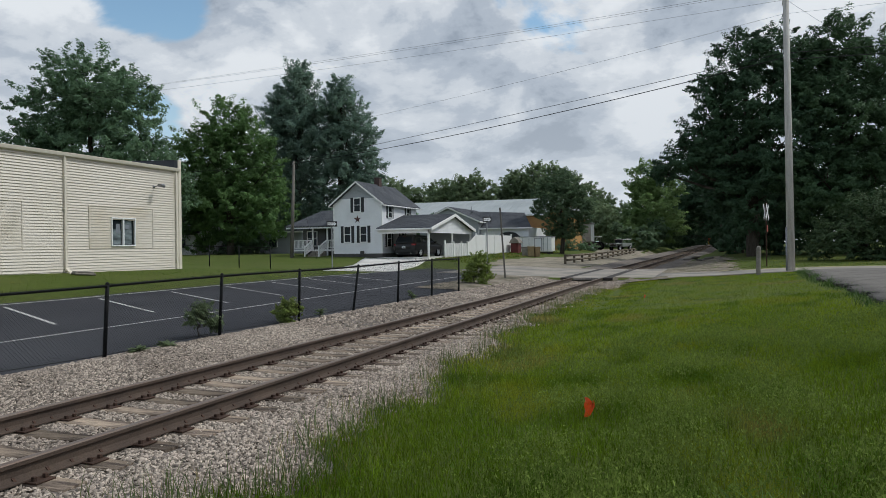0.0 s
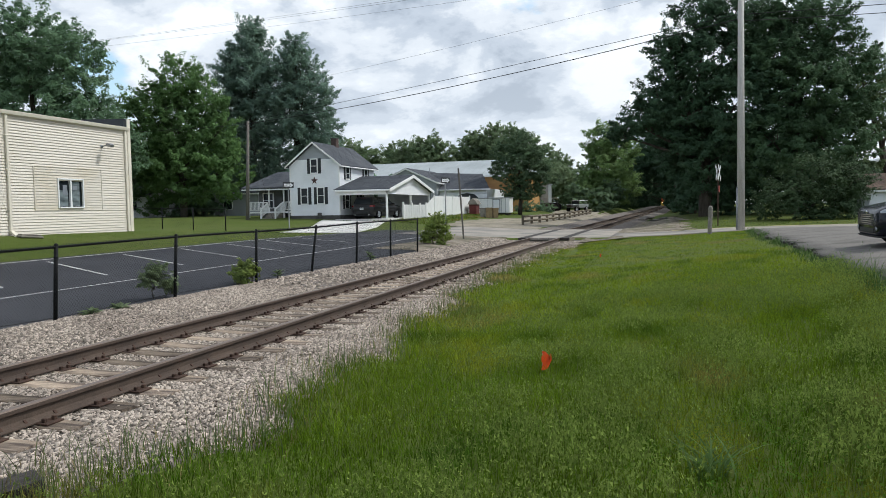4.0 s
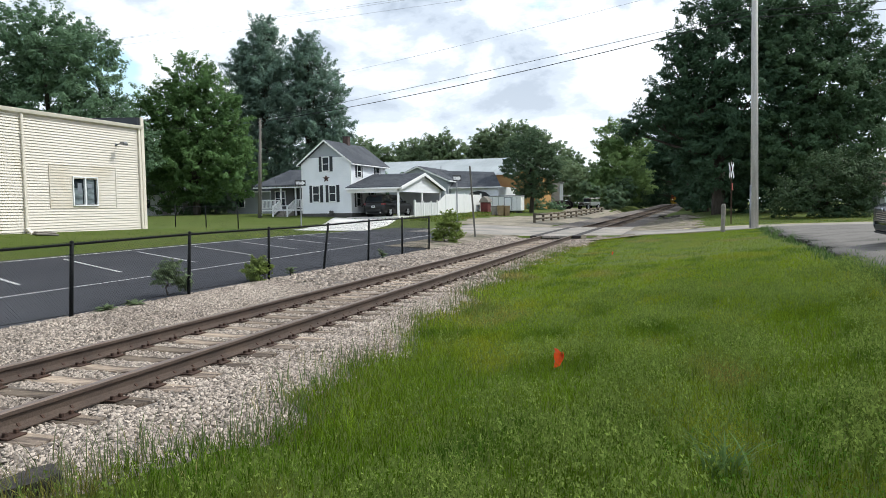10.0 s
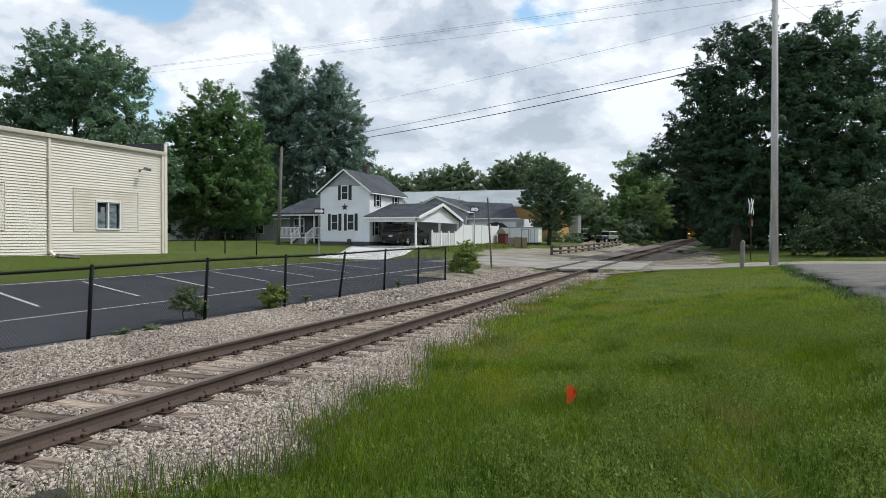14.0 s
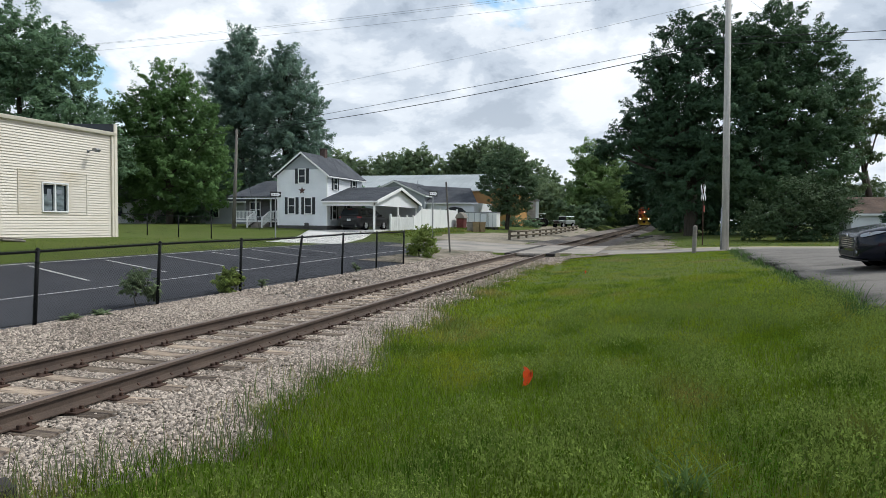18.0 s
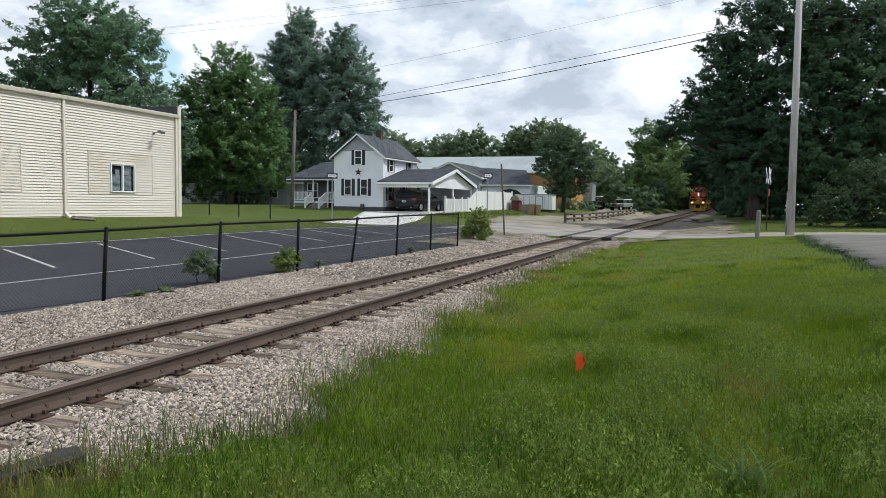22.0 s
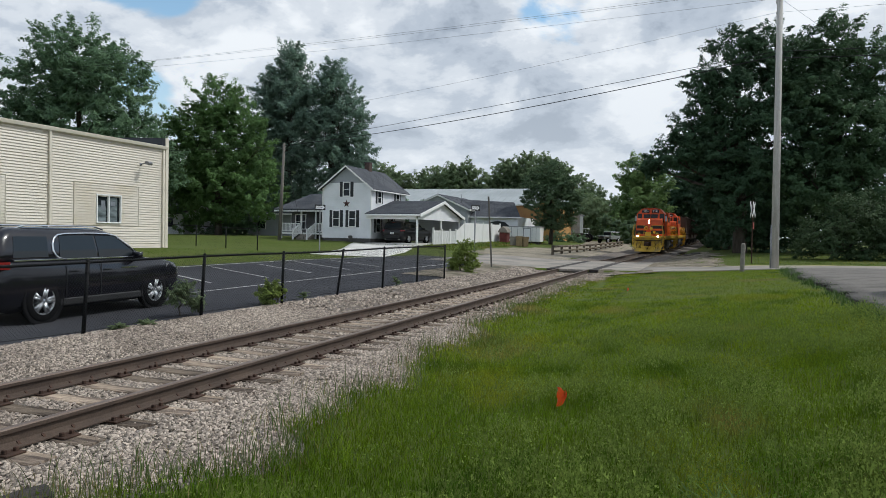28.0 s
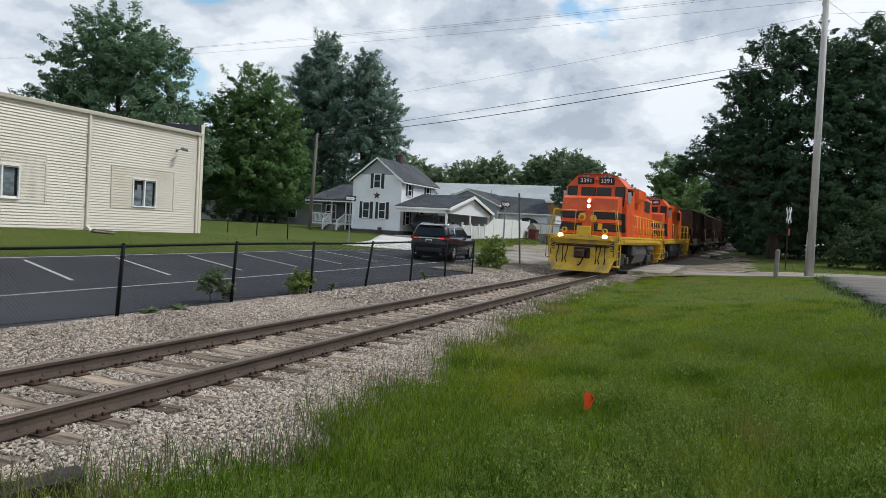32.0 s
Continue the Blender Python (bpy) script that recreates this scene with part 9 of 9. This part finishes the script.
def build_weeds():
    tree("fence_weed", "feathery grey-green sapling weed growing through the fence", (-8.95, 10.75, 0.0), [(-8.95, 10.75, 0.36, 0.15), (-8.92, 10.98, 0.28, 0.13), (-8.98, 10.5, 0.32, 0.13), (-8.95, 10.74, 0.54, 0.11), (-8.95, 10.55, 0.46, 0.10), (-8.93, 11.1, 0.16, 0.10)], "weed_grey", 1, per_area=620, size=0.036, clump=0.16, trunk=0.012, category="weed", long=3.4, inner=0.1, spray=1.6)
    tree("fence_weed", "bright leafy weed at the fence foot", (-8.88, 13.5, 0.0), [(-8.88, 13.5, 0.24, 0.17), (-8.84, 13.72, 0.20, 0.14), (-8.9, 13.28, 0.22, 0.15), (-8.9, 13.55, 0.36, 0.10), (-8.85, 13.3, 0.10, 0.14)], "hedge", 2, per_area=1100, size=0.042, clump=0.16, trunk=0.012, category="weed", long=2.8, inner=0.1, spray=1.5)
    weed("fence_weed", "small leafy weed at the fence foot", -8.7, 5.2, 0.0, 0.32, 0.32, 3, "weed_grey", 9)
    weed("fence_weed", "thin weed at the fence foot", -8.8, 14.7, 0.0, 0.22, 0.2, 4, "weed_grey", 4)
    weed("fence_weed", "thin weed at the fence foot", -8.75, 20.2, 0.0, 0.3, 0.25, 5, "weed_grey", 4)
    weed("fence_weed", "low weed at the fence foot", -8.7, 8.9, -0.04, 0.12, 0.2, 6, "weed_grey", 4)
    weed("fence_weed", "low weed at the fence foot", -8.65, 9.5, -0.04, 0.10, 0.2, 7, "weed_grey", 4)
    tree("bush", "leafy yellow-green bush at the end of the fence", (-9.4, 28.6, 0.0), [(-9.35, 28.6, 0.58, 0.40), (-9.0, 28.8, 0.42, 0.28), (-9.75, 28.6, 0.45, 0.30), (-9.3, 28.5, 0.98, 0.26), (-9.6, 28.7, 0.84, 0.26), (-9.2, 28.7, 1.16, 0.16), (-9.8, 28.8, 0.22, 0.26), (-8.95, 28.7, 0.78, 0.2), (-9.1, 28.5, 0.18, 0.28)], "hedge", 8, per_area=520, size=0.055, clump=0.24, trunk=0.03, category="bush", long=2.2, spray=1.7)
    # ragged weeds along the broken edge of the yard
    rnd = random.Random(31)
    for k in range(34):
        y = 9.5 + (0.4 * k if k < 12 else 4.8 + 0.95 * (k - 12)) + rnd.uniform(-0.3, 0.3)
        x = min(float(yard_x(y)), 3.6) - 0.1 + rnd.uniform(-0.1, 0.1)
        edge_weed(x, y, gz(x, y), rnd.choice((0.14, 0.18, 0.24, 0.3, 0.44)) * (1.5 if k < 7 else 1), 200 + k)


def edge_weed(x, y, z, h, seed):
    """A tuft of thin arching leaves with a few seeding stalks."""
    rng = np.random.default_rng(seed)
    t = thing("edge_weed", "ragged grassy weed at the broken asphalt edge", "weed", pose(x, y, z), group="weeds along the yard edge")
    n = 90
    a, b = blades(rng, rng.normal(0, 0.10, n), rng.normal(0, 0.3, n), np.full(n, -0.02), h * rng.uniform(0.25, 0.7, n), 0.016, 1.0, 3)
    part("foliage", fast_mesh("foliage", a, b, LEAF["weed"]), LEAF["weed"], t)
    n = 6
    sx, sy, sh = rng.normal(0, 0.08, n), rng.normal(0, 0.15, n), h * rng.uniform(0.6, 1.0, n)
    a, b = blades(rng, sx, sy, np.full(n, -0.02), sh, 0.012, 0.5, 3)
    tip = np.repeat(np.stack([sx, sy, sh * 0.8], -1), 5, 0) + rng.normal(size=(n * 5, 3)) * [0.016, 0.016, 0.05]
    tv = (tip[:, None] + rng.normal(size=(n * 5, 3, 3)) * 0.009).reshape(-1, 3)
    a, b = np.concatenate([a, tv]), np.concatenate([b, np.arange(len(tv)).reshape(-1, 3) + len(a)])
    tagged(part("stalk", fast_mesh("stalk", a, b, LEAF["weed_grey"]), LEAF["weed_grey"], t), kind="stuff")
    return t


build_weeds()


# ---------------------------------------------------------------- small things and the far edges
def build_small_things():
    for k, (x, y, h, s) in enumerate(((-1.22, 7.12, 0.27, 1.0), (-1.95, 22.6, 0.26, 0.5), (-4.6, 2.6, 0.26, 1.0))):
        z = gz(x, y)
        f = thing("marker_flag", "small crumpled orange vinyl marker flag in the grass", "marker flag", pose(x, y, z, 0, 0, 58 - 30 * k), "marker flags")
        part("wire_stem", Geo().tube((0, 0, -0.1), (0.01, 0, h), 0.0022, 0.0022, 5), M["galv"], f)
        g = Geo()
        cols, rows = 6, 6
        v = [(0.012 * math.sin(q * 1.9 + p) + 0.02 * p / cols, -0.105 * s * p / cols, h - 0.01 - 0.20 * s * q / rows + 0.04 * s * (p / cols) ** 2 * (1 if q < 3 else 2.2) * (1 if q > 2 else -1)) for q in range(rows + 1) for p in range(cols + 1)]
        g.add(v, [(q * (cols + 1) + p, q * (cols + 1) + p + 1, (q + 1) * (cols + 1) + p + 1, (q + 1) * (cols + 1) + p) for q in range(rows) for p in range(cols)], None, True)
        part("vinyl", g, M["flag"], f)
    # end of an old tie lying in the grass
    b = thing("tie_stub", "short dark rotten length of old railway tie lying in the grass", "timber", pose(-4.06, 3.05, -0.34, 2, -4, 62))
    g = Geo()
    rnd = random.Random(3)
    bm = bmesh.new()
    bmesh.ops.create_cube(bm, size=1)
    bmesh.ops.subdivide_edges(bm, edges=bm.edges[:], cuts=4, use_grid_fill=True)
    for p in bm.verts:
        p.co = Vector((p.co.x * 0.9 + rnd.uniform(-0.012, 0.012), p.co.y * 0.22 + rnd.uniform(-0.012, 0.012), p.co.z * 0.22 + 0.10 + rnd.uniform(-0.008, 0.008)))
    me = bpy.data.meshes.new("block")
    bm.to_mesh(me)
    bm.free()
    me.materials.append(M["timber_d"])
    part("block", me, M["timber_d"], b)
    part("split", Geo().box(-0.42, -0.103, 0.10, 0.30, -0.096, 0.112), M["timber"], b, "paler split edge")
    # rough plant rosette
    t = thing("dandelion", "broad-leaved weed rosette in the grass", "weed", pose(0.24, 4.2, gz(0.24, 4.2)))
    rng = np.random.default_rng(77)
    n = 46
    v, f = blades(rng, rng.normal(0, 0.05, n), rng.normal(0, 0.05, n), np.full(n, -0.01), rng.uniform(0.16, 0.34, n), 0.022, 1.25, 4)
    part("leaf_rosette", fast_mesh("leaf_rosette", v, f, LEAF["rosette"]), LEAF["rosette"], t)
    # dark post with a stub, and orange mesh hung beside it
    z = gz(3.4, 10.8)
    p = thing("steel_post", "dark rusty steel post with a side stub at the yard edge", "post", pose(3.34, 10.1, z))
    part("shaft", Geo().box(-0.075, -0.075, -0.3, 0.075, 0.075, 1.65, 0.015), M["under"], p)
    part("stub", Geo().box(-0.36, -0.03, 0.31, -0.07, 0.03, 0.375, 0.01), M["under"], p)
    part("base_clamp", Geo().box(-0.10, -0.10, 0.28, 0.10, 0.10, 0.44, 0.02), M["under"], p)
    part("cap_arm", Geo().box(-0.075, -0.05, 1.55, 0.5, 0.05, 1.65, 0.02), M["under"], p)
    m = thing("barrier_mesh", "bright orange plastic barrier mesh hanging on the post", "barrier mesh", pose(3.21, 9.86, z - 0.2))
    g = Geo()
    n, rows = 16, 34
    for q in range(rows):
        zz = 0.05 + 0.042 * q
        x0 = 0.02 + 0.10 * q / rows
        g.add([(x0, 0.02 * math.sin(q), zz), (1.3, 0.02 * math.sin(q + 1), zz), (1.3, 0.02 * math.sin(q + 1), zz + 0.030), (x0, 0.02 * math.sin(q), zz + 0.030)], [(0, 1, 2, 3)])
    for k in range(n):
        xx = 0.05 + 0.078 * k
        g.add([(xx, -0.004, 0.05), (xx + 0.040, -0.004, 0.05), (xx + 0.098, -0.004, 1.46), (xx + 0.058, -0.004, 1.46)], [(0, 1, 2, 3)])
    part("mesh", g, M["mesh_orange"], m)
    part("stake", Geo().tube((1.3, 0, -0.3), (1.3, 0, 1.6), 0.02), M["timber"], m)
    # broken asphalt lip of the yard
    lip = Geo()
    rnd = random.Random(8)
    y = 10.0
    while y < 35.2:
        d = rnd.uniform(0.25, 0.6)
        x = float(yard_x(y)) - 0.03 + rnd.uniform(-0.05, 0.05)
        zz = gz(x, y)
        lip.box(x, y, zz - 0.12, x + 0.22, y + d, zz + 0.092 + rnd.uniform(-0.03, 0.010), 0.014)
        y += d + rnd.uniform(0.0, 0.03)
    tagged(solid("yard_edge", lip, M["asphalt_edge"], "broken asphalt edge of the raised yard", "kerb"), kind="structure")
    # heap of debris and a bin by the woods
    d = thing("debris", "low heap of broken pale concrete beside the track", "debris", pose(-0.9, 66, gz(-0.9, 66)))
    rnd = random.Random(2)
    for k in range(7):
        part("slab", Geo().box(-0.4, -0.3, 0, 0.4, 0.3, 0.12, 0.02, pose(rnd.uniform(-1, 1), rnd.uniform(-0.6, 0.6), 0.05 * k, rnd.uniform(-12, 12), rnd.uniform(-12, 12), rnd.uniform(0, 180))), M["lot_old"], d)
    # garage and houses beyond the raised yard
    h = simple_house("far_garage", "low white garage with a brown shingle roof", 15.2, 27, 62, 69, 0.7, 2.45, 3.7, "x", "siding_w", "shingle_b")
    part("garage_door", Geo().box(15.17, 63.5, 0.6, 15.2, 66, 2.2, 0.01), M["siding_g"], h)
    wall_window(h, (20.5, 61.97, 1.3), (1, 0, 0), (0, -1, 0), 1.2, 0.8, 2, 0.06)
    h = simple_house("far_house", "brown gabled house behind the garage", 24.6, 34, 78, 88, 0.7, 4.0, 6.9, "y", "tan_wall", "shingle_b")
    h = simple_house("far_house", "pale house with a light metal roof", 18.5, 25, 84, 92, 0.7, 4.3, 6.0, "y", "siding_w", "metal_roof")
    tree("conical_shrub", "small clipped conical evergreen before the garage", (17.3, 60.4, 0.5), [(17.3, 60.4, 1.1, 0.75), (17.3, 60.4, 1.8, 0.55), (17.3, 60.4, 2.4, 0.3)], "dark", 90, per_area=160, size=0.12, clump=0.35, trunk=0.05, category="bush")
    solid("guy_marker", Geo().tube((13.2, 46, 2.3), (14.2, 47.5, 0.3), 0.03), M["stripe_y"], "yellow plastic guy wire marker", "guy marker")


def build_left_background():
    # low neighbours behind the trees
    h = simple_house("neighbour_house", "pale bungalow behind the trees", -47, -41.5, 66, 73, 1.0, 3.6, 5.0, "x", "siding_g", "shingle")
    wall_window(h, (-45.2, 65.97, 1.9), (1, 0, 0), (0, -1, 0), 1.0, 0.9, 1, 0.06)
    h = simple_house("neighbour_house", "white cottage seen past the cream building", -60, -50.8, 60, 67, 1.0, 3.3, 4.8, "x", "siding_w", "shingle")
    wall_window(h, (-52.5, 59.97, 1.9), (1, 0, 0), (0, -1, 0), 1.0, 0.9, 1, 0.06)
    # tall chain-link fence of the back yard
    f = thing("back_fence", "dark chain-link fence round the back yard", "fence")
    pts = [(-24.9, 36.0), (-27.4, 36.3), (-29.9, 36.6), (-32.6, 36.9), (-35.4, 37.2), (-38.2, 37.5)]
    for (xa, ya), (xb, yb) in zip(pts, pts[1:]):
        za, zb = gz(xa, ya), gz(xb, yb)
        part("fence_post", Geo().tube((xa, ya, za - 0.2), (xa, ya, za + 1.35), 0.035, 0.035, 8), M["fence_black"], f)
        part("top_rail", Geo().tube((xa, ya, za + 1.28), (xb, yb, zb + 1.28), 0.022, 0.022, 6), M["fence_black"], f)
        g = Geo()
        L = math.hypot(xb - xa, yb - ya)
        n = int(L / 0.16)
        for k in range(n - 6):
            for s in (0, 1):
                t0, t1 = k / n, (k + 6) / n
                if s:
                    t0, t1 = t1, t0
                p, q = Vector((xa, ya, za)).lerp(Vector((xb, yb, zb)), t0), Vector((xa, ya, za)).lerp(Vector((xb, yb, zb)), t1)
                g.tube((p.x, p.y, p.z + 0.03), (q.x, q.y, q.z + 1.27), 0.0026, 0.0026, 3, False, False)
        tagged(part("wire_fabric", g, M["fence_black"], f), kind="stuff")
    tree("thicket", "low dark bushes before the ochre barn", (-17.2, 94, 0.7), [(-18.6, 94, 1.4, 0.8), (-17.3, 94, 1.6, 0.95), (-16.0, 95, 1.5, 0.9), (-14.9, 96, 1.3, 0.8)], "maple", 120, per_area=60, size=0.16, clump=0.5, trunk=0.05, category="bushes")
    # hedge and thickets that close the view behind
    for k, (x, y, r, z) in enumerate(((-58, 58, 2.6, 2), (-64, 60, 3, 3), (-53, 64, 2.6, 2.4), (-40, 76, 3, 3), (-48.5, 66, 2.4, 2.6), (-36, 80, 3.4, 3), (-33, 78, 3, 3.2), (-70, 66, 4, 4))):
        tree("thicket", "dense green thicket behind the yards", (x, y, 1.0), [(x, y, z, r), (x + r, y + 1, z * 0.8, r * 0.8), (x - r, y + 1, z * 0.8, r * 0.8)], "maple", 100 + k, per_area=20, size=0.3, clump=1.0, trunk=0.12, category="bushes")
    # woodland wall that closes the horizon
    rnd = random.Random(12)
    for k in range(16):
        a = radians(-75 + 12 * k)
        d = 210 + rnd.uniform(-15, 20)
        x, y = -6 + d * math.sin(a), d * math.cos(a)
        if -14 < math.degrees(a) < 12:
            d = 560
            x, y = -6 + d * math.sin(a), d * math.cos(a)
        lob = [(x + 9 * q - 22, y + rnd.uniform(-4, 4), rnd.uniform(5, 9), rnd.uniform(5.5, 7.5)) for q in range(6)]
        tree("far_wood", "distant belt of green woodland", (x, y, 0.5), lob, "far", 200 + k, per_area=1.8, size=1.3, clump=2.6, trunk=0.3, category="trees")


build_small_things()
build_left_background()


# ---------------------------------------------------------------- what moves
def train_front(t):
    """How far along the track the leading end stands at each moment."""
    return float(np.interp(t, [0, 13, 19, 21, 23, 25, 28, 30, 32], [372, 234, 170, 148, 124, 102, 72, 51.0, 29.9]))


def motions():
    times = [0, 3, 6, 9, 11, 13, 15, 17, 19, 20, 21, 22, 23, 24, 25, 26, 27, 28, 28.5, 29, 29.5, 30, 30.5, 31, 31.5, 32]
    for wagon, back, length in MOVING["train"]:
        rows = []
        for t in times:
            y0 = train_front(t) + back
            y1 = y0 + length
            dx = track_x(y1 - 3) - track_x(y0 + 3)
            dz = track_z(y1 - 3) - track_z(y0 + 3)
            d = length - 6
            x0, z0 = track_x(y0 + 3) - dx / d * 3, track_z(y0 + 3) - dz / d * 3
            rows.append((t, pose(x0 + 0.05, y0, z0, math.degrees(math.atan2(dz, d)), 0, -math.degrees(math.atan2(dx, d)))))
        walk(wagon, rows)
    suv, wheels = MOVING["suv"]
    drive = [(0, -11.0, -46, 2), (20, -11.0, -46, 2), (23, -11.0, -26, 2), (25, -11.0, -12.4, 2), (26.5, -11.05, -1.2, 2), (27.5, -11.14, 6.4, 3), (28, -11.22, 10.15, 4), (28.5, -11.35, 13.75, 6), (29, -11.6, 17.2, 6), (29.5, -11.75, 20.35, 5), (30, -11.85, 23.2, 4), (30.5, -11.95, 25.8, 4), (31, -12.1, 28.0, 4), (31.5, -12.2, 29.55, 5), (32, -12.25, 30.3, 5)]
    walk(suv, [(t, pose(x, y, gz(x, y) + 0.032, 0, 0, h)) for t, x, y, h in drive])
    ts, ys = [d[0] for d in drive], [d[2] for d in drive]
    for w in wheels:
        base = w.matrix_basis.copy()
        rows, t = [], 0.0
        keys = [0.0, 20.0] + [20 + k / 15 for k in range(1, 180)] + [32.0]
        keys = sorted({round(k, 3) for k in keys if k <= 32})
        for t in keys:
            roll = (np.interp(t, ts, ys) + 46) / 0.35
            rows.append((t, base @ Matrix.Rotation(-roll, 4, "X")))
        walk(w, rows)


motions()
